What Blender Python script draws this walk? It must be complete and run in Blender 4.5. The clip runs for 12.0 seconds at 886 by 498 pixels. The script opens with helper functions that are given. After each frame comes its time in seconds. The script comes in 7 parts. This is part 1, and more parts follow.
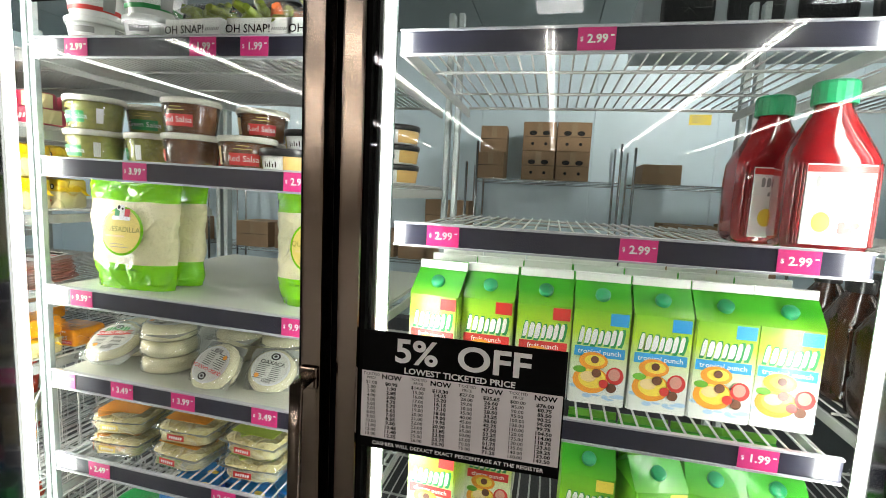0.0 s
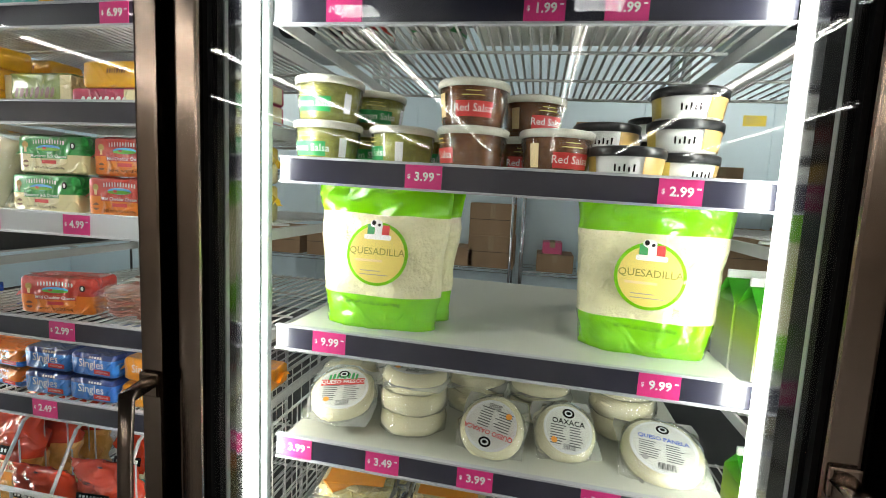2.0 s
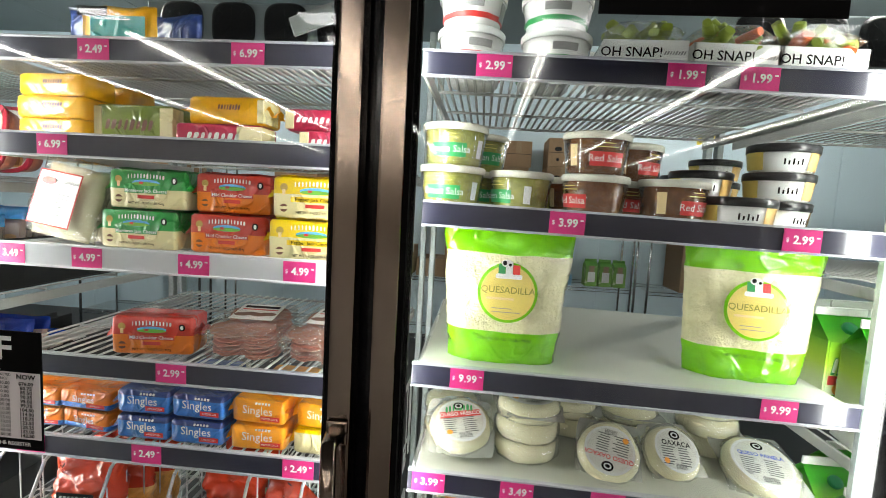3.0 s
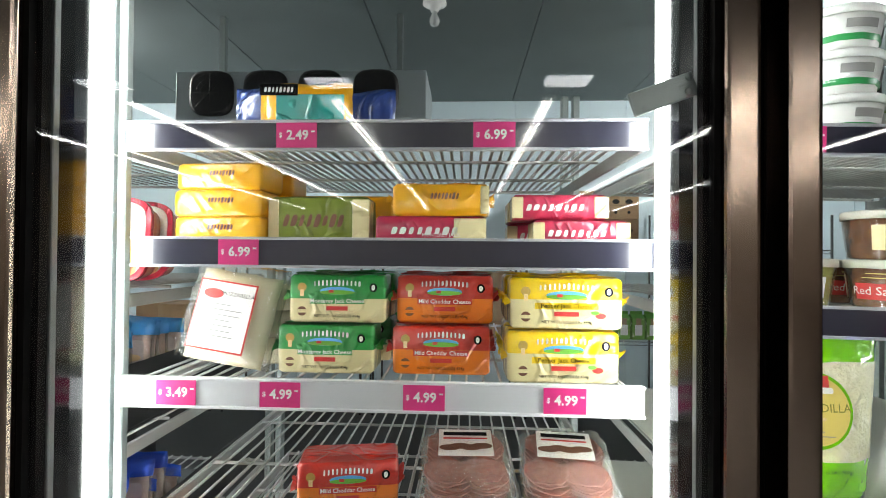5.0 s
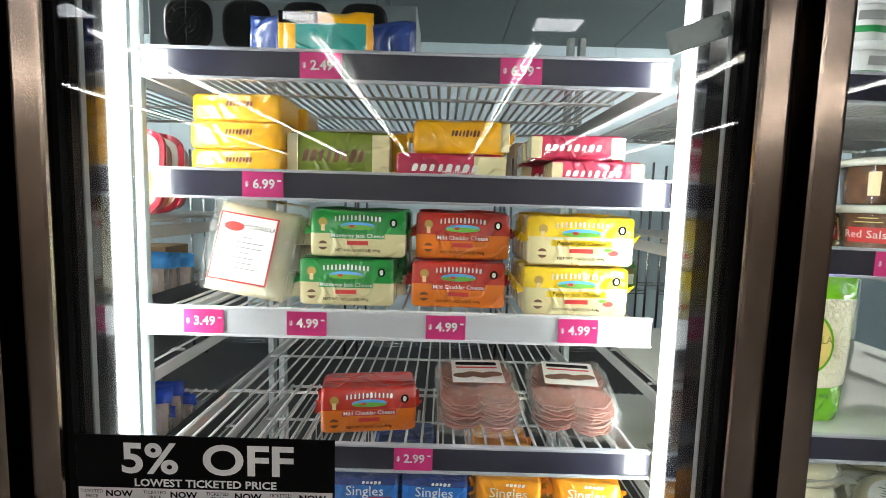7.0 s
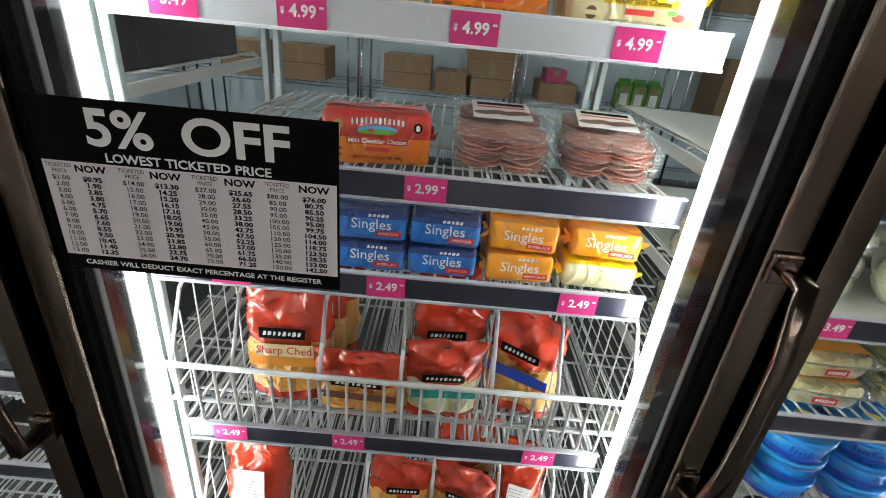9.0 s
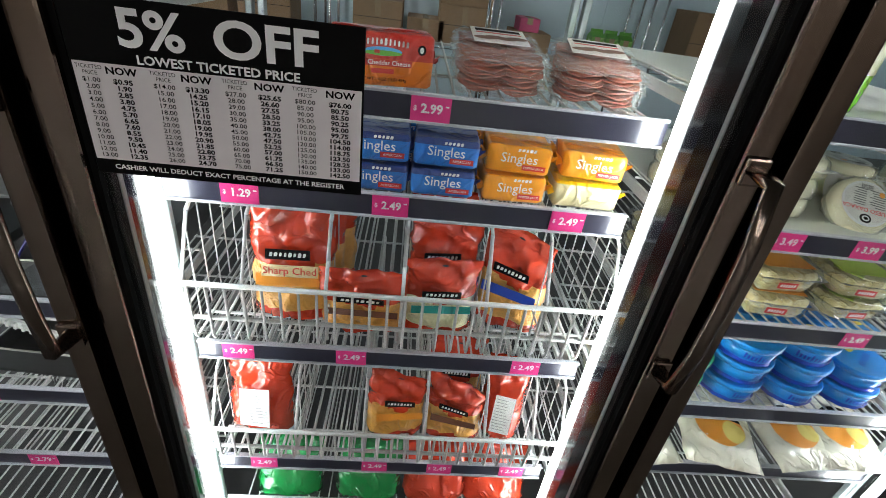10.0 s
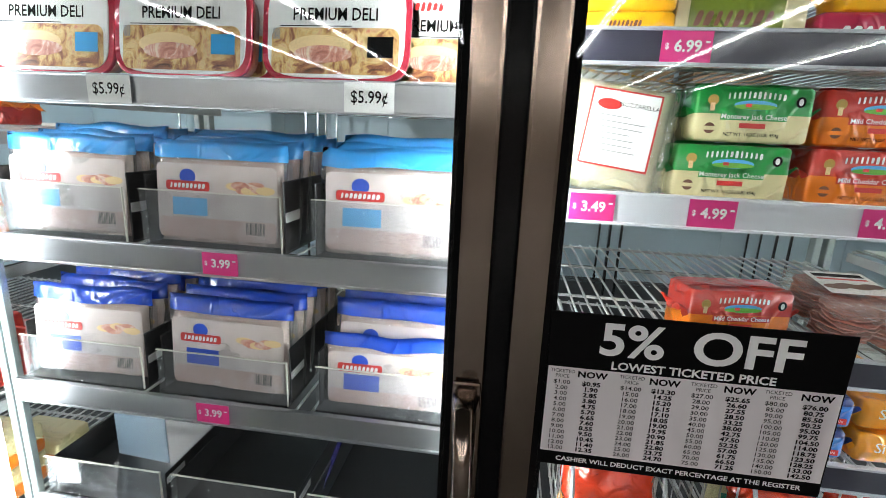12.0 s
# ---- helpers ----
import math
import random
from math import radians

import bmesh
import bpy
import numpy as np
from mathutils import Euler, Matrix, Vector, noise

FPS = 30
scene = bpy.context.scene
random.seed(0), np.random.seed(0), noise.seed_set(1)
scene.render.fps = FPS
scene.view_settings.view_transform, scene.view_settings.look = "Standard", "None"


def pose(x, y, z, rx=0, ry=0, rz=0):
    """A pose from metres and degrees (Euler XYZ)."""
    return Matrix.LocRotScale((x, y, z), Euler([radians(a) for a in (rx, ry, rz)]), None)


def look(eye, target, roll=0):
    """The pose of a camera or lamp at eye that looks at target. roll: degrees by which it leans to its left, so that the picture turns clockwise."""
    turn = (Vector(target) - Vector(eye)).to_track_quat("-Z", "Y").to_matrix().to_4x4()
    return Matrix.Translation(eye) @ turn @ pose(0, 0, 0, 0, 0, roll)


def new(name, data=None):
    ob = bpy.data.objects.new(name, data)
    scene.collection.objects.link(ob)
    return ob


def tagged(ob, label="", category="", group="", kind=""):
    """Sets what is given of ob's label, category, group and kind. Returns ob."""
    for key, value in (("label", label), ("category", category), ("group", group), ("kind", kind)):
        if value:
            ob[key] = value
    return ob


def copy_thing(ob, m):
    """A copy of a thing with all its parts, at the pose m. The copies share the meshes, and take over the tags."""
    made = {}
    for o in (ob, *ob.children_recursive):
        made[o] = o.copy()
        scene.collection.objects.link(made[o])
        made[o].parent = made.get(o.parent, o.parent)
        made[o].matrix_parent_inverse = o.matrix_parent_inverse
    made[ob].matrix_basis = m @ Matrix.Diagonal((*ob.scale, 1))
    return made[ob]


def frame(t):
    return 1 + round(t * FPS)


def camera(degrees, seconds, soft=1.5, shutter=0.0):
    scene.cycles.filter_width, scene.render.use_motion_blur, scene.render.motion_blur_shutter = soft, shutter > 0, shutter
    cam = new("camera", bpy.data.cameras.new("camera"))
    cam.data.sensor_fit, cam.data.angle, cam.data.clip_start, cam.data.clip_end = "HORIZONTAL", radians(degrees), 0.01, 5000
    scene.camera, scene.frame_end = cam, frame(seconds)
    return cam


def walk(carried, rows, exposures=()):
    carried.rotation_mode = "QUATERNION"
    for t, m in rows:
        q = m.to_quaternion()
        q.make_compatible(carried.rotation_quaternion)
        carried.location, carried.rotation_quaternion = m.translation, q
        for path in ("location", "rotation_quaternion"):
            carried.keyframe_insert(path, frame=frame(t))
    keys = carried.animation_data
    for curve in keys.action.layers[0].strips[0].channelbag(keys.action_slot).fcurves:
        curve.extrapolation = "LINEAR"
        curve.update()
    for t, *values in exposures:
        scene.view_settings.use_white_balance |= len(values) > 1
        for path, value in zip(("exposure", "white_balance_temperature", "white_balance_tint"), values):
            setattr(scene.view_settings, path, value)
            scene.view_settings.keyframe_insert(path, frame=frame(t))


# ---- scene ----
from mathutils.bvhtree import BVHTree
cam = camera(86.0, 12.0, 0.8)
PATH = [
    (0, (-0.009, -0.028, 1.441), (-0.448, 1.909, 1.204), 2.7),
    (0.5, (-0.192, -0.058, 1.431), (-0.572, 1.888, 1.162), 3.7),
    (1, (-0.357, -0.071, 1.43), (-0.733, 1.872, 1.144), 2.7),
    (1.5, (-0.504, 0.019, 1.429), (-0.917, 1.952, 1.122), 1.1),
    (2, (-0.624, 0.063, 1.429), (-1.006, 2.013, 1.201), 2.7),
    (2.5, (-0.78, 0.036, 1.452), (-0.957, 2.014, 1.215), 3.2),
    (3, (-0.917, -0.013, 1.473), (-1.076, 1.971, 1.28), 3.1),
    (3.5, (-1.018, 0.001, 1.466), (-1.283, 1.981, 1.384), 2.6),
    (3.7, (-1.094, 0.034, 1.464), (-1.308, 2.023, 1.428), 1.8),
    (5.3, (-1.363, 0.116, 1.542), (-1.433, 2.114, 1.579), 0.8),
    (5.5, (-1.382, 0.113, 1.54), (-1.428, 2.112, 1.589), 1.1),
    (6, (-1.404, 0.111, 1.533), (-1.39, 2.111, 1.536), 1.7),
    (6.5, (-1.409, 0.1, 1.523), (-1.383, 2.098, 1.428), 1.8),
    (6.7, (-1.403, 0.091, 1.524), (-1.39, 2.088, 1.4), 1.6),
    (8.3, (-1.385, 0.174, 1.398), (-1.436, 2.05, 0.706), 3.1),
    (8.5, (-1.383, 0.182, 1.379), (-1.43, 2.032, 0.621), 3.9),
    (9, (-1.409, 0.156, 1.358), (-1.376, 1.954, 0.482), 5.7),
    (9.5, (-1.44, 0.119, 1.34), (-1.333, 1.868, 0.378), 7.1),
    (10, (-1.455, 0.089, 1.325), (-1.271, 1.802, 0.309), 7.8),
    (10.5, (-1.513, 0.041, 1.327), (-1.442, 1.785, 0.35), 7.7),
    (11, (-1.611, -0.001, 1.346), (-1.786, 1.8, 0.493), 7.4),
    (11.5, (-1.714, 0.045, 1.379), (-2.02, 1.903, 0.704), 5.7),
    (12, (-1.821, 0.126, 1.429), (-2.073, 2.053, 0.957), 2.5),
]
EXPOSURES = [(0.0, 0.2, 6800, 10), (2.5, 0.1, 6750, 10), (6.5, 0.24, 6500, 10), (8.5, 0.05, 6450, 10), (9.5, 0.06, 6350, 10), (12.0, 0.26, 6200, 10)]
walk(cam, [(t, look(eye, target, roll)) for t, eye, target, roll in PATH], EXPOSURES)

# ---- world and light ----
world = bpy.data.worlds.new("shop_surroundings")
scene.world = world
world.use_nodes = True
world.node_tree.nodes["Background"].inputs[0].default_value = (0.5, 0.5, 0.52, 1)
world.node_tree.nodes["Background"].inputs[1].default_value = 0.15
scene.view_settings.exposure = 0.0
# the bulb power drives two unseen fill bulbs in the cold room
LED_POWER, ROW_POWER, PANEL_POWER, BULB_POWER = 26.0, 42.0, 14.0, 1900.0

# ---- plan ----
# the last two posts are unseen, added so their leds brighten the cold room
GAPS = [-3.395, -2.632, -1.820, -1.058, -0.297, 0.466, 1.229, 1.992]      # centre lines between the glass doors
Y_DOOR, Y_GLASS, Y_RAIL, Y_BACK = 0.556, 0.569, 0.730, 5.16
BAY = {"E": (-3.357, -2.670), "D": (-2.594, -1.854), "C": (-1.778, -1.091), "B": (-1.015, -0.328), "A": (-0.266, 0.423), "F": (0.506, 1.190)}
SHIFT = {("B", 1): -0.008, ("B", 2): 0.003, ("B", 3): -0.002, ("C", 1): -0.014, ("C", 2): -0.004, ("C", 3): -0.017, ("C", 4): -0.007, ("C", 5): -0.019, ("C", 6): -0.012, ("C", 7): -0.012}      # shelves hang loosely on their hooks
SAG = {"A": 0.25, "B": 1.05}      # degrees by which the shelves of a bay drop to the east
Z_CEIL = 3.16
SHELF_DEPTH = 0.60


# ---- materials ----
def material(name, colour, rough=0.5, metal=0.0, spread=0.08, scale=30.0, bump=0.0, bump_scale=120.0, coat=0.0, trans=0.0, sss=0.0, wear=None, shine=0.5):
    m = bpy.data.materials.new(name)
    m.use_nodes = True
    t = m.node_tree
    b = t.nodes["Principled BSDF"]
    b.inputs["Roughness"].default_value = rough
    b.inputs["Metallic"].default_value = metal
    b.inputs["Specular IOR Level"].default_value = shine
    b.inputs["Coat Weight"].default_value = coat
    b.inputs["Coat Roughness"].default_value = 0.08
    b.inputs["Transmission Weight"].default_value = trans
    b.inputs["Subsurface Weight"].default_value = sss
    b.inputs["Subsurface Radius"].default_value = (0.01, 0.008, 0.006)
    co = t.nodes.new("ShaderNodeTexCoord")
    n1 = t.nodes.new("ShaderNodeTexNoise")
    n1.inputs["Scale"].default_value = scale
    n1.inputs["Detail"].default_value = 4
    t.links.new(co.outputs["Object"], n1.inputs["Vector"])
    n2 = t.nodes.new("ShaderNodeTexNoise")
    n2.inputs["Scale"].default_value = scale * 0.17
    t.links.new(co.outputs["Object"], n2.inputs["Vector"])
    add = t.nodes.new("ShaderNodeMath")
    add.operation = "ADD"
    t.links.new(n1.outputs["Fac"], add.inputs[0])
    t.links.new(n2.outputs["Fac"], add.inputs[1])
    ramp = t.nodes.new("ShaderNodeMapRange")
    ramp.inputs["From Min"].default_value = 0.6
    ramp.inputs["From Max"].default_value = 1.4
    ramp.inputs["To Min"].default_value = 1 - spread
    ramp.inputs["To Max"].default_value = 1 + spread
    t.links.new(add.outputs[0], ramp.inputs["Value"])
    mul = t.nodes.new("ShaderNodeVectorMath")
    mul.operation = "SCALE"
    mul.inputs[0].default_value = colour
    t.links.new(ramp.outputs["Result"], mul.inputs["Scale"])
    if wear:
        mix = t.nodes.new("ShaderNodeMix")
        mix.data_type = "RGBA"
        mix.inputs["B"].default_value = (*wear, 1)
        cut = t.nodes.new("ShaderNodeMapRange")
        cut.inputs["From Min"].default_value = 0.6
        cut.inputs["From Max"].default_value = 0.72
        t.links.new(n1.outputs["Fac"], cut.inputs["Value"])
        t.links.new(cut.outputs["Result"], mix.inputs["Factor"])
        t.links.new(mul.outputs["Vector"], mix.inputs["A"])
        t.links.new(mix.outputs["Result"], b.inputs["Base Color"])
    else:
        t.links.new(mul.outputs["Vector"], b.inputs["Base Color"])
    if bump:
        nb = t.nodes.new("ShaderNodeTexNoise")
        nb.inputs["Scale"].default_value = bump_scale
        nb.inputs["Detail"].default_value = 3
        t.links.new(co.outputs["Object"], nb.inputs["Vector"])
        bp = t.nodes.new("ShaderNodeBump")
        bp.inputs["Strength"].default_value = bump
        bp.inputs["Distance"].default_value = 0.004
        t.links.new(nb.outputs["Fac"], bp.inputs["Height"])
        t.links.new(bp.outputs["Normal"], b.inputs["Normal"])
    return m


def brushed(name, colour, rough, stretch):
    m = material(name, colour, rough, 1.0, 0.1, 20.0)
    t = m.node_tree
    b = t.nodes["Principled BSDF"]
    co = t.nodes.new("ShaderNodeTexCoord")
    mp = t.nodes.new("ShaderNodeMapping")
    mp.inputs["Scale"].default_value = stretch
    nz = t.nodes.new("ShaderNodeTexNoise")
    nz.inputs["Scale"].default_value = 8
    nz.inputs["Detail"].default_value = 5
    bp = t.nodes.new("ShaderNodeBump")
    bp.inputs["Strength"].default_value = 0.05
    bp.inputs["Distance"].default_value = 0.001
    t.links.new(co.outputs["Object"], mp.inputs["Vector"])
    t.links.new(mp.outputs["Vector"], nz.inputs["Vector"])
    t.links.new(nz.outputs["Fac"], bp.inputs["Height"])
    t.links.new(bp.outputs["Normal"], b.inputs["Normal"])
    return m


def clear(name, tint, gloss_rough=0.02, ior=1.45, haze=0.0, haze_colour=(0.9, 0.9, 0.9), bump=0.0, bump_scale=60.0):
    """Thin clear film or sheet: it lets light straight through and gleams by Fresnel."""
    m = bpy.data.materials.new(name)
    m.use_nodes = True
    t = m.node_tree
    t.nodes.remove(t.nodes["Principled BSDF"])
    out = t.nodes["Material Output"]
    tr = t.nodes.new("ShaderNodeBsdfTransparent")
    tr.inputs["Color"].default_value = (*tint, 1)
    gl = t.nodes.new("ShaderNodeBsdfGlossy")
    gl.inputs["Roughness"].default_value = gloss_rough
    lw = t.nodes.new("ShaderNodeLayerWeight")
    lw.inputs["Blend"].default_value = 0.5
    pw = t.nodes.new("ShaderNodeMath")
    pw.operation = "POWER"
    pw.inputs[1].default_value = 5.0
    t.links.new(lw.outputs["Facing"], pw.inputs[0])
    f0 = ((ior - 1) / (ior + 1)) ** 2
    fr = t.nodes.new("ShaderNodeMapRange")
    fr.inputs["To Min"].default_value = f0
    fr.inputs["To Max"].default_value = 1.0
    t.links.new(pw.outputs[0], fr.inputs["Value"])
    mx = t.nodes.new("ShaderNodeMixShader")
    last = tr
    if haze:
        df = t.nodes.new("ShaderNodeBsdfDiffuse")
        df.inputs["Color"].default_value = (*haze_colour, 1)
        hz = t.nodes.new("ShaderNodeMixShader")
        co = t.nodes.new("ShaderNodeTexCoord")
        nz = t.nodes.new("ShaderNodeTexNoise")
        nz.inputs["Scale"].default_value = 12
        nz.inputs["Detail"].default_value = 5
        rg = t.nodes.new("ShaderNodeMapRange")
        rg.inputs["From Min"].default_value = 0.35
        rg.inputs["From Max"].default_value = 0.75
        rg.inputs["To Min"].default_value = haze * 0.5
        rg.inputs["To Max"].default_value = haze * 1.6
        t.links.new(co.outputs["Object"], nz.inputs["Vector"])
        t.links.new(nz.outputs["Fac"], rg.inputs["Value"])
        t.links.new(rg.outputs["Result"], hz.inputs["Fac"])
        t.links.new(tr.outputs[0], hz.inputs[1])
        t.links.new(df.outputs[0], hz.inputs[2])
        last = hz
    if bump:
        co2 = t.nodes.new("ShaderNodeTexCoord")
        nb = t.nodes.new("ShaderNodeTexNoise")
        nb.inputs["Scale"].default_value = bump_scale
        nb.inputs["Detail"].default_value = 2
        bp = t.nodes.new("ShaderNodeBump")
        bp.inputs["Strength"].default_value = bump
        bp.inputs["Distance"].default_value = 0.006
        t.links.new(co2.outputs["Object"], nb.inputs["Vector"])
        t.links.new(nb.outputs["Fac"], bp.inputs["Height"])
        t.links.new(bp.outputs["Normal"], gl.inputs["Normal"])
        t.links.new(bp.outputs["Normal"], lw.inputs["Normal"])
    t.links.new(fr.outputs[0], mx.inputs["Fac"])
    t.links.new(last.outputs[0], mx.inputs[1])
    t.links.new(gl.outputs[0], mx.inputs[2])
    t.links.new(mx.outputs[0], out.inputs["Surface"])
    return m


def glowing(name, colour, strength):
    m = bpy.data.materials.new(name)
    m.use_nodes = True
    b = m.node_tree.nodes["Principled BSDF"]
    b.inputs["Base Color"].default_value = (0.8, 0.8, 0.8, 1)
    b.inputs["Emission Color"].default_value = (*colour, 1)
    b.inputs["Emission Strength"].default_value = strength
    return m


M_BRONZE = brushed("dark_bronze_steel", (0.24, 0.19, 0.155), 0.18, (60, 60, 0.6))
M_BLACK = material("black_gasket_rubber", (0.003, 0.003, 0.003), 0.7, spread=0.2, shine=0.06)
M_JAMB = material("black_lacquered_jamb", (0.004, 0.004, 0.005), 0.14, spread=0.2, shine=0.28)
M_SEAL = material("grey_seal_strip", (0.16, 0.17, 0.17), 0.4, spread=0.1)
M_GLASS = clear("door_glass", (0.95, 0.965, 0.96), 0.0, 1.34)
M_LED = glowing("led_diffuser", (0.97, 1.0, 0.97), LED_POWER)
M_TUBE = glowing("shop_light_tube", (1.0, 0.96, 0.9), ROW_POWER)
M_PANEL = glowing("shop_light_panel", (0.95, 0.97, 1.0), PANEL_POWER)
M_GALV = material("galvanised_steel", (0.30, 0.34, 0.34), 0.42, 0.5, 0.22, 60, 0.1, 80, wear=(0.2, 0.23, 0.24))
M_CHROME = material("chrome_wire", (0.62, 0.63, 0.64), 0.22, 1.0, 0.05)
M_WHITEWIRE = material("white_coated_wire", (0.48, 0.49, 0.48), 0.35, spread=0.06, wear=(0.40, 0.40, 0.385))
M_RAIL = material("dark_price_rail", (0.022, 0.022, 0.042), 0.3, 0.0, 0.15, 40, coat=0.7)
M_RAILEDGE = material("rail_lip_grey_plastic", (0.42, 0.43, 0.47), 0.3, 0.0, 0.06, coat=0.3)
M_RAILWHITE = material("white_price_rail", (0.72, 0.74, 0.78), 0.3, spread=0.04, coat=0.2)
M_RAILSILVER = brushed("silver_price_rail", (0.50, 0.51, 0.53), 0.32, (0.5, 40, 40))
M_PINK = material("pink_price_ticket", (0.78, 0.03, 0.24), 0.4, spread=0.05, coat=0.2)
M_WHITE = material("white_print", (0.86, 0.86, 0.85), 0.5, spread=0.02)
M_INK = material("black_print", (0.003, 0.003, 0.003), 0.6, spread=0.1, shine=0.06)
M_SIGNPAPER = material("sign_paper_grey_white", (0.80, 0.75, 0.76), 0.5, spread=0.03)
M_COLDWALL = material("pale_blue_cold_room_panel", (0.62, 0.76, 0.83), 0.42, spread=0.05, scale=6, bump=0.05, bump_scale=30, wear=(0.58, 0.71, 0.77))
M_COLDCEIL = material("grey_cold_room_ceiling", (0.17, 0.20, 0.205), 0.5, spread=0.12, scale=5)
M_COLDFLOOR = material("dark_cold_room_floor", (0.016, 0.016, 0.017), 0.5, spread=0.3, scale=8)
M_SHOPWALL = material("shop_wall_paint", (0.20, 0.17, 0.145), 0.7, spread=0.15, scale=3)
M_SHOPFLOOR = material("shop_vinyl_floor", (0.085, 0.075, 0.065), 0.35, spread=0.2, scale=4)
M_SHOPCEIL = material("shop_ceiling_paint", (0.13, 0.12, 0.11), 0.8, spread=0.1, scale=4)
M_CARD = material("brown_cardboard", (0.30, 0.19, 0.105), 0.8, spread=0.14, scale=14, bump=0.1, bump_scale=60)
M_DARKHOLE = material("dark_opening", (0.01, 0.01, 0.01), 0.8)
M_BOARD = material("white_shelf_liner", (0.52, 0.53, 0.46), 0.42, spread=0.05, scale=12)


# ---- mesh helpers ----
def link_mesh(name, bm, mat, smooth=False):
    me = bpy.data.meshes.new(name)
    bm.normal_update()
    if smooth:
        for f in bm.faces:
            f.smooth = True
    bm.to_mesh(me)
    bm.free()
    for m in (mat if isinstance(mat, (list, tuple)) else [mat]):
        me.materials.append(m)
    return new(name, me)


def part(name, bm, mat, parent, label="", at=None, smooth=False):
    ob = link_mesh(name, bm, mat, smooth)
    ob.parent = parent
    if at is not None:
        ob.matrix_basis = at
    if label:
        ob["label"] = label
    return ob


def share(name, me, parent, at, label=""):
    ob = new(name, me)
    ob.parent = parent
    ob.matrix_basis = at
    if label:
        ob["label"] = label
    return ob


def thing(name, x, y, z, rz, label, category, group="", kind=""):
    ob = new(name)
    ob.empty_display_size = 0.05
    ob.matrix_basis = pose(x, y, z, 0, 0, rz)
    return tagged(ob, label, category, group, kind)


def box(x0, x1, y0, y1, z0, z1, bevel=0.0, seg=1, bm=None):
    own = bmesh.new()
    r = bmesh.ops.create_cube(own, size=1)
    bmesh.ops.scale(own, vec=(x1 - x0, y1 - y0, z1 - z0), verts=r["verts"])
    bmesh.ops.translate(own, vec=((x0 + x1) / 2, (y0 + y1) / 2, (z0 + z1) / 2), verts=r["verts"])
    if bevel:
        bmesh.ops.bevel(own, geom=own.edges[:], offset=bevel, segments=seg, affect="EDGES", profile=0.6)
    if bm is None:
        return own
    me = bpy.data.meshes.new("tmp")
    own.to_mesh(me)
    own.free()
    bm.from_mesh(me)
    bpy.data.meshes.remove(me)
    return bm


def rod(bm, a, b, r, n=5):
    """A straight wire from a to b."""
    a, b = Vector(a), Vector(b)
    d = (b - a).normalized()
    u = d.orthogonal().normalized()
    v = d.cross(u)
    rings = []
    for p in (a, b):
        rings.append([bm.verts.new(p + u * (r * math.cos(2 * math.pi * i / n)) + v * (r * math.sin(2 * math.pi * i / n))) for i in range(n)])
    for i in range(n):
        f = bm.faces.new((rings[0][i], rings[0][(i + 1) % n], rings[1][(i + 1) % n], rings[1][i]))
        f.smooth = True
    bm.faces.new(rings[0][::-1])
    bm.faces.new(rings[1])


def bent(bm, pts, r, n=5):
    for a, b in zip(pts, pts[1:]):
        rod(bm, a, b, r, n)


def lathe(profile, n=28, sx=1.0, sy=1.0):
    bm = bmesh.new()
    rings = []
    for r, z in profile:
        if r < 1e-6:
            rings.append([bm.verts.new((0, 0, z))])
        else:
            rings.append([bm.verts.new((r * sx * math.cos(2 * math.pi * i / n), r * sy * math.sin(2 * math.pi * i / n), z)) for i in range(n)])
    for p, q in zip(rings, rings[1:]):
        for i in range(n):
            j = (i + 1) % n
            if len(p) == 1 and len(q) == 1:
                continue
            if len(p) == 1:
                bm.faces.new((p[0], q[j], q[i]))
            elif len(q) == 1:
                bm.faces.new((p[i], p[j], q[0]))
            else:
                bm.faces.new((p[i], p[j], q[j], q[i]))
    for f in bm.faces:
        f.smooth = True
    bmesh.ops.recalc_face_normals(bm, faces=bm.faces[:])
    return bm


def plate(w, h, x=0.0, z=0.0, y=0.0, round_by=0.0, n=5, bm=None):
    """A flat panel that faces -y, centred at x, z."""
    bm = bm or bmesh.new()
    if round_by <= 0:
        pts = [(-w / 2, -h / 2), (w / 2, -h / 2), (w / 2, h / 2), (-w / 2, h / 2)]
    else:
        pts = []
        r = min(round_by, w / 2, h / 2)
        for cx, cz, a0 in ((w / 2 - r, -h / 2 + r, -90), (w / 2 - r, h / 2 - r, 0), (-w / 2 + r, h / 2 - r, 90), (-w / 2 + r, -h / 2 + r, 180)):
            for i in range(n + 1):
                a = radians(a0 + 90 * i / n)
                pts.append((cx + r * math.cos(a), cz + r * math.sin(a)))
    bm.faces.new([bm.verts.new((x + px, y, z + pz)) for px, pz in pts])
    return bm


def disc(w, h, x=0.0, z=0.0, y=0.0, n=28, bm=None):
    bm = bm or bmesh.new()
    bm.faces.new([bm.verts.new((x + w / 2 * math.cos(2 * math.pi * i / n), y, z + h / 2 * math.sin(2 * math.pi * i / n))) for i in range(n)])
    return bm


TEXT_CACHE = {}


def text_mesh(words, size, bold=0.0):
    """Built-in font as a mesh in the x, z plane facing -y, centred."""
    key = (words, size, bold)
    if key not in TEXT_CACHE:
        cu = bpy.data.curves.new("lettering", "FONT")
        cu.body, cu.size, cu.align_x, cu.align_y, cu.offset, cu.resolution_u = words, size, "CENTER", "CENTER", bold, 5 if size > 0.03 else 2
        ob = bpy.data.objects.new("lettering", cu)
        me = bpy.data.meshes.new_from_object(ob)
        me.transform(Matrix.Rotation(radians(90), 4, "X"))
        bpy.data.objects.remove(ob)
        TEXT_CACHE[key] = me
    return TEXT_CACHE[key]


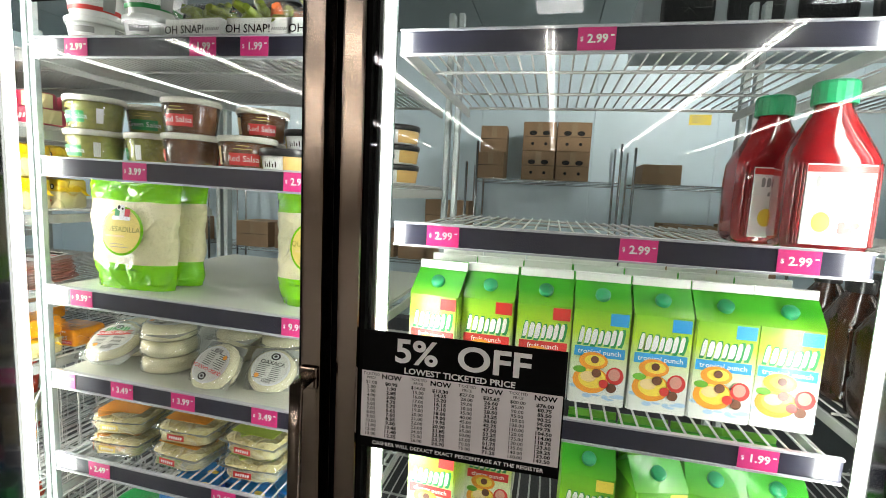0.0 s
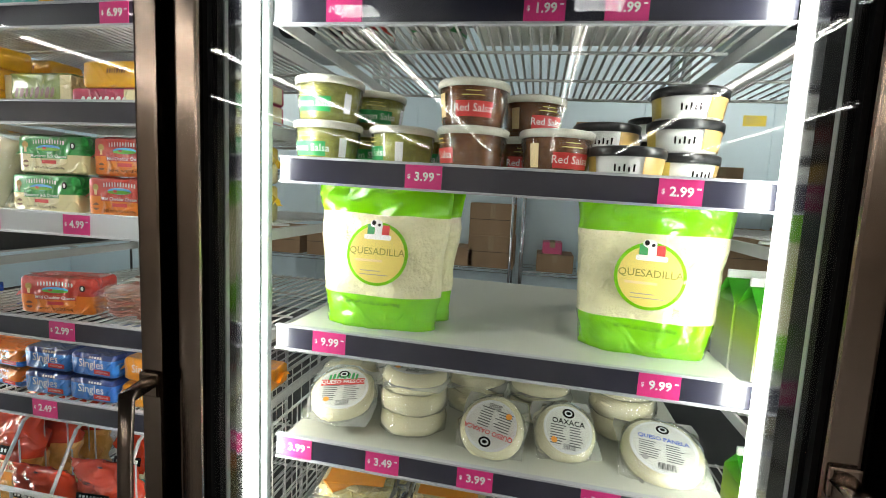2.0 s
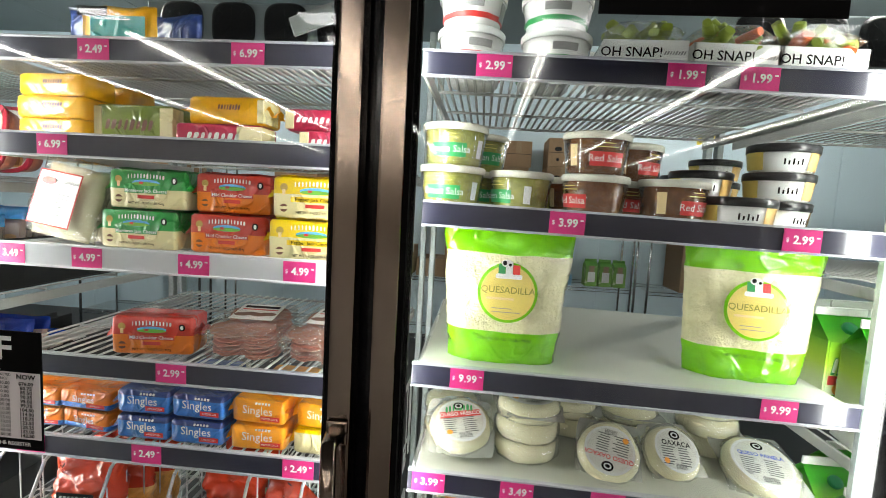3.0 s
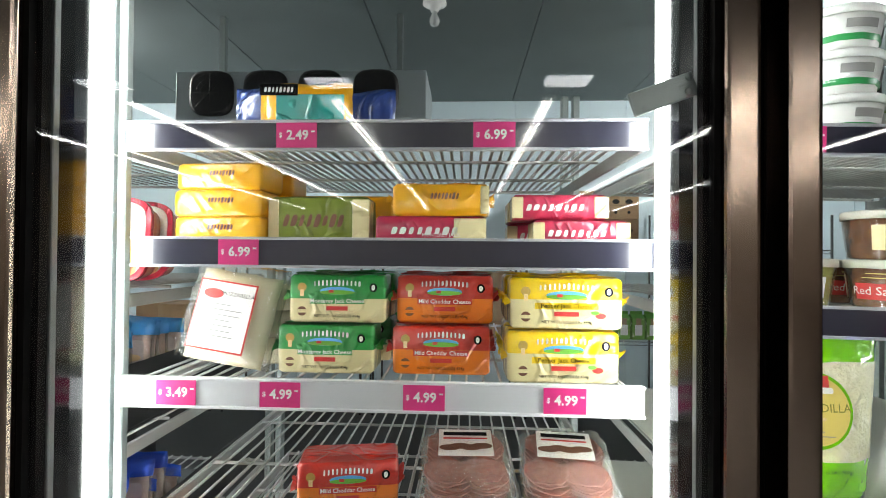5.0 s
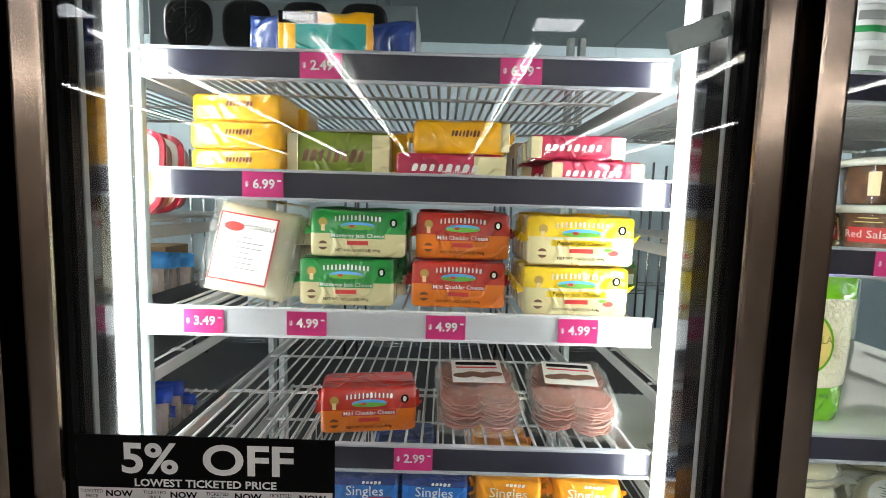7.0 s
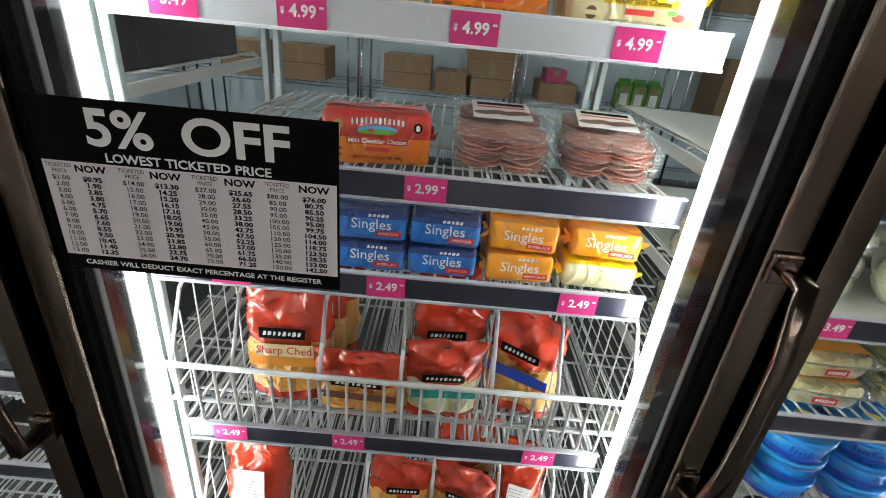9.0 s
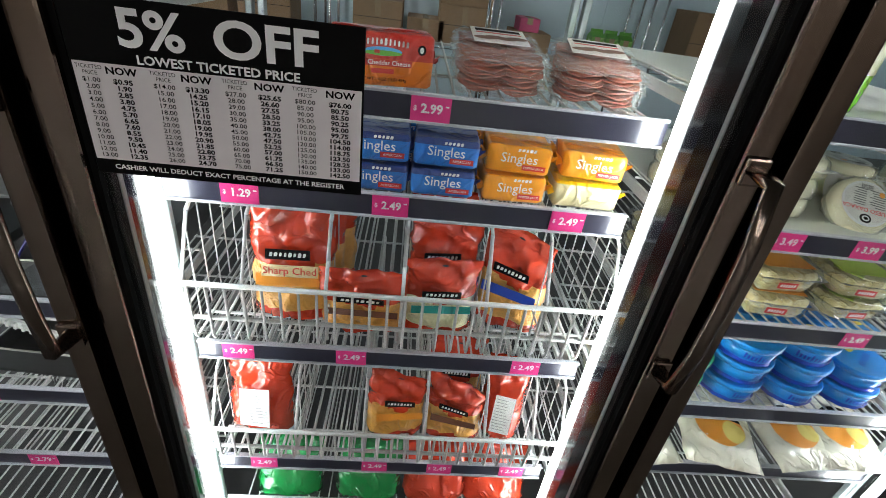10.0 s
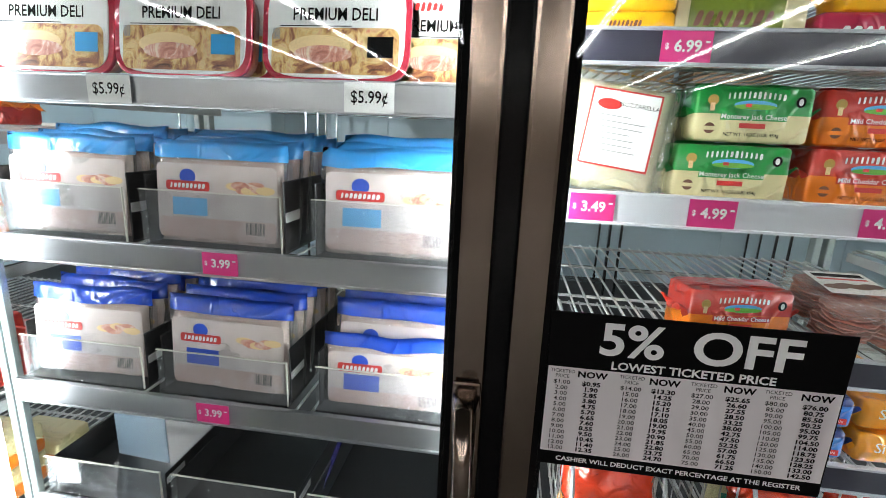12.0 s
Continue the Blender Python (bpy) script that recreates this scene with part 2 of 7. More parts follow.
def add_text(bm, words, size, x, z, y=0.0, bold=0.0, wide=1.0, tilt=0.0):
    me = text_mesh(words, size, bold).copy()
    me.transform(Matrix.Translation((x, y, z)) @ Matrix.Rotation(radians(-tilt), 4, "Y") @ Matrix.Diagonal((wide, 1, 1, 1)))
    bm.from_mesh(me)
    bpy.data.meshes.remove(me)
    return bm


# ---- the shell ----
def structure(name, bm, mat, label, category="wall"):
    return tagged(link_mesh(name, bm, mat), label, category, kind="structure")


X_L, X_R = -6.6, 4.9
S_L, S_R, S_BACK = -11.5, 9.5, -24.0
structure("floor", box(S_L, S_R, S_BACK, 0.545, -0.1, 0.0), M_SHOPFLOOR, "worn dark brown vinyl shop floor", "floor")
structure("cold_room_floor", box(X_L, X_R, 0.70, Y_BACK, -0.1, 0.004), M_COLDFLOOR, "dark concrete floor of the walk-in cooler", "floor")
structure("wall_south", box(S_L, S_R, S_BACK - 0.15, S_BACK, 0, 4.0), M_SHOPWALL, "plain painted shop wall", "wall")
structure("wall_west", box(S_L - 0.15, S_L, S_BACK, 0.545, 0, 4.0), M_SHOPWALL, "plain painted side wall", "wall")
structure("wall_east", box(S_R, S_R + 0.15, S_BACK, 0.545, 0, 4.0), M_SHOPWALL, "plain painted side wall", "wall")
structure("wall_cold_west", box(X_L - 0.15, X_L, 0.70, Y_BACK + 0.12, 0, Z_CEIL + 0.12), M_COLDWALL, "pale blue insulated cold room side wall", "wall")
structure("wall_cold_east", box(X_R, X_R + 0.15, 0.70, Y_BACK + 0.12, 0, Z_CEIL + 0.12), M_COLDWALL, "pale blue insulated cold room side wall", "wall")
structure("ceiling", box(S_L, S_R, S_BACK, 0.545, 3.72, 3.85), M_SHOPCEIL, "warm grey shop ceiling", "ceiling")
# front of the cooler round the doors
structure("wall_cooler_front", box(S_L, GAPS[0] - 0.06, 0.545, 0.70, 0, 3.8), M_JAMB, "black cooler front panel beside the glass doors", "wall")
structure("wall_cooler_front_east", box(GAPS[-1] + 0.06, S_R, 0.545, 0.70, 0, 3.8), M_JAMB, "black cooler front panel beside the glass doors", "wall")
structure("wall_cooler_header", box(GAPS[0] - 0.06, GAPS[-1] + 0.06, 0.545, 0.70, 2.04, 3.8), M_JAMB, "black cooler header above the glass doors", "wall")
structure("wall_cooler_plinth", box(GAPS[0] - 0.06, GAPS[-1] + 0.06, 0.545, 0.70, 0, 0.12), M_JAMB, "black kick plate under the glass doors", "wall")


# back wall of the cold room: insulated panels with joints
wall_back = structure("wall_north", box(X_L, X_R, Y_BACK + 0.012, Y_BACK + 0.12, 0, Z_CEIL + 0.12), M_COLDWALL, "pale blue insulated cold room wall", "wall")
pm = bmesh.new()
box(-0.572, 0.572, 0, 0.012, 0, Z_CEIL, 0.003, 1, pm)
first = part("panel", pm, M_COLDWALL, wall_back, at=pose(X_L + 0.6, Y_BACK, 0.0))
for i in range(1, 10):
    share("panel", first.data, wall_back, pose(X_L + 0.6 + i * 1.152, Y_BACK, 0.0))
ceil = bmesh.new()
for i in range(10):
    box(X_L + i * 1.15 + 0.003, X_L + (i + 1) * 1.15 - 0.003, 0.70, Y_BACK + 0.01, Z_CEIL, Z_CEIL + 0.12, 0.003, 1, ceil)
structure("cold_room_ceiling", ceil, M_COLDCEIL, "grey panelled ceiling of the walk-in cooler", "ceiling")


# ---- mullions with led strips ----
def mullion(x):
    ob = thing("mullion", x, 0, 0, 0, "black lacquered door post with glowing led strips", "door frame", "posts between the cooler doors", "structure")
    bm = bmesh.new()
    pts = [(-0.040, 0.598), (0.034, 0.598), (0.034, 0.606), (0.033, 0.640), (0.0265, 0.680), (-0.0470, 0.680), (-0.0480, 0.640), (-0.042, 0.606)]
    lo = [bm.verts.new((px, py, 0.12)) for px, py in pts]
    hi = [bm.verts.new((px, py, 2.04)) for px, py in pts]
    for i in range(8):
        bm.faces.new((lo[i], lo[(i + 1) % 8], hi[(i + 1) % 8], hi[i]))
    bm.faces.new(lo[::-1])
    bm.faces.new(hi)
    bmesh.ops.recalc_face_normals(bm, faces=bm.faces[:])
    part("post", bm, M_JAMB, ob)
    for s in (-1, 1):
        part("seal_strip", box(s * 0.041 - 0.003, s * 0.041 + 0.003, 0.592, 0.603, 0.13, 2.03, 0.001), M_SEAL, ob, "grey magnetic seal strip")
        part("seal_strip", box(s * 0.050 - 0.002, s * 0.050 + 0.002, 0.592, 0.600, 0.13, 2.03, 0.0008), M_SEAL, ob, "grey magnetic seal strip")
        bm = bmesh.new()
        off = 0.001 if s > 0 else -0.019
        pts = [(off + s * 0.012, 0.681), (off + s * 0.032, 0.681), (off + s * 0.0355, 0.684), (off + s * 0.0355, 0.689), (off + s * 0.028, 0.701), (off + s * 0.012, 0.701)]
        lo = [bm.verts.new((px, py, 0.16)) for px, py in pts]
        hi = [bm.verts.new((px, py, 2.0)) for px, py in pts]
        for i in range(6):
            bm.faces.new((lo[i], lo[(i + 1) % 6], hi[(i + 1) % 6], hi[i]))
        bm.faces.new(lo)
        bm.faces.new(hi)
        bmesh.ops.recalc_face_normals(bm, faces=bm.faces[:])
        part("led_strip", bm, M_LED, ob, "glowing white led strip")
        part("led_backing", box(min(s * 0.001, s * 0.009), max(s * 0.001, s * 0.009), 0.6805, 0.712, 0.15, 2.01), M_RAILSILVER, ob, "aluminium led backing")
        up = bmesh.new()
        box(s * 0.009 - 0.006, s * 0.009 + 0.006, 0.748, 0.762, 0.02, 2.03, 0.002, 1, up)
        for k in range(36):
            z = 0.2 + k * 0.05
            box(s * 0.009 - 0.003, s * 0.009 + 0.003, 0.7472, 0.749, z, z + 0.022, 0, 1, up)
        part("upright", up, M_GALV, ob, "slotted galvanised shelf upright")
        part("upright", box(s * 0.014 - 0.020, s * 0.014 - 0.004, 1.335, 1.36, 0.02, 1.94, 0.002), M_GALV, ob, "slotted galvanised shelf upright")
    return ob


# includes the two added east posts, out of sight, that serve as fill light
for gx in GAPS:
    mullion(gx)


# ---- glass doors ----
def glass_door(x0, x1, n):
    ob = thing("door_%d" % n, 0, 0, 0, 0, "closed glass cooler door in a dark bronze steel frame", "glass door", "", "structure")
    a, b = x0 + 0.0115, x1 - 0.0115
    w = 0.031
    for sx, ex in ((a, a + w), (b - w, b)):
        bm = bmesh.new()
        box(sx, ex, Y_DOOR, 0.590, 0.135, 2.03, 0.004, 2, bm)
        part("stile", bm, M_BRONZE, ob, "brushed dark bronze stile", smooth=False)
        part("gasket", box(sx + 0.004, ex - 0.004, 0.5905, 0.597, 0.14, 2.02), M_BLACK, ob, "black rubber gasket")
    for s, sx in ((1, a + w), (-1, b - w)):
        part("glazing_bead", box(min(sx, sx + s * 0.006), max(sx, sx + s * 0.006), 0.566, 0.588, 0.17, 2.0), M_BLACK, ob, "black glazing bead")
        part("spacer_bar", box(min(sx + s * 0.0065, sx + s * 0.012), max(sx + s * 0.0065, sx + s * 0.012), 0.575, 0.586, 0.18, 1.99), M_BLACK, ob, "black spacer bar in the glass edge")
    for z0, z1 in ((0.135, 0.172), (1.993, 2.03)):
        part("rail", box(a + w, b - w, Y_DOOR, 0.590, z0, z1, 0.003), M_BRONZE, ob, "brushed dark bronze rail")
    g = part("pane", box(a + w - 0.002, b - w + 0.002, Y_GLASS, Y_GLASS + 0.004, 0.17, 1.995), M_GLASS, ob, "clear door glass")
    g.visible_shadow = False
    # pull handle on the opening side
    hx = b - 0.0155
    bm = bmesh.new()
    pts = [(hx, Y_DOOR - 0.002, 1.178), (hx, Y_DOOR - 0.036, 1.172), (hx + 0.003, Y_DOOR - 0.044, 1.10), (hx + 0.003, Y_DOOR - 0.046, 1.02), (hx + 0.003, Y_DOOR - 0.044, 0.95), (hx, Y_DOOR - 0.036, 0.888), (hx, Y_DOOR - 0.002, 0.882)]
    prev = None
    for k, p in enumerate(pts):
        hw = 0.014 if k in (0, 6) else 0.010
        th = 0.007
        ring = [bm.verts.new((p[0] + dx, p[1] + (dy if k not in (0, 6) else 0), p[2] + (0 if k not in (0, 1, 5, 6) else (dy if k in (5, 6) else -dy)))) for dx, dy in ((-hw, 0), (-hw * 0.6, -th), (hw * 0.6, -th), (hw, 0), (hw * 0.6, th * 0.6), (-hw * 0.6, th * 0.6))]
        if prev:
            for i in range(6):
                bm.faces.new((prev[i], prev[(i + 1) % 6], ring[(i + 1) % 6], ring[i]))
        else:
            bm.faces.new(ring)
        prev = ring
    bm.faces.new(prev)
    bmesh.ops.recalc_face_normals(bm, faces=bm.faces[:])
    h = part("door_handle", bm, M_BRONZE, ob, "bent steel pull handle", smooth=True)
    for zz in (1.176, 0.884):
        part("handle_foot", box(hx - 0.014, hx + 0.014, Y_DOOR - 0.006, Y_DOOR - 0.0005, zz - 0.016, zz + 0.016, 0.003, 2), M_BRONZE, h)
    return ob


for i in range(len(GAPS) - 1):
    glass_door(GAPS[i], GAPS[i + 1], i + 1)

# hold-open bracket near the top of one door
br = thing("door_bracket", -1.128, 0.60, 1.70, 0, "grey steel hold-open bracket screwed to the door post", "bracket", "", "structure")
bm = box(-0.048, 0.018, -0.008, -0.004, -0.012, 0.012, 0.001)
bmesh.ops.rotate(bm, cent=(0, 0, 0), matrix=Matrix.Rotation(radians(-20), 3, "Y"), verts=bm.verts[:])
arm = part("arm", bm, M_GALV, br)
for dz in (-0.004, 0.010):
    sc = lathe([(0, 0), (0.004, 0), (0.003, 0.002), (0, 0.0025)], 10)
    part("screw", sc, M_GALV, br, at=pose(0.010, -0.0085, dz + 0.001, 90))


# ---- shelves ----
RAILS = {
    "E": [(1.63, "dark", "wire"), (1.40, "dark", "wire"), (1.17, "dark", "wire"), (0.94, "dark", "wire"), (0.71, "dark", "wire"), (0.48, "dark", "wire")],
    "A": [(1.674, "dark", "wire"), (1.368, "dark", "wire"), (1.070, "dark", "wire"), (0.765, "dark", "wire"), (0.45, "dark", "wire")],
    "F": [(1.674, "dark", "wire"), (1.368, "dark", "wire"), (1.070, "dark", "wire"), (0.765, "dark", "wire")],
    "B": [(1.678, "dark", "wire"), (1.450, "dark", "wire"), (1.189, "dark", "board"), (1.008, "dark", "board"), (0.823, "dark", "wire"), (0.611, "dark", "wire"), (0.427, "dark", "wire"), (0.20, "dark", "wire")],
    "C": [(1.689, "dark", "wire"), (1.535, "dark", "wire"), (1.349, "white", "wire"), (1.160, "dark", "wire"), (1.012, "dark", "wire"), (0.703, "dark", "wire"), (0.391, "dark", "wire")],
    "D": [(1.700, "silver", "wire"), (1.468, "silver", "wire"), (1.235, "silver", "wire"), (0.992, "silver", "wire"), (0.768, "dark", "wire"), (0.560, "dark", "wire"), (0.372, "dark", "wire"), (0.185, "dark", "wire")],
}
RAIL_H = 0.040
FLOOR_OF = {}


def shelf(bay, k, zc, rail, deck):
    dx = SHIFT.get((bay, k), 0.0)
    x0, x1 = BAY[bay][0] + dx, BAY[bay][1] + dx
    top = zc + 0.012
    look_of = {"dark": "dark price rail", "white": "white price rail", "silver": "brushed silver price rail"}[rail]
    ob = thing("cooler_shelf", 0, 0, 0, 0, "white wire shelf with " + look_of + (" and white liner board" if deck == "board" else ""), "shelf", "cooler shelves")
    FLOOR_OF[bay, k] = top + (0.004 if deck == "board" else 0.0)
    mat = {"dark": M_RAIL, "white": M_RAILWHITE, "silver": M_RAILSILVER}[rail]
    part("price_rail", box(x0, x1, Y_RAIL, Y_RAIL + 0.004, zc - RAIL_H / 2 + 0.003, zc + RAIL_H / 2 - 0.003), mat, ob, look_of)
    lip = mat if rail != "dark" else M_RAILEDGE
    for s in (-1, 1):
        zz = zc + s * (RAIL_H / 2 - 0.0015)
        part("rail_lip", box(x0, x1, Y_RAIL - 0.004, Y_RAIL + 0.005, zz - 0.0018, zz + 0.0018, 0.0006), lip, ob)
    bm = bmesh.new()
    y0, y1 = Y_RAIL + 0.008, Y_RAIL + SHELF_DEPTH
    zt = top - 0.0022
    n, thick = (42, 0.0030) if (bay, k) in (("B", 1), ("C", 1)) else (29, 0.0021)
    for i in range(n):
        x = x0 + 0.012 + (x1 - x0 - 0.024) * i / (n - 1)
        rod(bm, (x, y0, zt - thick + 0.0021), (x, y1, zt - thick + 0.0021), thick, 5)
    part("wire_grid", bm, M_WHITEWIRE, ob, "white coated shelf wires")
    bm = bmesh.new()
    for yy, r in ((y0, 0.0035), (y0 + 0.2, 0.003), (y0 + 0.4, 0.003), (y1, 0.0035)):
        rod(bm, (x0 + 0.005, yy, zt - 0.0055), (x1 - 0.005, yy, zt - 0.0055), r, 6)
    part("cross_wires", bm, M_WHITEWIRE, ob)
    for xx in (x0 + 0.004, x1 - 0.004):
        bm = bmesh.new()
        box(xx - 0.003, xx + 0.003, y0, y1 + 0.01, zt - 0.030, zt - 0.009, 0.001, 1, bm)
        part("side_bracket", bm, M_WHITEWIRE, ob)
    if deck == "board":
        part("liner_board", box(x0 + 0.012, x1 - 0.012, y0 - 0.002, y1 - 0.02, top + 0.0002, top + 0.004, 0.001), M_BOARD, ob, "white liner board")
    if bay in SAG:
        xm = (x0 + x1) / 2
        ob.matrix_basis = Matrix.Translation((xm, 0, zc)) @ Matrix.Rotation(radians(SAG[bay]), 4, "Y") @ Matrix.Translation((-xm, 0, -zc))
    return ob


for bay, rows in RAILS.items():
    for k, (zc, rail, deck) in enumerate(rows, 1):
        shelf(bay, k, zc, rail, deck)


# ---- price tickets ----
def price_ticket(bay, k, x, price, small="", w=0.054, h=0.034):
    zc = RAILS[bay][k - 1][0]
    ob = thing("price_ticket", x, Y_RAIL - 0.0012, zc, 0, "pink price ticket in the shelf rail", "price tag", "pink shelf tickets")
    part("card", box(-w / 2, w / 2, -0.0005, 0.0005, -h / 2, h / 2), M_PINK, ob)
    bm = bmesh.new()
    add_text(bm, price, 0.0172, 0.0015, 0.0, -0.0009, 0.0005)
    add_text(bm, "$", 0.009, -w / 2 + 0.006, 0.0, -0.0009, 0.0002)
    plate(0.005, 0.0022, w / 2 - 0.005, 0.005, -0.0009, bm=bm)
    part("lettering", bm, M_WHITE, ob, "white price lettering")


TICKETS = [("A", 1, 0.035, "2.99"), ("A", 2, -0.182, "2.99"), ("A", 2, 0.12, "2.99"), ("A", 2, 0.332, "2.99"), ("A", 3, 0.314, "1.99"),
           ("B", 1, -0.914, "2.99"), ("B", 1, -0.634, "1.99"), ("B", 1, -0.531, "1.99"),
           ("B", 2, -0.788, "3.99"), ("B", 2, -0.446, "2.99"), ("B", 3, -0.927, "9.99"), ("B", 3, -0.448, "9.99"),
           ("B", 4, -0.98, "3.99"), ("B", 4, -0.835, "3.49"), ("B", 4, -0.69, "3.99"), ("B", 4, -0.51, "3.49"),
           ("B", 5, -0.90, "2.49"), ("B", 5, -0.60, "2.49"), ("B", 6, -0.93, "2.99"),
           ("C", 1, -1.559, "2.49"), ("C", 1, -1.300, "6.99"), ("C", 2, -1.635, "6.99"),
           ("C", 3, -1.717, "3.49"), ("C", 3, -1.577, "4.99"), ("C", 3, -1.388, "4.99"), ("C", 3, -1.208, "4.99"),
           ("C", 4, -1.428, "2.99"), ("C", 5, -1.690, "1.29"), ("C", 5, -1.473, "2.49"), ("C", 5, -1.202, "2.49"),
           ("C", 6, -1.722, "2.49"), ("C", 6, -1.525, "2.49"), ("C", 6, -1.203, "2.49"),
           ("C", 7, -1.70, "2.49"), ("C", 7, -1.47, "2.49"), ("C", 7, -1.33, "2.49"), ("C", 7, -1.17, "2.49"),
           ("D", 3, -2.219, "3.99"), ("D", 4, -2.249, "3.99"), ("D", 5, -2.42, "2.99"), ("D", 5, -2.145, "2.99"), ("D", 6, -2.19, "3.69"), ("D", 6, -1.93, "2.99"), ("D", 7, -2.14, "2.79")]
for row in TICKETS:
    price_ticket(*row)


# ---- shop lights behind the camera ----
def light_row(x, y0, y1, z):
    ob = thing("light_row", x, 0, z, 0, "long row of bright ceiling tubes", "ceiling light", "shop light rows")
    for dx in (-0.045, 0.045):
        bm = bmesh.new()
        y = y0
        while y > y1:
            box(dx - 0.016, dx + 0.016, max(y - 1.16, y1), y, -0.03, 0.0, 0.006, 1, bm)
            y -= 1.2
        part("tube", bm, M_TUBE, ob, "glowing tube")
    part("housing", box(-0.10, 0.10, y1, y0, 0.002, 0.0595, 0.006), M_WHITE, ob)


for x in (-9.0, -6.1, -3.14, -0.22, 2.7, 5.6):
    light_row(x, -5.45, -22.2, 3.66)


def light_panel(x, y):
    ob = thing("ceiling_light", x, y, 3.72, 0, "square glowing ceiling light panel", "ceiling light", "shop light panels")
    part("frame", box(-0.30, 0.30, -0.22, 0.22, -0.05, -0.001, 0.006), M_GALV, ob, "grey steel frame")
    part("diffuser", box(-0.27, 0.27, -0.19, 0.19, -0.056, -0.0505), M_PANEL, ob, "glowing diffuser")


for x in (-9.0, -6.0, -3.05, -0.1, 2.85):
    light_panel(x, -4.85)

# ---- cold room behind the shelves ----
M_EVAP = material("pale_grey_evaporator_casing", (0.42, 0.47, 0.49), 0.45, 0.2, 0.08)
M_FAN = material("black_fan_guard", (0.012, 0.012, 0.013), 0.5)


def evaporator(x0, x1, y, z0, z1):
    ob = thing("evaporator_unit", 0, 0, 0, 0, "pale grey ceiling evaporator with four black round fans", "cooling unit")
    part("casing", box(x0, x1, y, y + 0.5, z0, z1, 0.008, 2), M_EVAP, ob)
    for xx in (x0 + 0.2, x1 - 0.2):
        part("hanger", box(xx - 0.02, xx + 0.02, y + 0.2, y + 0.24, z1, Z_CEIL), M_GALV, ob)
    n = 4
    for i in range(n):
        fx = x0 + 0.245 + 0.355 * i
        fan = part("fan", loft([(0.0, 0.125, 0.125, 0, 3.4), (0.012, 0.143, 0.143, 0, 3.4), (0.029, 0.146, 0.146, 0, 3.4)], 32), M_FAN, ob, "black fan ring", at=pose(fx, y - 0.03, (z0 + z1) / 2 + 0.02, -90))
        bm = bmesh.new()
        for r in (0.03, 0.06, 0.09, 0.12):
            pts = [(r * math.cos(a * math.pi / 12), r * math.sin(a * math.pi / 12), -0.004) for a in range(25)]
            bent(bm, pts, 0.0016, 4)
        for a in range(8):
            rod(bm, (0, 0, -0.004), (0.13 * math.cos(a * math.pi / 4), 0.13 * math.sin(a * math.pi / 4), -0.002), 0.002, 4)
        part("fan_guard", bm, M_FAN, fan)



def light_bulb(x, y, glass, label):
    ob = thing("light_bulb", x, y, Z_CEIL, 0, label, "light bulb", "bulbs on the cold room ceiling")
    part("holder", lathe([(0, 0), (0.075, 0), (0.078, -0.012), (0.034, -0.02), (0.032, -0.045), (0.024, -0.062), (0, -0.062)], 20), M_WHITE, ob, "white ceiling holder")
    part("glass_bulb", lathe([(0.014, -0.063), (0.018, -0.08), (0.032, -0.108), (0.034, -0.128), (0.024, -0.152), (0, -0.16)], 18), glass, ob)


M_BULB = glowing("fill_bulb_glass", (1.0, 0.98, 0.94), BULB_POWER)
M_DEADBULB = material("unlit_bulb_glass", (0.55, 0.57, 0.57), 0.15, spread=0.03, coat=0.6)
light_bulb(-1.545, 3.16, M_DEADBULB, "unlit bare bulb in a white ceiling holder")
# lit bulbs out of sight, added as fill for the back wall
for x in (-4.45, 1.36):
    light_bulb(x, 3.16, M_BULB, "unseen lit bare bulb added to brighten the cold room")


def wire_rack(x0, x1, y0, y1, heights, top):
    ob = thing("wire_rack", 0, 0, 0, 0, "chrome wire storage rack against the cold room wall", "storage rack", "wire racks")
    for xx in (x0, x1):
        for yy in (y0, y1):
            bm = bmesh.new()
            rod(bm, (xx, yy, 0.004), (xx, yy, top), 0.0125, 8)
            part("post", bm, M_CHROME, ob)
    for z in heights:
        bm = bmesh.new()
        n = int((x1 - x0) / 0.028)
        for i in range(n + 1):
            x = x0 + (x1 - x0) * i / n
            rod(bm, (x, y0, z), (x, y1, z), 0.002, 4)
        for yy in (y0, y1):
            rod(bm, (x0, yy, z - 0.004), (x1, yy, z - 0.004), 0.004, 5)
            rod(bm, (x0, yy, z - 0.034), (x1, yy, z - 0.034), 0.004, 5)
            m = int((x1 - x0) / 0.05)
            for i in range(m):
                xa = x0 + (x1 - x0) * i / m
                xb = x0 + (x1 - x0) * (i + 1) / m
                rod(bm, (xa, yy, z - 0.004 if i % 2 else z - 0.034), (xb, yy, z - 0.034 if i % 2 else z - 0.004), 0.002, 4)
        part("wire_shelf", bm, M_CHROME, ob)
    return ob


wire_rack(-0.76, 0.56, 4.60, 5.10, (0.15, 0.74, 1.60), 1.95)
wire_rack(0.68, 2.00, 4.60, 5.10, (0.15, 0.74, 1.60), 1.92)
wire_rack(-2.20, -0.86, 4.60, 5.10, (0.15, 0.74), 1.75)
wire_rack(-3.66, -2.32, 4.60, 5.10, (0.15, 0.74, 1.60), 1.95)
wire_rack(-5.10, -3.78, 4.60, 5.10, (0.15, 0.74, 1.60), 1.95)


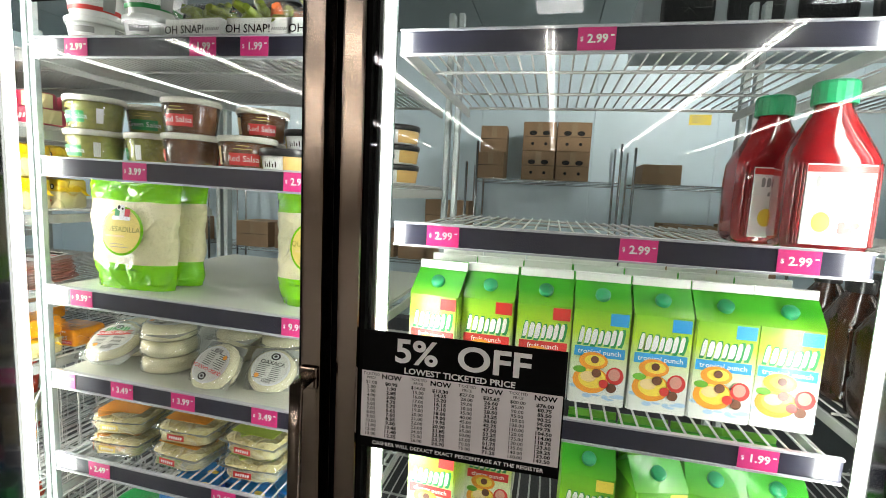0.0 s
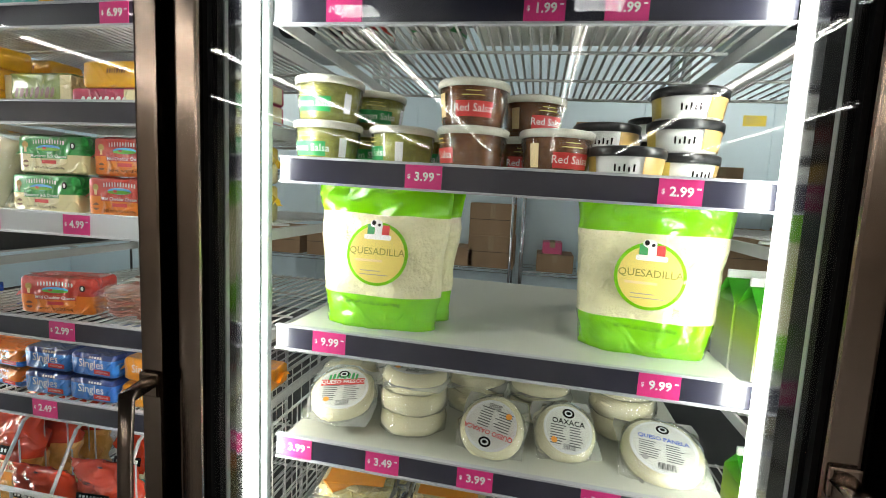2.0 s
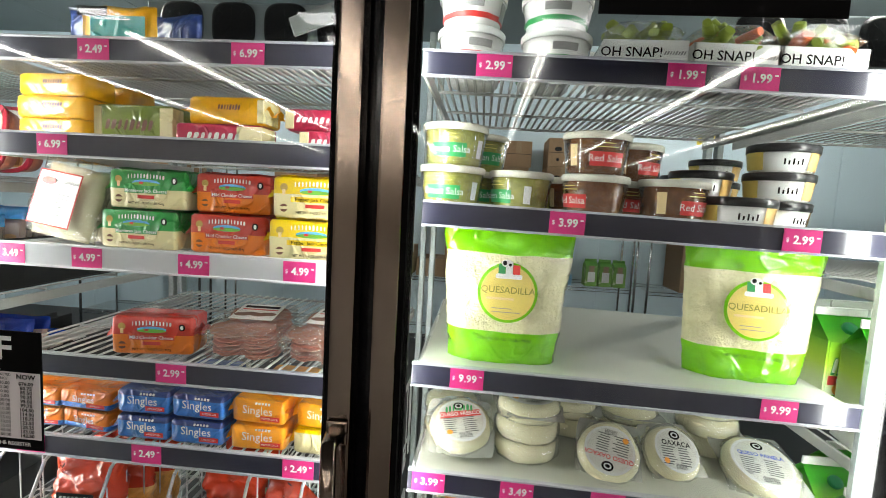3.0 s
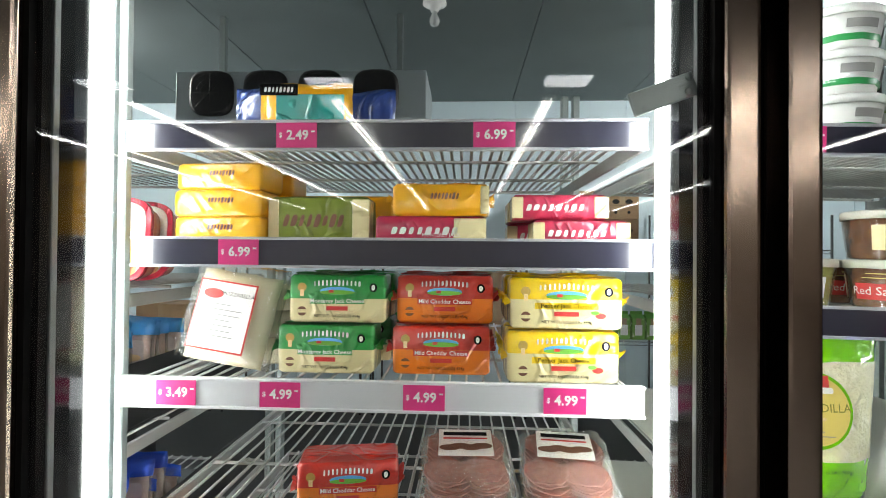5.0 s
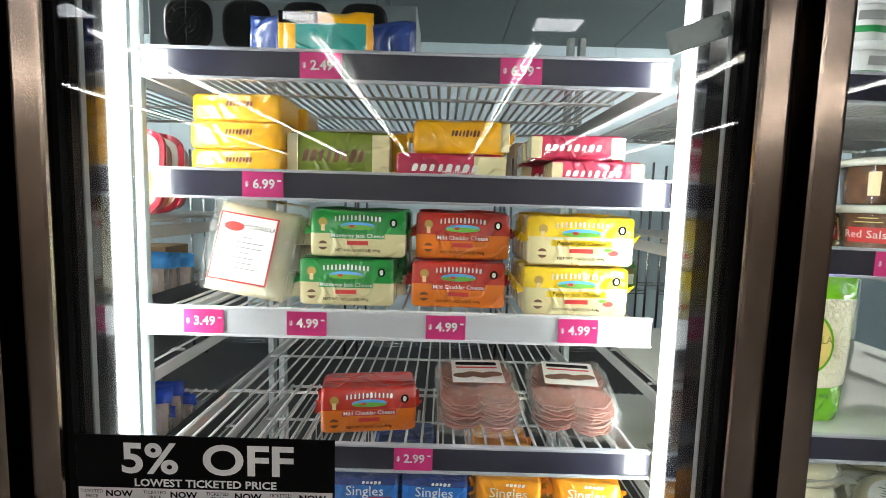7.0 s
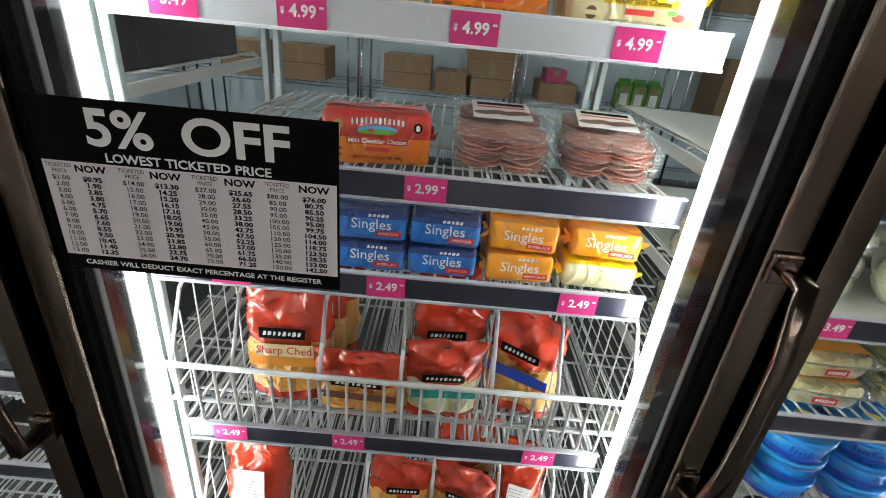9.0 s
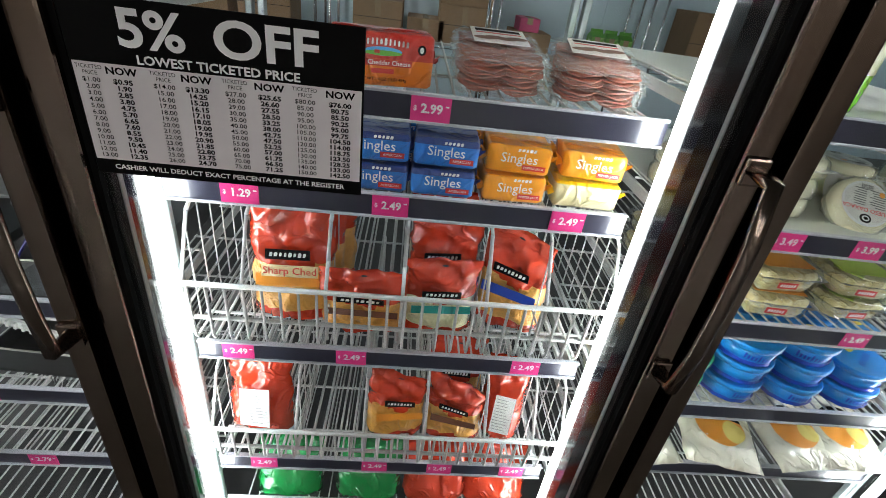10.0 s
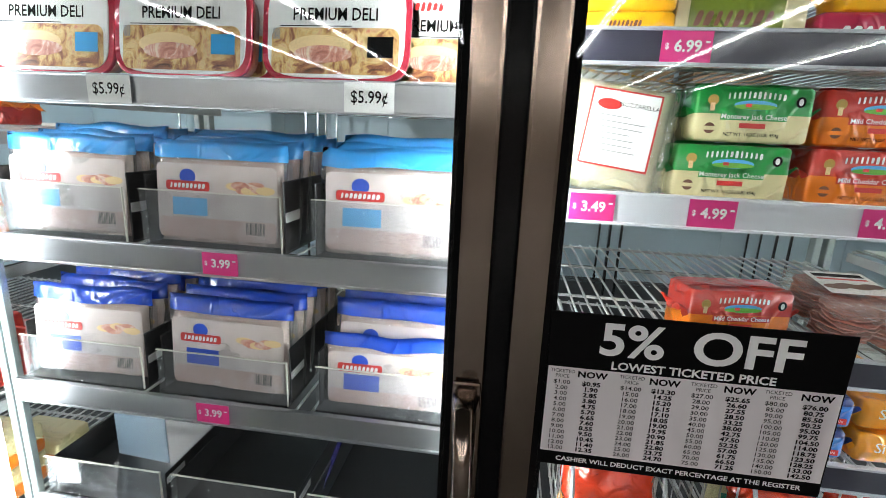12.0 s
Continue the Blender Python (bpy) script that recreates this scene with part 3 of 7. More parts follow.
def carton_box(x, y, z, w, d, h, rz=0, holes=False, mat=None, label="closed brown cardboard carton on the storage rack"):
    ob = thing("cardboard_box", x, y, z, rz, label, "box", "cartons in the cold room")
    part("body", box(-w / 2, w / 2, -d / 2, d / 2, 0, h, 0.003), mat or M_CARD, ob)
    part("tape", box(-0.025, 0.025, -d / 2 - 0.0006, d / 2 + 0.0006, h * 0.55, h + 0.0006), material("packing_tape", (0.36, 0.26, 0.16), 0.25) if "packing_tape" not in bpy.data.materials else bpy.data.materials["packing_tape"], ob, "clear brown packing tape")
    part("flap_seam", box(-w / 2 + 0.004, w / 2 - 0.004, -d / 2 - 0.0009, -d / 2 - 0.0003, h * 0.5 - 0.002, h * 0.5 + 0.002), M_DARKHOLE, ob, "dark seam between the flaps") if h > 0.2 else None
    if holes:
        bm = bmesh.new()
        for s in (-1, 1):
            disc(0.07, 0.045, s * w * 0.2, h * 0.62, -d / 2 - 0.0012, bm=bm)
            disc(0.03, 0.03, s * w * 0.2, h * 0.25, -d / 2 - 0.0012, bm=bm)
        part("hand_hole", bm, M_DARKHOLE, ob, "dark oval hand holes")
    return ob


Z_LOW, Z_HIGH = 0.7425, 1.6025
for i, (bx, bz) in enumerate(((-0.182, Z_HIGH), (0.13, Z_HIGH), (-0.182, Z_HIGH + 0.271), (0.13, Z_HIGH + 0.271))):
    carton_box(bx, 4.84, bz, 0.306, 0.40, 0.268, 1.5 * (i % 2), True)
carton_box(-0.635, 4.84, Z_HIGH, 0.25, 0.40, 0.250)
carton_box(-0.625, 4.84, Z_HIGH + 0.252, 0.25, 0.40, 0.245, 3)
carton_box(0.92, 4.83, Z_HIGH, 0.33, 0.40, 0.175)
carton_box(1.22, 4.83, Z_LOW, 0.48, 0.42, 0.50)
carton_box(1.72, 4.83, Z_LOW, 0.42, 0.40, 0.52)
carton_box(-1.385, 4.83, Z_LOW, 0.32, 0.40, 0.18)
carton_box(-1.05, 4.84, Z_LOW, 0.44, 0.42, 0.31)
carton_box(-1.055, 4.84, Z_LOW + 0.312, 0.44, 0.42, 0.31, 2)
carton_box(-0.44, 4.82, Z_LOW, 0.34, 0.38, 0.17)
carton_box(-0.47, 4.80, Z_LOW + 0.172, 0.18, 0.26, 0.11, 0, False, material("magenta_pack", (0.55, 0.05, 0.16), 0.5), "magenta printed pack on a brown carton")
carton_box(-0.12, 4.78, Z_LOW, 0.20, 0.26, 0.105, 0, False, material("pale_blue_pack", (0.20, 0.42, 0.62), 0.5), "pale blue patterned pack on the storage rack")
M_GREENBOX = material("green_yellow_carton", (0.16, 0.36, 0.05), 0.45, spread=0.3, scale=25, wear=(0.75, 0.78, 0.6))
M_GREENTOP = material("leaf_green_carton_top", (0.10, 0.34, 0.03), 0.45)
for gx in (0.165, 0.30, 0.435):
    gb = carton_box(gx, 4.74, Z_LOW, 0.118, 0.12, 0.20, 4, False, M_GREENBOX, "green and white drink carton on the storage rack")
    tops = bmesh.new()
    box(-0.058, 0.058, -0.004, 0.004, 0.235, 0.262, 0.001, 1, tops)
    lo = [tops.verts.new(p) for p in ((-0.059, -0.060, 0.2006), (0.059, -0.060, 0.2006), (0.059, 0.060, 0.2006), (-0.059, 0.060, 0.2006))]
    hi = [tops.verts.new(p) for p in ((-0.059, -0.003, 0.236), (0.059, -0.003, 0.236), (0.059, 0.003, 0.236), (-0.059, 0.003, 0.236))]
    for i in range(4):
        tops.faces.new((lo[i], lo[(i + 1) % 4], hi[(i + 1) % 4], hi[i]))
    part("gable_top", tops, M_GREENTOP, gb, "green gable top")
    part("white_panel", plate(0.07, 0.10, 0, 0.09, -0.0618), M_WHITE, gb, "white printed panel")
for bx, bz, w in ((-2.75, Z_LOW, 0.44), (-3.25, Z_LOW, 0.4), (-1.80, Z_LOW, 0.42), (-2.8, Z_HIGH, 0.44), (-4.3, Z_LOW, 0.5), (-4.2, Z_HIGH, 0.46)):
    carton_box(bx, 4.83, bz, w, 0.40, 0.28)

# ---- print and film colours ----
def creased(m, strength, scale):
    """Adds the sharp folds of thin plastic wrap on top of the fine relief."""
    t = m.node_tree
    b = t.nodes["Principled BSDF"]
    co = t.nodes.new("ShaderNodeTexCoord")
    nz = t.nodes.new("ShaderNodeTexNoise")
    nz.inputs["Scale"].default_value = scale
    nz.inputs["Detail"].default_value = 2
    nz.inputs["Distortion"].default_value = 0.7
    t.links.new(co.outputs["Object"], nz.inputs["Vector"])
    away = t.nodes.new("ShaderNodeMath")
    away.operation = "SUBTRACT"
    away.inputs[1].default_value = 0.5
    t.links.new(nz.outputs["Fac"], away.inputs[0])
    size = t.nodes.new("ShaderNodeMath")
    size.operation = "ABSOLUTE"
    t.links.new(away.outputs[0], size.inputs[0])
    fold = t.nodes.new("ShaderNodeMapRange")
    fold.interpolation_type = "SMOOTHSTEP"
    fold.inputs["From Min"].default_value = 0.0
    fold.inputs["From Max"].default_value = 0.07
    fold.inputs["To Min"].default_value = 1.0
    fold.inputs["To Max"].default_value = 0.0
    t.links.new(size.outputs[0], fold.inputs["Value"])
    bp = t.nodes.new("ShaderNodeBump")
    bp.inputs["Strength"].default_value = strength
    bp.inputs["Distance"].default_value = 0.003
    t.links.new(fold.outputs["Result"], bp.inputs["Height"])
    if b.inputs["Normal"].is_linked:
        t.links.new(b.inputs["Normal"].links[0].from_socket, bp.inputs["Normal"])
    t.links.new(bp.outputs["Normal"], b.inputs["Normal"])
    t.links.new(bp.outputs["Normal"], b.inputs["Coat Normal"])
    b.inputs["Coat Roughness"].default_value = 0.05
    return m


def film(name, colour, rough=0.3, bump=0.25, bump_scale=55, spread=0.06, coat=0.8, crease=0.7, crease_scale=17.0):
    return creased(material(name, colour, rough, 0.0, spread, 40, bump, bump_scale, coat), crease, crease_scale)


F_GREEN = film("green_wrapper", (0.006, 0.27, 0.04))
F_RED = film("red_wrapper", (0.54, 0.026, 0.012))
F_YELLOW = film("yellow_wrapper", (0.86, 0.58, 0.0))
F_CREAM = film("cream_cheese_wrapper", (0.74, 0.66, 0.36))
F_ORANGE = film("orange_cheese_wrapper", (0.82, 0.20, 0.006))
F_GOLD = film("golden_yellow_wrapper", (0.90, 0.44, 0.008), 0.3, 0.15, 40, crease=0.3, crease_scale=9.0)
F_AMBER = film("amber_wrapper", (0.90, 0.34, 0.008), 0.28, 0.2, 45, crease=0.5, crease_scale=14.0)
F_OLIVE = film("olive_wrapper", (0.17, 0.22, 0.02))
F_MAGENTA = film("raspberry_wrapper", (0.52, 0.025, 0.08))
F_BLUE = film("blue_wrapper", (0.018, 0.18, 0.62))
F_NAVY = film("navy_wrapper", (0.02, 0.05, 0.22))
F_LIME = film("lime_bag_film", (0.19, 0.60, 0.0), 0.25, 0.12, 22, crease=0.45, crease_scale=11.0)
F_SHRED = creased(material("shredded_white_cheese", (0.77, 0.73, 0.44), 0.3, 0.0, 0.14, 200, 0.8, 150, 0.8, wear=(0.82, 0.80, 0.60)), 0.5, 11.0)
F_POUCH = film("red_pouch_film", (0.58, 0.045, 0.015), 0.2, 0.5, 30, crease=0.6, crease_scale=16.0)
F_POUCHGREEN = film("green_pouch_film", (0.008, 0.24, 0.05), 0.22, 0.35, 28)
F_SHREDORANGE = film("shredded_orange_cheese", (0.78, 0.38, 0.07), 0.35, 0.9, 130, 0.2)
F_TEAL = film("teal_film", (0.01, 0.30, 0.27))
P_RED = material("red_print", (0.62, 0.035, 0.03), 0.4, coat=0.3)
P_BLUE = material("blue_print", (0.02, 0.32, 0.70), 0.4, coat=0.3)
P_SKY = material("sky_blue_print", (0.10, 0.42, 0.80), 0.35, coat=0.3)
P_SPLASH = material("pale_blue_splash_print", (0.42, 0.62, 0.80), 0.35, coat=0.3)
P_DEEPBLUE = material("deep_blue_print", (0.015, 0.07, 0.52), 0.35, coat=0.3)
P_GREEN = material("green_print", (0.02, 0.30, 0.08), 0.4, coat=0.3)
P_LEAF = material("leaf_green_print", (0.14, 0.42, 0.04), 0.4, coat=0.3)
P_LIMEPRINT = material("lime_print", (0.48, 0.62, 0.08), 0.4, coat=0.3)
P_OLIVE = material("olive_print", (0.24, 0.24, 0.02), 0.4, coat=0.3)
P_YELLOW = material("yellow_print", (0.85, 0.66, 0.08), 0.4, coat=0.3)
P_PALEYELLOW = material("pale_yellow_print", (0.78, 0.62, 0.15), 0.4, coat=0.3)
P_ORANGE = material("orange_print", (0.85, 0.32, 0.03), 0.4, coat=0.3)
P_PEACH = material("peach_print", (0.82, 0.62, 0.32), 0.4, coat=0.3)
P_BROWN = material("brown_print", (0.16, 0.06, 0.03), 0.4, coat=0.3)
P_GREY = material("grey_print", (0.28, 0.28, 0.28), 0.5)
P_DARKGREY = material("dark_grey_print", (0.10, 0.10, 0.10), 0.5)
def food_print(name, scale, stops):
    """Printed photograph of food: soft blobs of warm colours."""
    m = material(name, (0.5, 0.3, 0.2), 0.35, coat=0.4)
    t = m.node_tree
    b = t.nodes["Principled BSDF"]
    co = t.nodes.new("ShaderNodeTexCoord")
    nz = t.nodes.new("ShaderNodeTexNoise")
    nz.inputs["Scale"].default_value = scale
    nz.inputs["Detail"].default_value = 5
    nz.inputs["Roughness"].default_value = 0.65
    nz.inputs["Distortion"].default_value = 1.2
    rp = t.nodes.new("ShaderNodeValToRGB")
    while len(rp.color_ramp.elements) < len(stops):
        rp.color_ramp.elements.new(0.5)
    for e, (at, col) in zip(rp.color_ramp.elements, stops):
        e.position = at
        e.color = (*col, 1)
    t.links.new(co.outputs["Object"], nz.inputs["Vector"])
    t.links.new(nz.outputs["Fac"], rp.inputs["Fac"])
    t.links.new(rp.outputs["Color"], b.inputs["Base Color"])
    return m


P_FOOD = food_print("printed_food_photo", 34.0, ((0.30, (0.10, 0.035, 0.02)), (0.42, (0.34, 0.13, 0.06)), (0.50, (0.66, 0.40, 0.14)), (0.58, (0.74, 0.56, 0.26)), (0.70, (0.62, 0.24, 0.14))))
P_FOODROSE = food_print("printed_ham_photo", 60.0, ((0.32, (0.40, 0.14, 0.10)), (0.46, (0.66, 0.30, 0.22)), (0.56, (0.78, 0.55, 0.45)), (0.68, (0.80, 0.70, 0.50))))
P_HAMPALE = food_print("pale_ham_slices", 22.0, ((0.30, (0.50, 0.34, 0.30)), (0.50, (0.60, 0.44, 0.40)), (0.70, (0.66, 0.55, 0.52))))
F_SLICES = creased(food_print("pale_cheese_slices", 45.0, ((0.30, (0.52, 0.40, 0.13)), (0.45, (0.68, 0.57, 0.26)), (0.55, (0.76, 0.68, 0.38)), (0.70, (0.80, 0.75, 0.52)))), 0.8, 26.0)
F_SKYSTRIP = film("sky_blue_header_film", (0.05, 0.36, 0.86), 0.25, 0.3, 40, crease=0.5, crease_scale=12.0)
F_DEEPSTRIP = film("deep_blue_header_film", (0.012, 0.07, 0.55), 0.25, 0.3, 40, crease=0.5, crease_scale=12.0)
P_ROUND = material("milky_printed_label", (0.56, 0.57, 0.53), 0.3, spread=0.14, scale=60, coat=0.5)
P_SILVER = material("pale_grey_label", (0.60, 0.62, 0.62), 0.35, spread=0.06, coat=0.3)
P_PACK = material("pale_film_print", (0.70, 0.62, 0.60), 0.25, spread=0.35, scale=22, coat=0.6)
P_HAMPINK = material("ham_pink_print", (0.62, 0.30, 0.24), 0.35, coat=0.4)
P_WHITE = material("white_label", (0.82, 0.82, 0.80), 0.4, spread=0.03, coat=0.3)
P_TAN = material("tan_print", (0.66, 0.42, 0.14), 0.4, coat=0.3)
P_GOLDMEDAL = material("gold_print", (0.45, 0.30, 0.06), 0.4)
M_CLEARFILM = clear("clear_wrap_film", (0.96, 0.97, 0.96), 0.06, 1.5, 0.14, (0.85, 0.86, 0.84), 1.0, 38)
M_FILMSHEET = clear("milky_wrap_sheet", (0.93, 0.94, 0.93), 0.07, 1.5, 0.34, (0.78, 0.80, 0.77), 0.7, 40)
M_CLEARTUB = clear("clear_plastic", (0.93, 0.95, 0.95), 0.05, 1.5, 0.035, (0.8, 0.82, 0.82), 0.1, 20)
M_CLEARHAZE = clear("scuffed_clear_plastic", (0.95, 0.96, 0.97), 0.08, 1.5, 0.07, (0.8, 0.82, 0.84), 0.05, 10)
M_CHEESE = material("fresh_white_cheese", (0.75, 0.70, 0.47), 0.32, spread=0.10, scale=30, bump=0.5, bump_scale=45, coat=0.5, sss=0.1)
M_SALSAGREEN = material("green_salsa", (0.33, 0.32, 0.07), 0.22, spread=0.45, scale=110, bump=0.4, coat=0.6, wear=(0.46, 0.44, 0.14))
M_SALSARED = material("red_salsa", (0.17, 0.062, 0.022), 0.22, spread=0.5, scale=110, bump=0.4, coat=0.6, wear=(0.30, 0.13, 0.035))
M_LIDWHITE = material("frosted_white_lid", (0.62, 0.61, 0.53), 0.35, spread=0.04, coat=0.2)
M_LIDBLACK = material("black_lid", (0.016, 0.016, 0.018), 0.3, coat=0.3)
M_TUBWHITE = material("white_tub", (0.82, 0.83, 0.82), 0.3, spread=0.03, coat=0.3)
M_TUBBLUE = material("blue_tub", (0.008, 0.26, 0.74), 0.3, spread=0.05, coat=0.4)
M_TUBGREEN = material("green_tub", (0.02, 0.42, 0.10), 0.3, coat=0.4)
M_MEAT = material("sliced_cured_meat", (0.36, 0.10, 0.06), 0.4, spread=0.35, scale=90, bump=0.3, bump_scale=90, coat=0.4, wear=(0.56, 0.28, 0.21))
M_HAM = material("pale_pink_sliced_ham", (0.72, 0.55, 0.50), 0.35, spread=0.15, scale=50, bump=0.25, bump_scale=40, coat=0.6, wear=(0.80, 0.72, 0.68))
M_JUICE = material("red_juice_bottle", (0.22, 0.008, 0.011), 0.12, spread=0.1, coat=0.8, sss=0.05)
M_CAP = material("green_bottle_cap", (0.008, 0.28, 0.11), 0.35, coat=0.2)
M_BLACKTRAY = material("black_plastic_tray", (0.014, 0.014, 0.015), 0.35, spread=0.2, coat=0.2)


def two_tone(name, low, middle, high, z0, z1, rough=0.35):
    """Printed board whose colour runs from low through middle to high between two heights of the pack."""
    m = material(name, low, rough, 0.0, 0.03, 60, 0.0, 80, 0.4)
    t = m.node_tree
    b = t.nodes["Principled BSDF"]
    co = t.nodes.new("ShaderNodeTexCoord")
    sp = t.nodes.new("ShaderNodeSeparateXYZ")
    rg = t.nodes.new("ShaderNodeMapRange")
    rg.inputs["From Min"].default_value = z0
    rg.inputs["From Max"].default_value = z1
    rp = t.nodes.new("ShaderNodeValToRGB")
    rp.color_ramp.elements.new(0.5)
    for e, (at, col) in zip(rp.color_ramp.elements, ((0.0, low), (0.58, middle), (1.0, high))):
        e.position = at
        e.color = (*col, 1)
    t.links.new(co.outputs["Object"], sp.inputs[0])
    t.links.new(sp.outputs["Z"], rg.inputs["Value"])
    t.links.new(rg.outputs["Result"], rp.inputs["Fac"])
    t.links.new(rp.outputs["Color"], b.inputs["Base Color"])
    return m


CARTON_MAT = two_tone("green_to_white_carton_board", (0.80, 0.84, 0.80), (0.46, 0.68, 0.04), (0.035, 0.36, 0.012), 0.040, 0.190)
CARTON_MAT_B = two_tone("green_carton_board", (0.62, 0.72, 0.06), (0.26, 0.56, 0.03), (0.03, 0.34, 0.015), 0.02, 0.19)


# ---- pack shapes ----
def squircle(hx, hy, e, n):
    pts = []
    for i in range(n):
        a = 2 * math.pi * (i + 0.5) / n
        c, s = math.cos(a), math.sin(a)
        pts.append((hx * math.copysign(abs(c) ** (2 / e), c), hy * math.copysign(abs(s) ** (2 / e), s)))
    return pts


def loft(levels, n=24, e=6.0, cap=True):
    """Rings of (z, half width, half depth, material)."""
    bm = bmesh.new()
    rings = []
    for lv in levels:
        ex = lv[4] if len(lv) > 4 else e
        rings.append([bm.verts.new((x, y, lv[0])) for x, y in squircle(lv[1], lv[2], ex, n)])
    for k in range(len(levels) - 1):
        for i in range(n):
            f = bm.faces.new((rings[k][i], rings[k][(i + 1) % n], rings[k + 1][(i + 1) % n], rings[k + 1][i]))
            f.material_index = levels[k][3]
            f.smooth = True
    if cap:
        f = bm.faces.new(rings[0][::-1])
        f.material_index = levels[0][3]
        f = bm.faces.new(rings[-1])
        f.material_index = levels[-1][3]
    return bm


def pouch(w, h, d, seed, tone=None, nx=14, nz=18, crease=0.004, stand=True, slump=0.0, flare=0.0):
    """A filled film bag, upright on its base, face to -y. tone(u, v) gives the material index."""
    bm = bmesh.new()
    grid = {}
    for side in (-1, 1):
        for i in range(nx + 1):
            for k in range(nz + 1):
                u, v = i / nx, k / nz
                if side == 1 and (i in (0, nx) or k == nz):
                    grid[side, i, k] = grid[-1, i, k]
                    continue
                edge = (1 - abs(2 * u - 1) ** 3) ** 0.6
                up = (1 - v ** 2.2) ** 0.7 if stand else (1 - abs(2 * v - 1) ** 3) ** 0.6
                foot = 1.0 if (not stand or v > 0.05) else 0.85
                t = 0.5 * d * edge * up * foot
                wr = noise.noise(Vector((u * 5 + seed * 3.1, v * 6, seed * 1.7 + side))) * crease + noise.noise(Vector((u * 14 + seed, v * 16, seed + side * 2))) * crease * 0.5 + math.sin((u * 1.0 + v * 1.6) * 10 + seed * 2.3 + 2 * math.sin(v * 5 + seed)) * crease * 0.28
                x = (u - 0.5) * w * (1 + flare * (v - 0.5)) + wr * 0.5
                z = v * h + noise.noise(Vector((u * 3, seed, 0))) * 0.006 * v
                y = side * t + wr * edge - slump * v * v
                grid[side, i, k] = bm.verts.new((x, y, max(z, 0)))
    for side in (-1, 1):
        for i in range(nx):
            for k in range(nz):
                q = [grid[side, i, k], grid[side, i + 1, k], grid[side, i + 1, k + 1], grid[side, i, k + 1]]
                if side == 1:
                    q.reverse()
                f = bm.faces.new(q)
                f.smooth = True
                if tone:
                    f.material_index = tone((i + 0.5) / nx, (k + 0.5) / nz)
    for i in range(nx):
        q = [grid[-1, i, 0], grid[1, i, 0], grid[1, i + 1, 0], grid[-1, i + 1, 0]]
        q = list(dict.fromkeys(q))
        if len(q) > 2:
            f = bm.faces.new(q)
            f.material_index = tone(0.5, 0.0) if tone else 0
    return bm


def bars(bm, count, w, h, x, z, y, arc=0.0, slant=0.15, fat=1.0):
    """A brand mark as a row of plain uneven blocks."""
    step = w / count
    rnd = random.Random(count * 17)
    for i in range(count):
        cx = x - w / 2 + step * (i + 0.5)
        cz = z - arc * ((i + 0.5) / count * 2 - 1) ** 2
        hh = h * rnd.uniform(0.80, 1.08)
        bw = step * min(0.92, rnd.uniform(0.46, 0.80) * fat)
        pts = ((-1, -1), (0.6, -1), (1, -0.5), (1, 0.6), (0.5, 1), (-0.6, 1), (-1, 0.5))
        bm.faces.new([bm.verts.new((cx + px * bw / 2 + pz * hh / 2 * slant, y, cz + pz * hh / 2)) for px, pz in pts])
    return bm


def lines(bm, rows, w, x, z, step, y, th=0.0012, seed=1):
    rnd = random.Random(seed)
    for i in range(rows):
        ww = w * rnd.uniform(0.6, 1.0)
        plate(ww, th, x - (w - ww) / 2, z - i * step, y, bm=bm)
    return bm


def barcode(w, h, x, z, y):
    bm = bmesh.new()
    for k in range(15):
        a = x - w / 2 + w * k / 15
        box(a, a + w / 15 * (0.35, 0.6, 0.25, 0.7)[k * k % 4], y - 0.0002, y, z - h / 2, z + h / 2, 0, 1, bm)
    return bm


def place_copies(ob, spots):
    """Further copies of a thing at (x, y, z, rz)."""
    return [copy_thing(ob, pose(x, y, z, 0, 0, rz)) for x, y, z, rz in spots]


evaporator(-3.22, -1.59, 3.10, 2.37, 2.70)
evaporator(0.42, 2.05, 3.10, 2.37, 2.70)


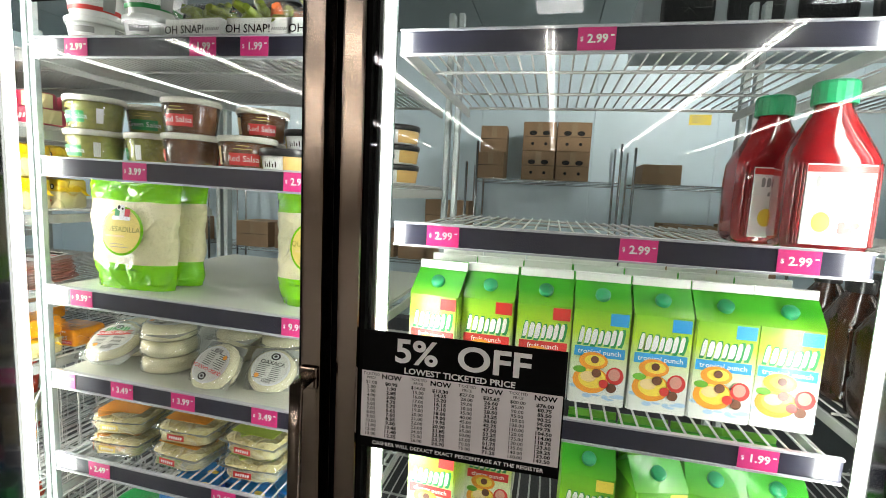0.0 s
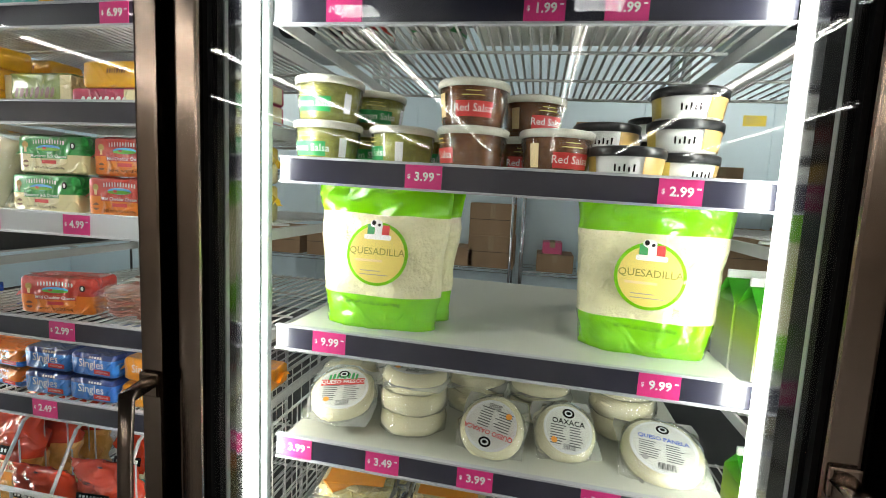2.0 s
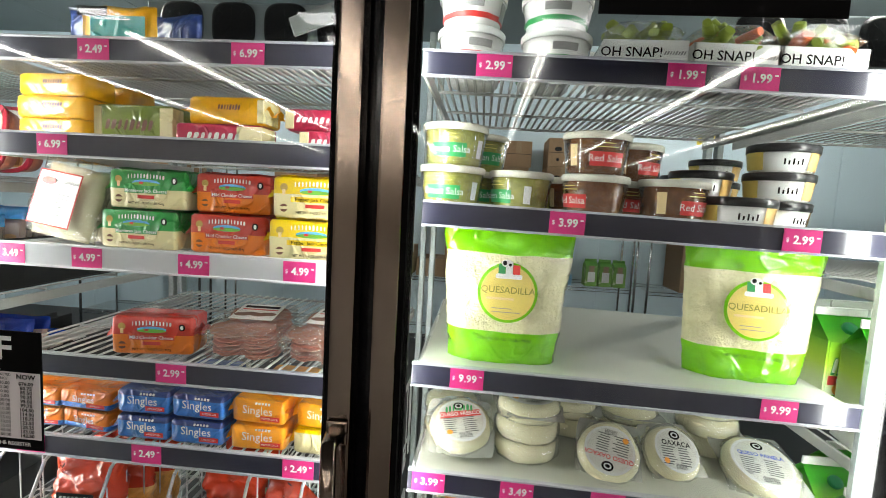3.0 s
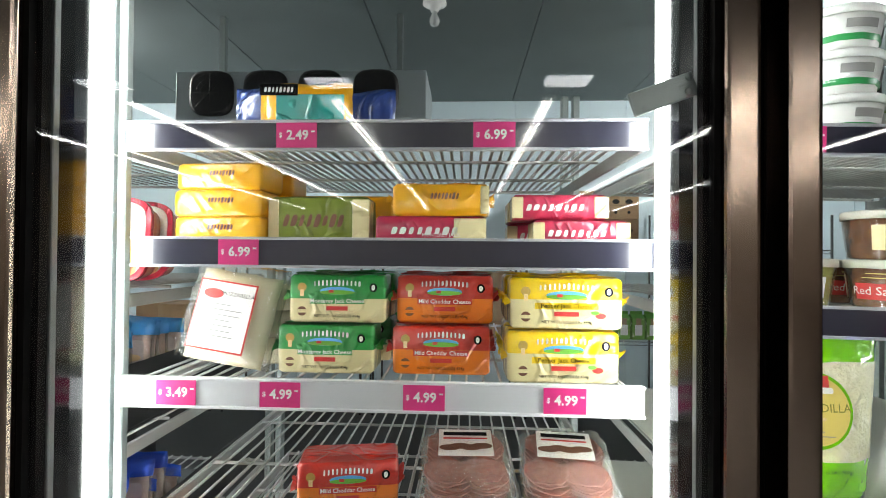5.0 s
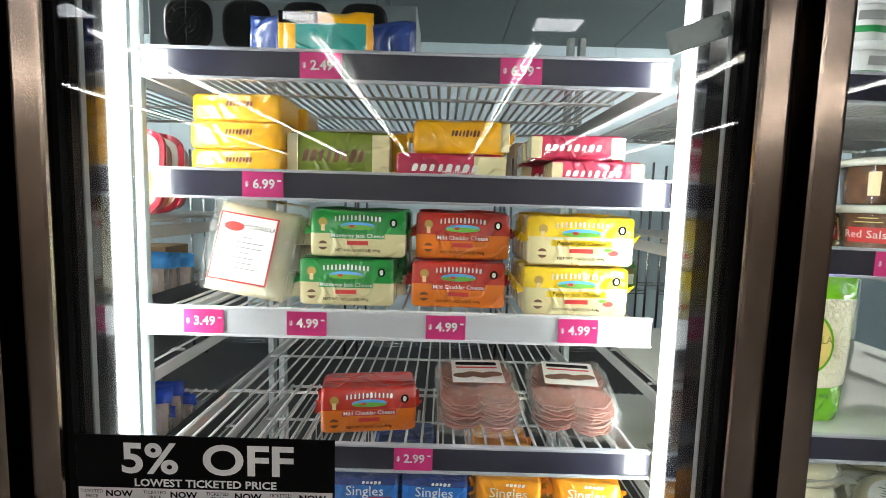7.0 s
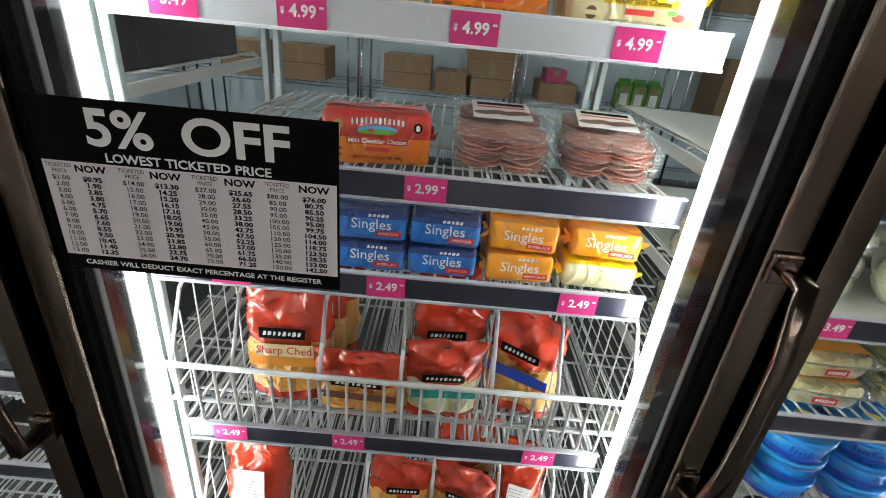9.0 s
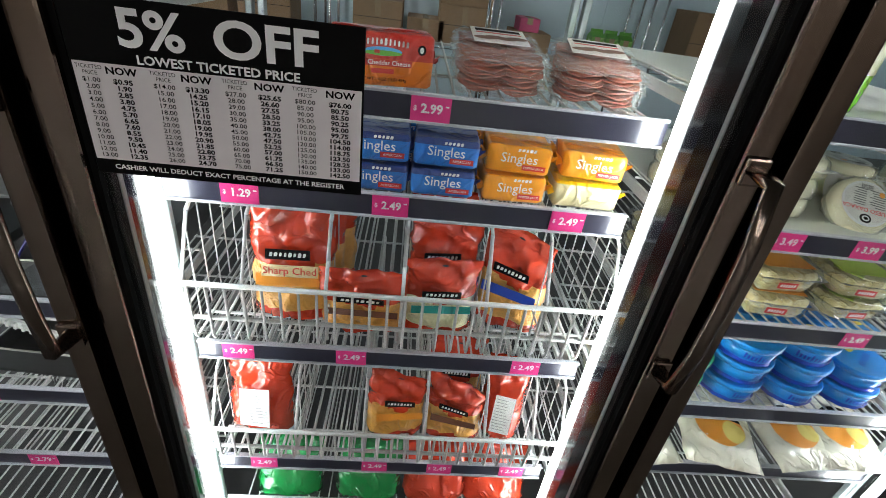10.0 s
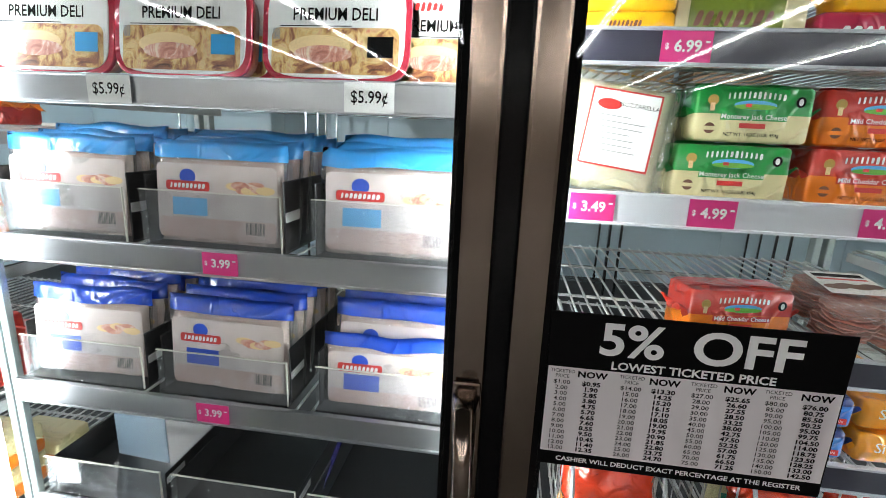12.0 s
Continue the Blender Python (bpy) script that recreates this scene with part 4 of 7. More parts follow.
# ---- drink cartons ----
def drink_carton(x, y, z, rz, flavour, board, banner, label):
    ob = thing("drink_carton", x, y, z, rz, label, "drink carton", "gable-top drink cartons")
    w, bh, gh, fin = 0.0475, 0.169, 0.043, 0.016
    bm = bmesh.new()
    lo = [bm.verts.new(p) for p in ((-w, -w, 0), (w, -w, 0), (w, w, 0), (-w, w, 0))]
    hi = [bm.verts.new(p) for p in ((-w, -w, bh), (w, -w, bh), (w, w, bh), (-w, w, bh))]
    rg = [bm.verts.new(p) for p in ((-w, -0.003, bh + gh), (w, -0.003, bh + gh), (w, 0.003, bh + gh), (-w, 0.003, bh + gh))]
    for i in range(4):
        bm.faces.new((lo[i], lo[(i + 1) % 4], hi[(i + 1) % 4], hi[i]))
    bm.faces.new(lo[::-1])
    bm.faces.new((hi[0], hi[1], rg[1], rg[0]))
    bm.faces.new((hi[2], hi[3], rg[3], rg[2]))
    for a, b, s in ((1, 2, 1), (3, 0, -1)):
        mid = bm.verts.new((s * (w - 0.03), 0, bh + gh))
        bm.faces.new((hi[a], hi[b], mid))
        bm.faces.new((hi[a], mid, rg[a]))
        bm.faces.new((hi[b], rg[b], mid))
    bmesh.ops.recalc_face_normals(bm, faces=bm.faces[:])
    bmesh.ops.bevel(bm, geom=[e for e in bm.edges if abs(e.verts[0].co.z - e.verts[1].co.z) > 0.15], offset=0.003, segments=2, affect="EDGES")
    part("body", bm, board, ob)
    part("fin", box(-w, w, -0.003, 0.003, bh + gh, bh + gh + fin, 0.001), P_LEAF if board == CARTON_MAT_B else P_WHITE, ob, "sealed board fin")
    n = Vector((0, -gh, w)).normalized()
    cap = lathe([(0.0128, 0), (0.0128, 0.007), (0.0112, 0.0095), (0, 0.0095)], 18)
    part("cap", cap, M_CAP, ob, "green screw cap", at=Matrix.Translation((0, -w * 0.52, bh + gh * 0.49)) @ Matrix.Rotation(math.atan2(gh, w), 4, "X"))
    yf = -w - 0.0006
    part("corner_flash", plate(0.030, 0.022, 0.029, bh - 0.014, yf), banner, ob)
    bm = bmesh.new()
    bars(bm, 7, 0.074, 0.026, 0.0, 0.122, yf - 0.0006, -0.003, 0.12, 1.25)
    part("brand_mark", bars(bmesh.new(), 7, 0.079, 0.032, 0.0014, 0.1208, yf - 0.0002, -0.003, 0.12, 1.4), P_GREEN, ob)
    part("brand_strokes", bm, P_WHITE, ob)
    if flavour:
        part("flavour_banner", plate(0.084, 0.018, 0.0, 0.095, yf), banner, ob)
        part("flavour_text", add_text(bmesh.new(), flavour, 0.0125, 0, 0.095, yf - 0.0004, 0.0001), P_WHITE, ob)
    for nm, mat, w2, h2, px, pz in (("printed_orange", P_ORANGE, 0.050, 0.040, -0.010, 0.044), ("printed_peach", P_YELLOW, 0.038, 0.030, -0.008, 0.047), ("printed_peach", P_PEACH, 0.022, 0.016, -0.014, 0.050), ("printed_orange", P_ORANGE, 0.040, 0.026, -0.008, 0.079), ("printed_peach", P_YELLOW, 0.028, 0.017, -0.006, 0.080), ("printed_leaf", P_LEAF, 0.018, 0.010, -0.028, 0.062), ("printed_melon", P_RED, 0.024, 0.026, 0.026, 0.056), ("printed_melon", P_HAMPINK, 0.016, 0.018, 0.025, 0.058), ("printed_cherry", P_BROWN, 0.014, 0.014, 0.022, 0.034), ("printed_cherry", P_BROWN, 0.013, 0.013, -0.002, 0.058), ("printed_cherry", P_RED, 0.013, 0.013, 0.010, 0.040), ("printed_cherry", P_BROWN, 0.011, 0.011, -0.006, 0.082)):
        part(nm, disc(w2 * 1.22, h2 * 1.22, px * 1.1, pz, yf - 0.0002 * (len(ob.children) - 6), 16), mat, ob)
    rnd = random.Random(5)
    for i in range(11):
        part("printed_splash", disc(rnd.uniform(0.010, 0.020), rnd.uniform(0.004, 0.009), -0.038 + i * 0.0076, 0.012 + rnd.random() * 0.024, yf - 0.0001, 8), P_SPLASH, ob)
    # side panel print
    part("side_text", lines(bmesh.new(), 9, 0.06, 0, 0.15, 0.012, 0), P_GREEN, ob, at=pose(w + 0.0006, 0, 0, 0, 0, 90))
    return ob


LBL_T = "green and white gable-top carton with blue flavour banner"
LBL_F = "green and white gable-top carton with red flavour banner"
LBL_L = "green gable-top carton with yellow flavour banner on wire shelf"
za = FLOOR_OF["A", 3]
ct = drink_carton(0.380, 0.866, za, -3, "tropical punch", CARTON_MAT, P_BLUE, LBL_T)
place_copies(ct, [(0.283, 0.865, za, 0), (0.185, 0.864, za, 1), (0.087, 0.864, za, 0)])
place_copies(ct, [(0.088 + 0.099 * i, y, za, 0) for y in (0.968, 1.07) for i in range(4)])
cf = drink_carton(-0.012, 0.862, za, 2, "fruit punch", CARTON_MAT, P_RED, LBL_F)
place_copies(cf, [(-0.112, 0.862, za, 0), (-0.205, 0.850, za, -8)])
place_copies(cf, [(-0.012 - 0.098 * i, y, za, 0) for y in (0.966, 1.068) for i in range(3)])
zb = FLOOR_OF["A", 4]
cl = drink_carton(0.087, 0.862, zb, 0, "lemonade", CARTON_MAT_B, P_YELLOW, LBL_L)
place_copies(cl, [(0.196, 0.85, zb, 16), (0.300, 0.862, zb, -4), (0.393, 0.862, zb, 2), (0.10, 0.97, zb, 0), (0.2, 0.97, zb, 0), (0.3, 0.97, zb, 0), (0.395, 0.97, zb, 0)])
cp = drink_carton(-0.197, 0.848, zb, -4, "cherry punch", CARTON_MAT, P_RED, LBL_F)
place_copies(cp, [(-0.10, 0.93, zb, 0), (-0.2, 0.96, zb, 0), (-0.10, 1.04, zb, 0)])


# ---- juice bottles ----
def juice_bottle(x, y, z, rz):
    ob = thing("juice_bottle", x, y, z, rz, "large red juice bottle with a green cap", "bottle", "red juice bottles")
    lv = [(0, 0.050, 0.044, 0, 4), (0.006, 0.055, 0.049, 0, 4.5), (0.02, 0.057, 0.051, 0, 5), (0.10, 0.058, 0.052, 0, 5), (0.135, 0.057, 0.051, 0, 4.5), (0.150, 0.053, 0.047, 0, 3.6), (0.175, 0.042, 0.038, 0, 2.8), (0.200, 0.029, 0.029, 0, 2.2), (0.213, 0.024, 0.024, 0, 2), (0.222, 0.024, 0.024, 0, 2)]
    part("bottle", loft(lv, 32), M_JUICE, ob)
    cap = bmesh.new()
    n = 36
    rings = []
    for r, zz in ((0.028, 0.218), (0.0285, 0.222), (0.0285, 0.247), (0.026, 0.251)):
        rings.append([cap.verts.new(((r + (0.0008 if i % 2 else 0)) * math.cos(2 * math.pi * i / n), (r + (0.0008 if i % 2 else 0)) * math.sin(2 * math.pi * i / n), zz)) for i in range(n)])
    for p, q in zip(rings, rings[1:]):
        for i in range(n):
            cap.faces.new((p[i], p[(i + 1) % n], q[(i + 1) % n], q[i]))
    cap.faces.new(rings[-1])
    cap.faces.new(rings[0][::-1])
    part("cap", cap, M_CAP, ob, "ribbed green cap")
    for s in (-1, 1):
        for k in range(3):
            fl = bmesh.new()
            px = s * (0.0445 + 0.0035 * k)
            rod(fl, (px, -0.0515 + 0.0016 * k * k, 0.012), (px * 0.985, -0.0510 + 0.0016 * k * k, 0.130), 0.0013, 6)
            part("flute", fl, M_JUICE, ob)
    yf = -0.0528
    part("label_panel", box(-0.042, 0.042, yf - 0.0006, yf + 0.002, 0.012, 0.128, 0.0008), P_WHITE, ob, "white paper label")
    part("label_band", plate(0.084, 0.010, 0, 0.121, yf - 0.001), P_RED, ob)
    part("brand_mark", bars(bmesh.new(), 6, 0.05, 0.018, -0.006, 0.103, yf - 0.001, 0, 0.0), P_GREY, ob)
    part("flavour_mark", bars(bmesh.new(), 5, 0.04, 0.008, 0.0, 0.084, yf - 0.001), P_GREY, ob)
    part("printed_fruit", disc(0.024, 0.03, -0.018, 0.045, yf - 0.001, 16), P_YELLOW, ob)
    for i in range(4):
        part("printed_fruit", disc(0.011, 0.011, 0.008 + 0.008 * (i % 3), 0.034 + 0.008 * (i // 2), yf - 0.0012 - 0.0002 * i, 10), P_RED, ob)
    return ob


jb = juice_bottle(0.386, 0.812, FLOOR_OF["A", 2], -3)
place_copies(jb, [(0.350, 0.922, FLOOR_OF["A", 2], 4)])


def brown_bottle(x, y, z):
    ob = thing("milk_bottle", x, y, z, 0, "dark brown drink bottle with a black cap", "bottle", "brown bottles")
    part("bottle", loft([(0, 0.044, 0.044, 0, 3), (0.006, 0.049, 0.049, 0, 3), (0.06, 0.050, 0.050, 0, 3), (0.07, 0.047, 0.047, 0, 3), (0.08, 0.050, 0.050, 0, 3), (0.15, 0.050, 0.050, 0, 3), (0.185, 0.034, 0.034, 0, 2.4), (0.205, 0.022, 0.022, 0, 2), (0.212, 0.022, 0.022, 0, 2)], 24), M_BROWNBOTTLE, ob)
    part("cap", lathe([(0.024, 0.208), (0.0245, 0.23), (0.022, 0.233), (0, 0.233)], 20), M_LIDBLACK, ob, "black cap")
    part("label_panel", box(-0.034, 0.034, -0.0515, -0.048, 0.085, 0.142, 0.001), P_BROWN, ob, "brown printed label")
    return ob


M_BROWNBOTTLE = material("dark_brown_bottle", (0.045, 0.018, 0.010), 0.16, spread=0.15, coat=0.6)
zf = FLOOR_OF["F", 3]
bb = brown_bottle(0.572, 0.80, zf)
place_copies(bb, [(0.572 + 0.108 * i, 0.80 + 0.11 * k, zf, 0) for k in range(4) for i in range(3) if (i, k) != (0, 0)])


# ---- round tubs ----
def tub(name, x, y, z, rz, r0, r1, h, body, lid, label, group, band=None, mark=None, text="", text_mat=None, lid_h=0.009, clear_wall=False):
    ob = thing(name, x, y, z, rz, label, "tub", group)
    part("pot", lathe([(0, 0), (r0 - 0.003, 0), (r0, 0.003), (r1, h), (0, h)], 30), body, ob)
    lidp = part("lid", lathe([(0, h + lid_h), (r1 - 0.004, h + lid_h - 0.002), (r1 + 0.001, h + lid_h), (r1 + 0.0035, h + lid_h - 0.002), (r1 + 0.003, h - 0.003), (r1 + 0.0005, h - 0.003), (r1 + 0.0005, h + 0.0005), (0, h + 0.0005)], 30), lid, ob)
    if clear_wall:
        part("clear_wall", lathe([(r0 + 0.0012, 0.001), (r1 + 0.0012, h - 0.004)], 30), M_CLEARTUB, ob, "clear plastic wall")

    def wrap(z0, z1, a0, a1, off, n=12):
        bm = bmesh.new()
        cols = []
        for i in range(n + 1):
            a = radians(-90 + a0 + (a1 - a0) * i / n)
            cols.append([bm.verts.new(((r0 + (r1 - r0) * zz / h + off) * math.cos(a), (r0 + (r1 - r0) * zz / h + off) * math.sin(a), zz)) for zz in (z0, z1)])
        for p, q in zip(cols, cols[1:]):
            f = bm.faces.new((p[0], q[0], q[1], p[1]))
            f.smooth = True
        return bm
    for k, (nm, mat, z0, z1, a0, a1) in enumerate(band or ()):
        part(nm, wrap(z0 * h, z1 * h, a0, a1, 0.0016 + 0.0003 * k), mat, ob)
    if text:
        bm = add_text(bmesh.new(), text, 0.016, 0, 0)
        for v in bm.verts:
            a = v.co.x / r1 - math.pi / 2
            zz = 0.42 * h + v.co.z
            rr = r0 + (r1 - r0) * zz / h + 0.0032
            v.co = (rr * math.cos(a), rr * math.sin(a), zz)
        part("label_text", bm, text_mat or P_WHITE, ob)
    return ob


z2 = FLOOR_OF["B", 2]
BAND_G = [("label_patch", P_GREEN, 0.22, 0.60, -34, 34), ("barcode_patch", P_WHITE, 0.22, 0.72, 58, 72), ("seal_print", P_PALEYELLOW, 0.72, 0.74, -18, 18), ("seal_print", P_PALEYELLOW, 0.82, 0.84, -12, 12)]
BAND_R = [("label_patch", P_RED, 0.22, 0.60, -30, 34), ("barcode_patch", P_PEACH, 0.22, 0.80, -70, -54), ("seal_print", P_PALEYELLOW, 0.72, 0.74, -18, 18), ("seal_print", P_PALEYELLOW, 0.82, 0.84, -12, 12)]
sg = tub("salsa_tub", -0.975, 0.815, z2, -14, 0.046, 0.053, 0.059, M_SALSAGREEN, M_LIDWHITE, "clear tub of green salsa with a white lid", "salsa tubs", BAND_G, text="Green Salsa", clear_wall=True)
place_copies(sg, [(-0.973, 0.815, z2 + 0.0685, -8), (-0.935, 0.925, z2, 0), (-0.933, 0.925, z2 + 0.0685, 20), (-0.855, 0.845, z2, -55), (-0.83, 0.95, z2, 0)])
sr = tub("salsa_tub", -0.733, 0.815, z2, -60, 0.046, 0.053, 0.059, M_SALSARED, M_LIDWHITE, "clear tub of red salsa with a white lid", "salsa tubs", BAND_R, text="Red Salsa", clear_wall=True)
place_copies(sr, [(-0.735, 0.817, z2 + 0.0685, 8), (-0.605, 0.815, z2, 25), (-0.655, 0.925, z2, 0), (-0.645, 0.925, z2 + 0.0685, 30), (-0.745, 0.93, z2, 0)])
BAND_T = [("side_print", P_TAN, 0.1, 0.95, 18, 130), ("side_print", P_PALEYELLOW, 0.1, 0.95, -130, -60)]
hm = tub("hummus_tub", -0.505, 0.80, z2, 0, 0.046, 0.051, 0.036, M_TUBWHITE, M_LIDBLACK, "white and tan dip tub with a black lid", "dip tubs", BAND_T + [("brand_mark", M_INK, 0.34, 0.52 + 0.10 * (i % 2 == 0), -26 + 7 * i, -23 + 7 * i) for i in range(5)], lid_h=0.011)
place_copies(hm, [(-0.415, 0.862, z2, 30), (-0.415, 0.860, z2 + 0.0478, -2), (-0.412, 0.862, z2 + 0.0956, 0), (-0.522, 0.912, z2, 10), (-0.522, 0.912, z2 + 0.0478, 0), (-0.50, 1.02, z2, 0), (-0.50, 1.02, z2 + 0.0478, 0), (-0.40, 1.13, z2, 0), (-0.40, 1.13, z2 + 0.0478, 5), (-0.40, 1.13, z2 + 0.0956, 0)])

z1 = FLOOR_OF["B", 1]
BR = [("band_print", P_RED, 0.25, 0.42, -180, 180), ("brand_mark", P_GREY, 0.55, 0.78, -22, 22), ("side_print", P_GREY, 0.3, 0.85, 60, 85)]
BG = [("band_print", P_GREEN, 0.25, 0.42, -180, 180), ("brand_mark", P_GREY, 0.55, 0.78, -22, 22), ("side_print", P_GREY, 0.3, 0.85, 60, 85)]
rr = tub("ricotta_tub", -0.955, 0.812, z1, 20, 0.045, 0.053, 0.050, M_TUBWHITE, M_TUBWHITE, "white ricotta tub with a red band", "ricotta tubs", BR)
place_copies(rr, [(-0.955, 0.812, z1 + 0.0595, 0), (-0.95, 0.925, z1, 0)])
rg_ = tub("ricotta_tub", -0.815, 0.815, z1, 10, 0.047, 0.055, 0.050, M_TUBWHITE, M_TUBWHITE, "white ricotta tub with a green band", "ricotta tubs", BG)
place_copies(rg_, [(-0.817, 0.815, z1 + 0.0595, -5), (-0.82, 0.93, z1, 0), (-0.815, 0.815, z1 + 0.119, 0)])

z6 = FLOOR_OF["B", 6]
BB = [("brand_mark", P_DEEPBLUE, 0.42, 0.66 + 0.12 * (i % 4 == 0), -27 + 6.5 * i, -23.5 + 6.5 * i) for i in range(8)] + [("side_print", P_DEEPBLUE, 0.05, 0.3, -180, 180)]
bt = tub("butter_tub", -0.735, 0.80, z6, 10, 0.052, 0.058, 0.040, M_TUBBLUE, M_TUBBLUE, "round bright blue tub with a printed lid", "blue tubs", BB)
part("lid_print", bars(bmesh.new(), 8, 0.062, 0.013, 0, 0, 0), P_DEEPBLUE, bt, at=pose(0, -0.01, 0.0495, -90))
part("lid_print", disc(0.03, 0.016, 0, 0, 0), P_YELLOW, bt, at=pose(0.015, 0.02, 0.0496, -90))
place_copies(bt, [(-0.733, 0.802, z6 + 0.0505, 30), (-0.735, 0.80, z6 + 0.101, -10), (-0.60, 0.80, z6, 0), (-0.60, 0.805, z6 + 0.0505, 25), (-0.605, 0.81, z6 + 0.101, -20), (-0.47, 0.80, z6, 0), (-0.472, 0.80, z6 + 0.0505, 40), (-0.39, 0.90, z6, 0), (-0.39, 0.90, z6 + 0.0505, 0), (-0.67, 0.91, z6, 0), (-0.67, 0.91, z6 + 0.0505, 0), (-0.67, 0.91, z6 + 0.101, 0), (-0.53, 0.91, z6, 0), (-0.53, 0.91, z6 + 0.0505, 0), (-0.53, 0.91, z6 + 0.101, 10), (-0.80, 0.91, z6, 0), (-0.80, 0.91, z6 + 0.0505, 0)])
gt = tub("butter_tub", -0.865, 0.80, z6, 0, 0.050, 0.056, 0.040, M_TUBGREEN, M_TUBGREEN, "round green tub beside the blue tubs", "blue tubs", [("brand_mark", P_WHITE, 0.4, 0.7, -20, 20)])
place_copies(gt, [(-0.862, 0.80, z6 + 0.0505, 20)])


# ---- snack boxes and pickle bags ----
M_CARROT = material("orange_vegetable_pieces", (0.75, 0.16, 0.04), 0.35, spread=0.2, coat=0.4)
M_PICKLE = material("green_pickle_pieces", (0.24, 0.30, 0.03), 0.35, spread=0.3, coat=0.4)


def snack_box(x, y, z, rz, pieces):
    ob = thing("snack_box", x, y, z, rz, "white open display box of bagged pickled vegetables", "display box", "white display boxes")
    w, d, h = 0.126, 0.16, 0.048
    for nm, b in (("front_wall", (-w / 2, w / 2, -d / 2, -d / 2 + 0.003, 0, h)), ("back_wall", (-w / 2, w / 2, d / 2 - 0.003, d / 2, 0, h + 0.03)), ("side_wall", (-w / 2, -w / 2 + 0.003, -d / 2, d / 2, 0, h)), ("side_wall", (w / 2 - 0.003, w / 2, -d / 2, d / 2, 0, h)), ("base", (-w / 2, w / 2, -d / 2, d / 2, 0, 0.003))):
        part(nm, box(*b), P_WHITE, ob)
    bm = add_text(bmesh.new(), "OH SNAP!", 0.0205, -0.020, 0.029, -d / 2 - 0.0006, 0.0002)
    part("lettering", bm, M_INK, ob)
    part("brand_mark", bars(bmesh.new(), 8, 0.032, 0.006, 0.044, 0.029, -d / 2 - 0.0006, 0, 0.4), P_GREY, ob)
    part("small_print", lines(bmesh.new(), 1, 0.10, 0, 0.010, 0.01, -d / 2 - 0.0006, 0.003), P_GREY, ob)
    rnd = random.Random(int(abs(x) * 1000))
    for k in range(26):
        a = loft([(-0.03, 0.008, 0.006, 0, 3), (0.0, 0.012, 0.009, 0, 3), (0.03, 0.008, 0.006, 0, 3)], 8)
        part("vegetable_piece", a, M_PICKLE if rnd.random() < pieces else M_CARROT, ob, at=pose(rnd.uniform(-0.045, 0.045), rnd.uniform(-0.06, 0.06), 0.045 + rnd.random() * 0.03, rnd.uniform(30, 150), rnd.uniform(-60, 60), rnd.uniform(0, 180)))
    b = pouch(0.118, 0.15, 0.06, x * 7, stand=False)
    part("clear_bag", b, M_CLEARFILM, ob, "crinkled clear bag", at=pose(0, 0.075, 0.062, 90))
    return ob


for sx, ry, pc in ((-0.680, -4, 0.9), (-0.550, 0, 0.6), (-0.422, 0, 0.8)):
    snack_box(sx, 0.845, z1, ry, pc)


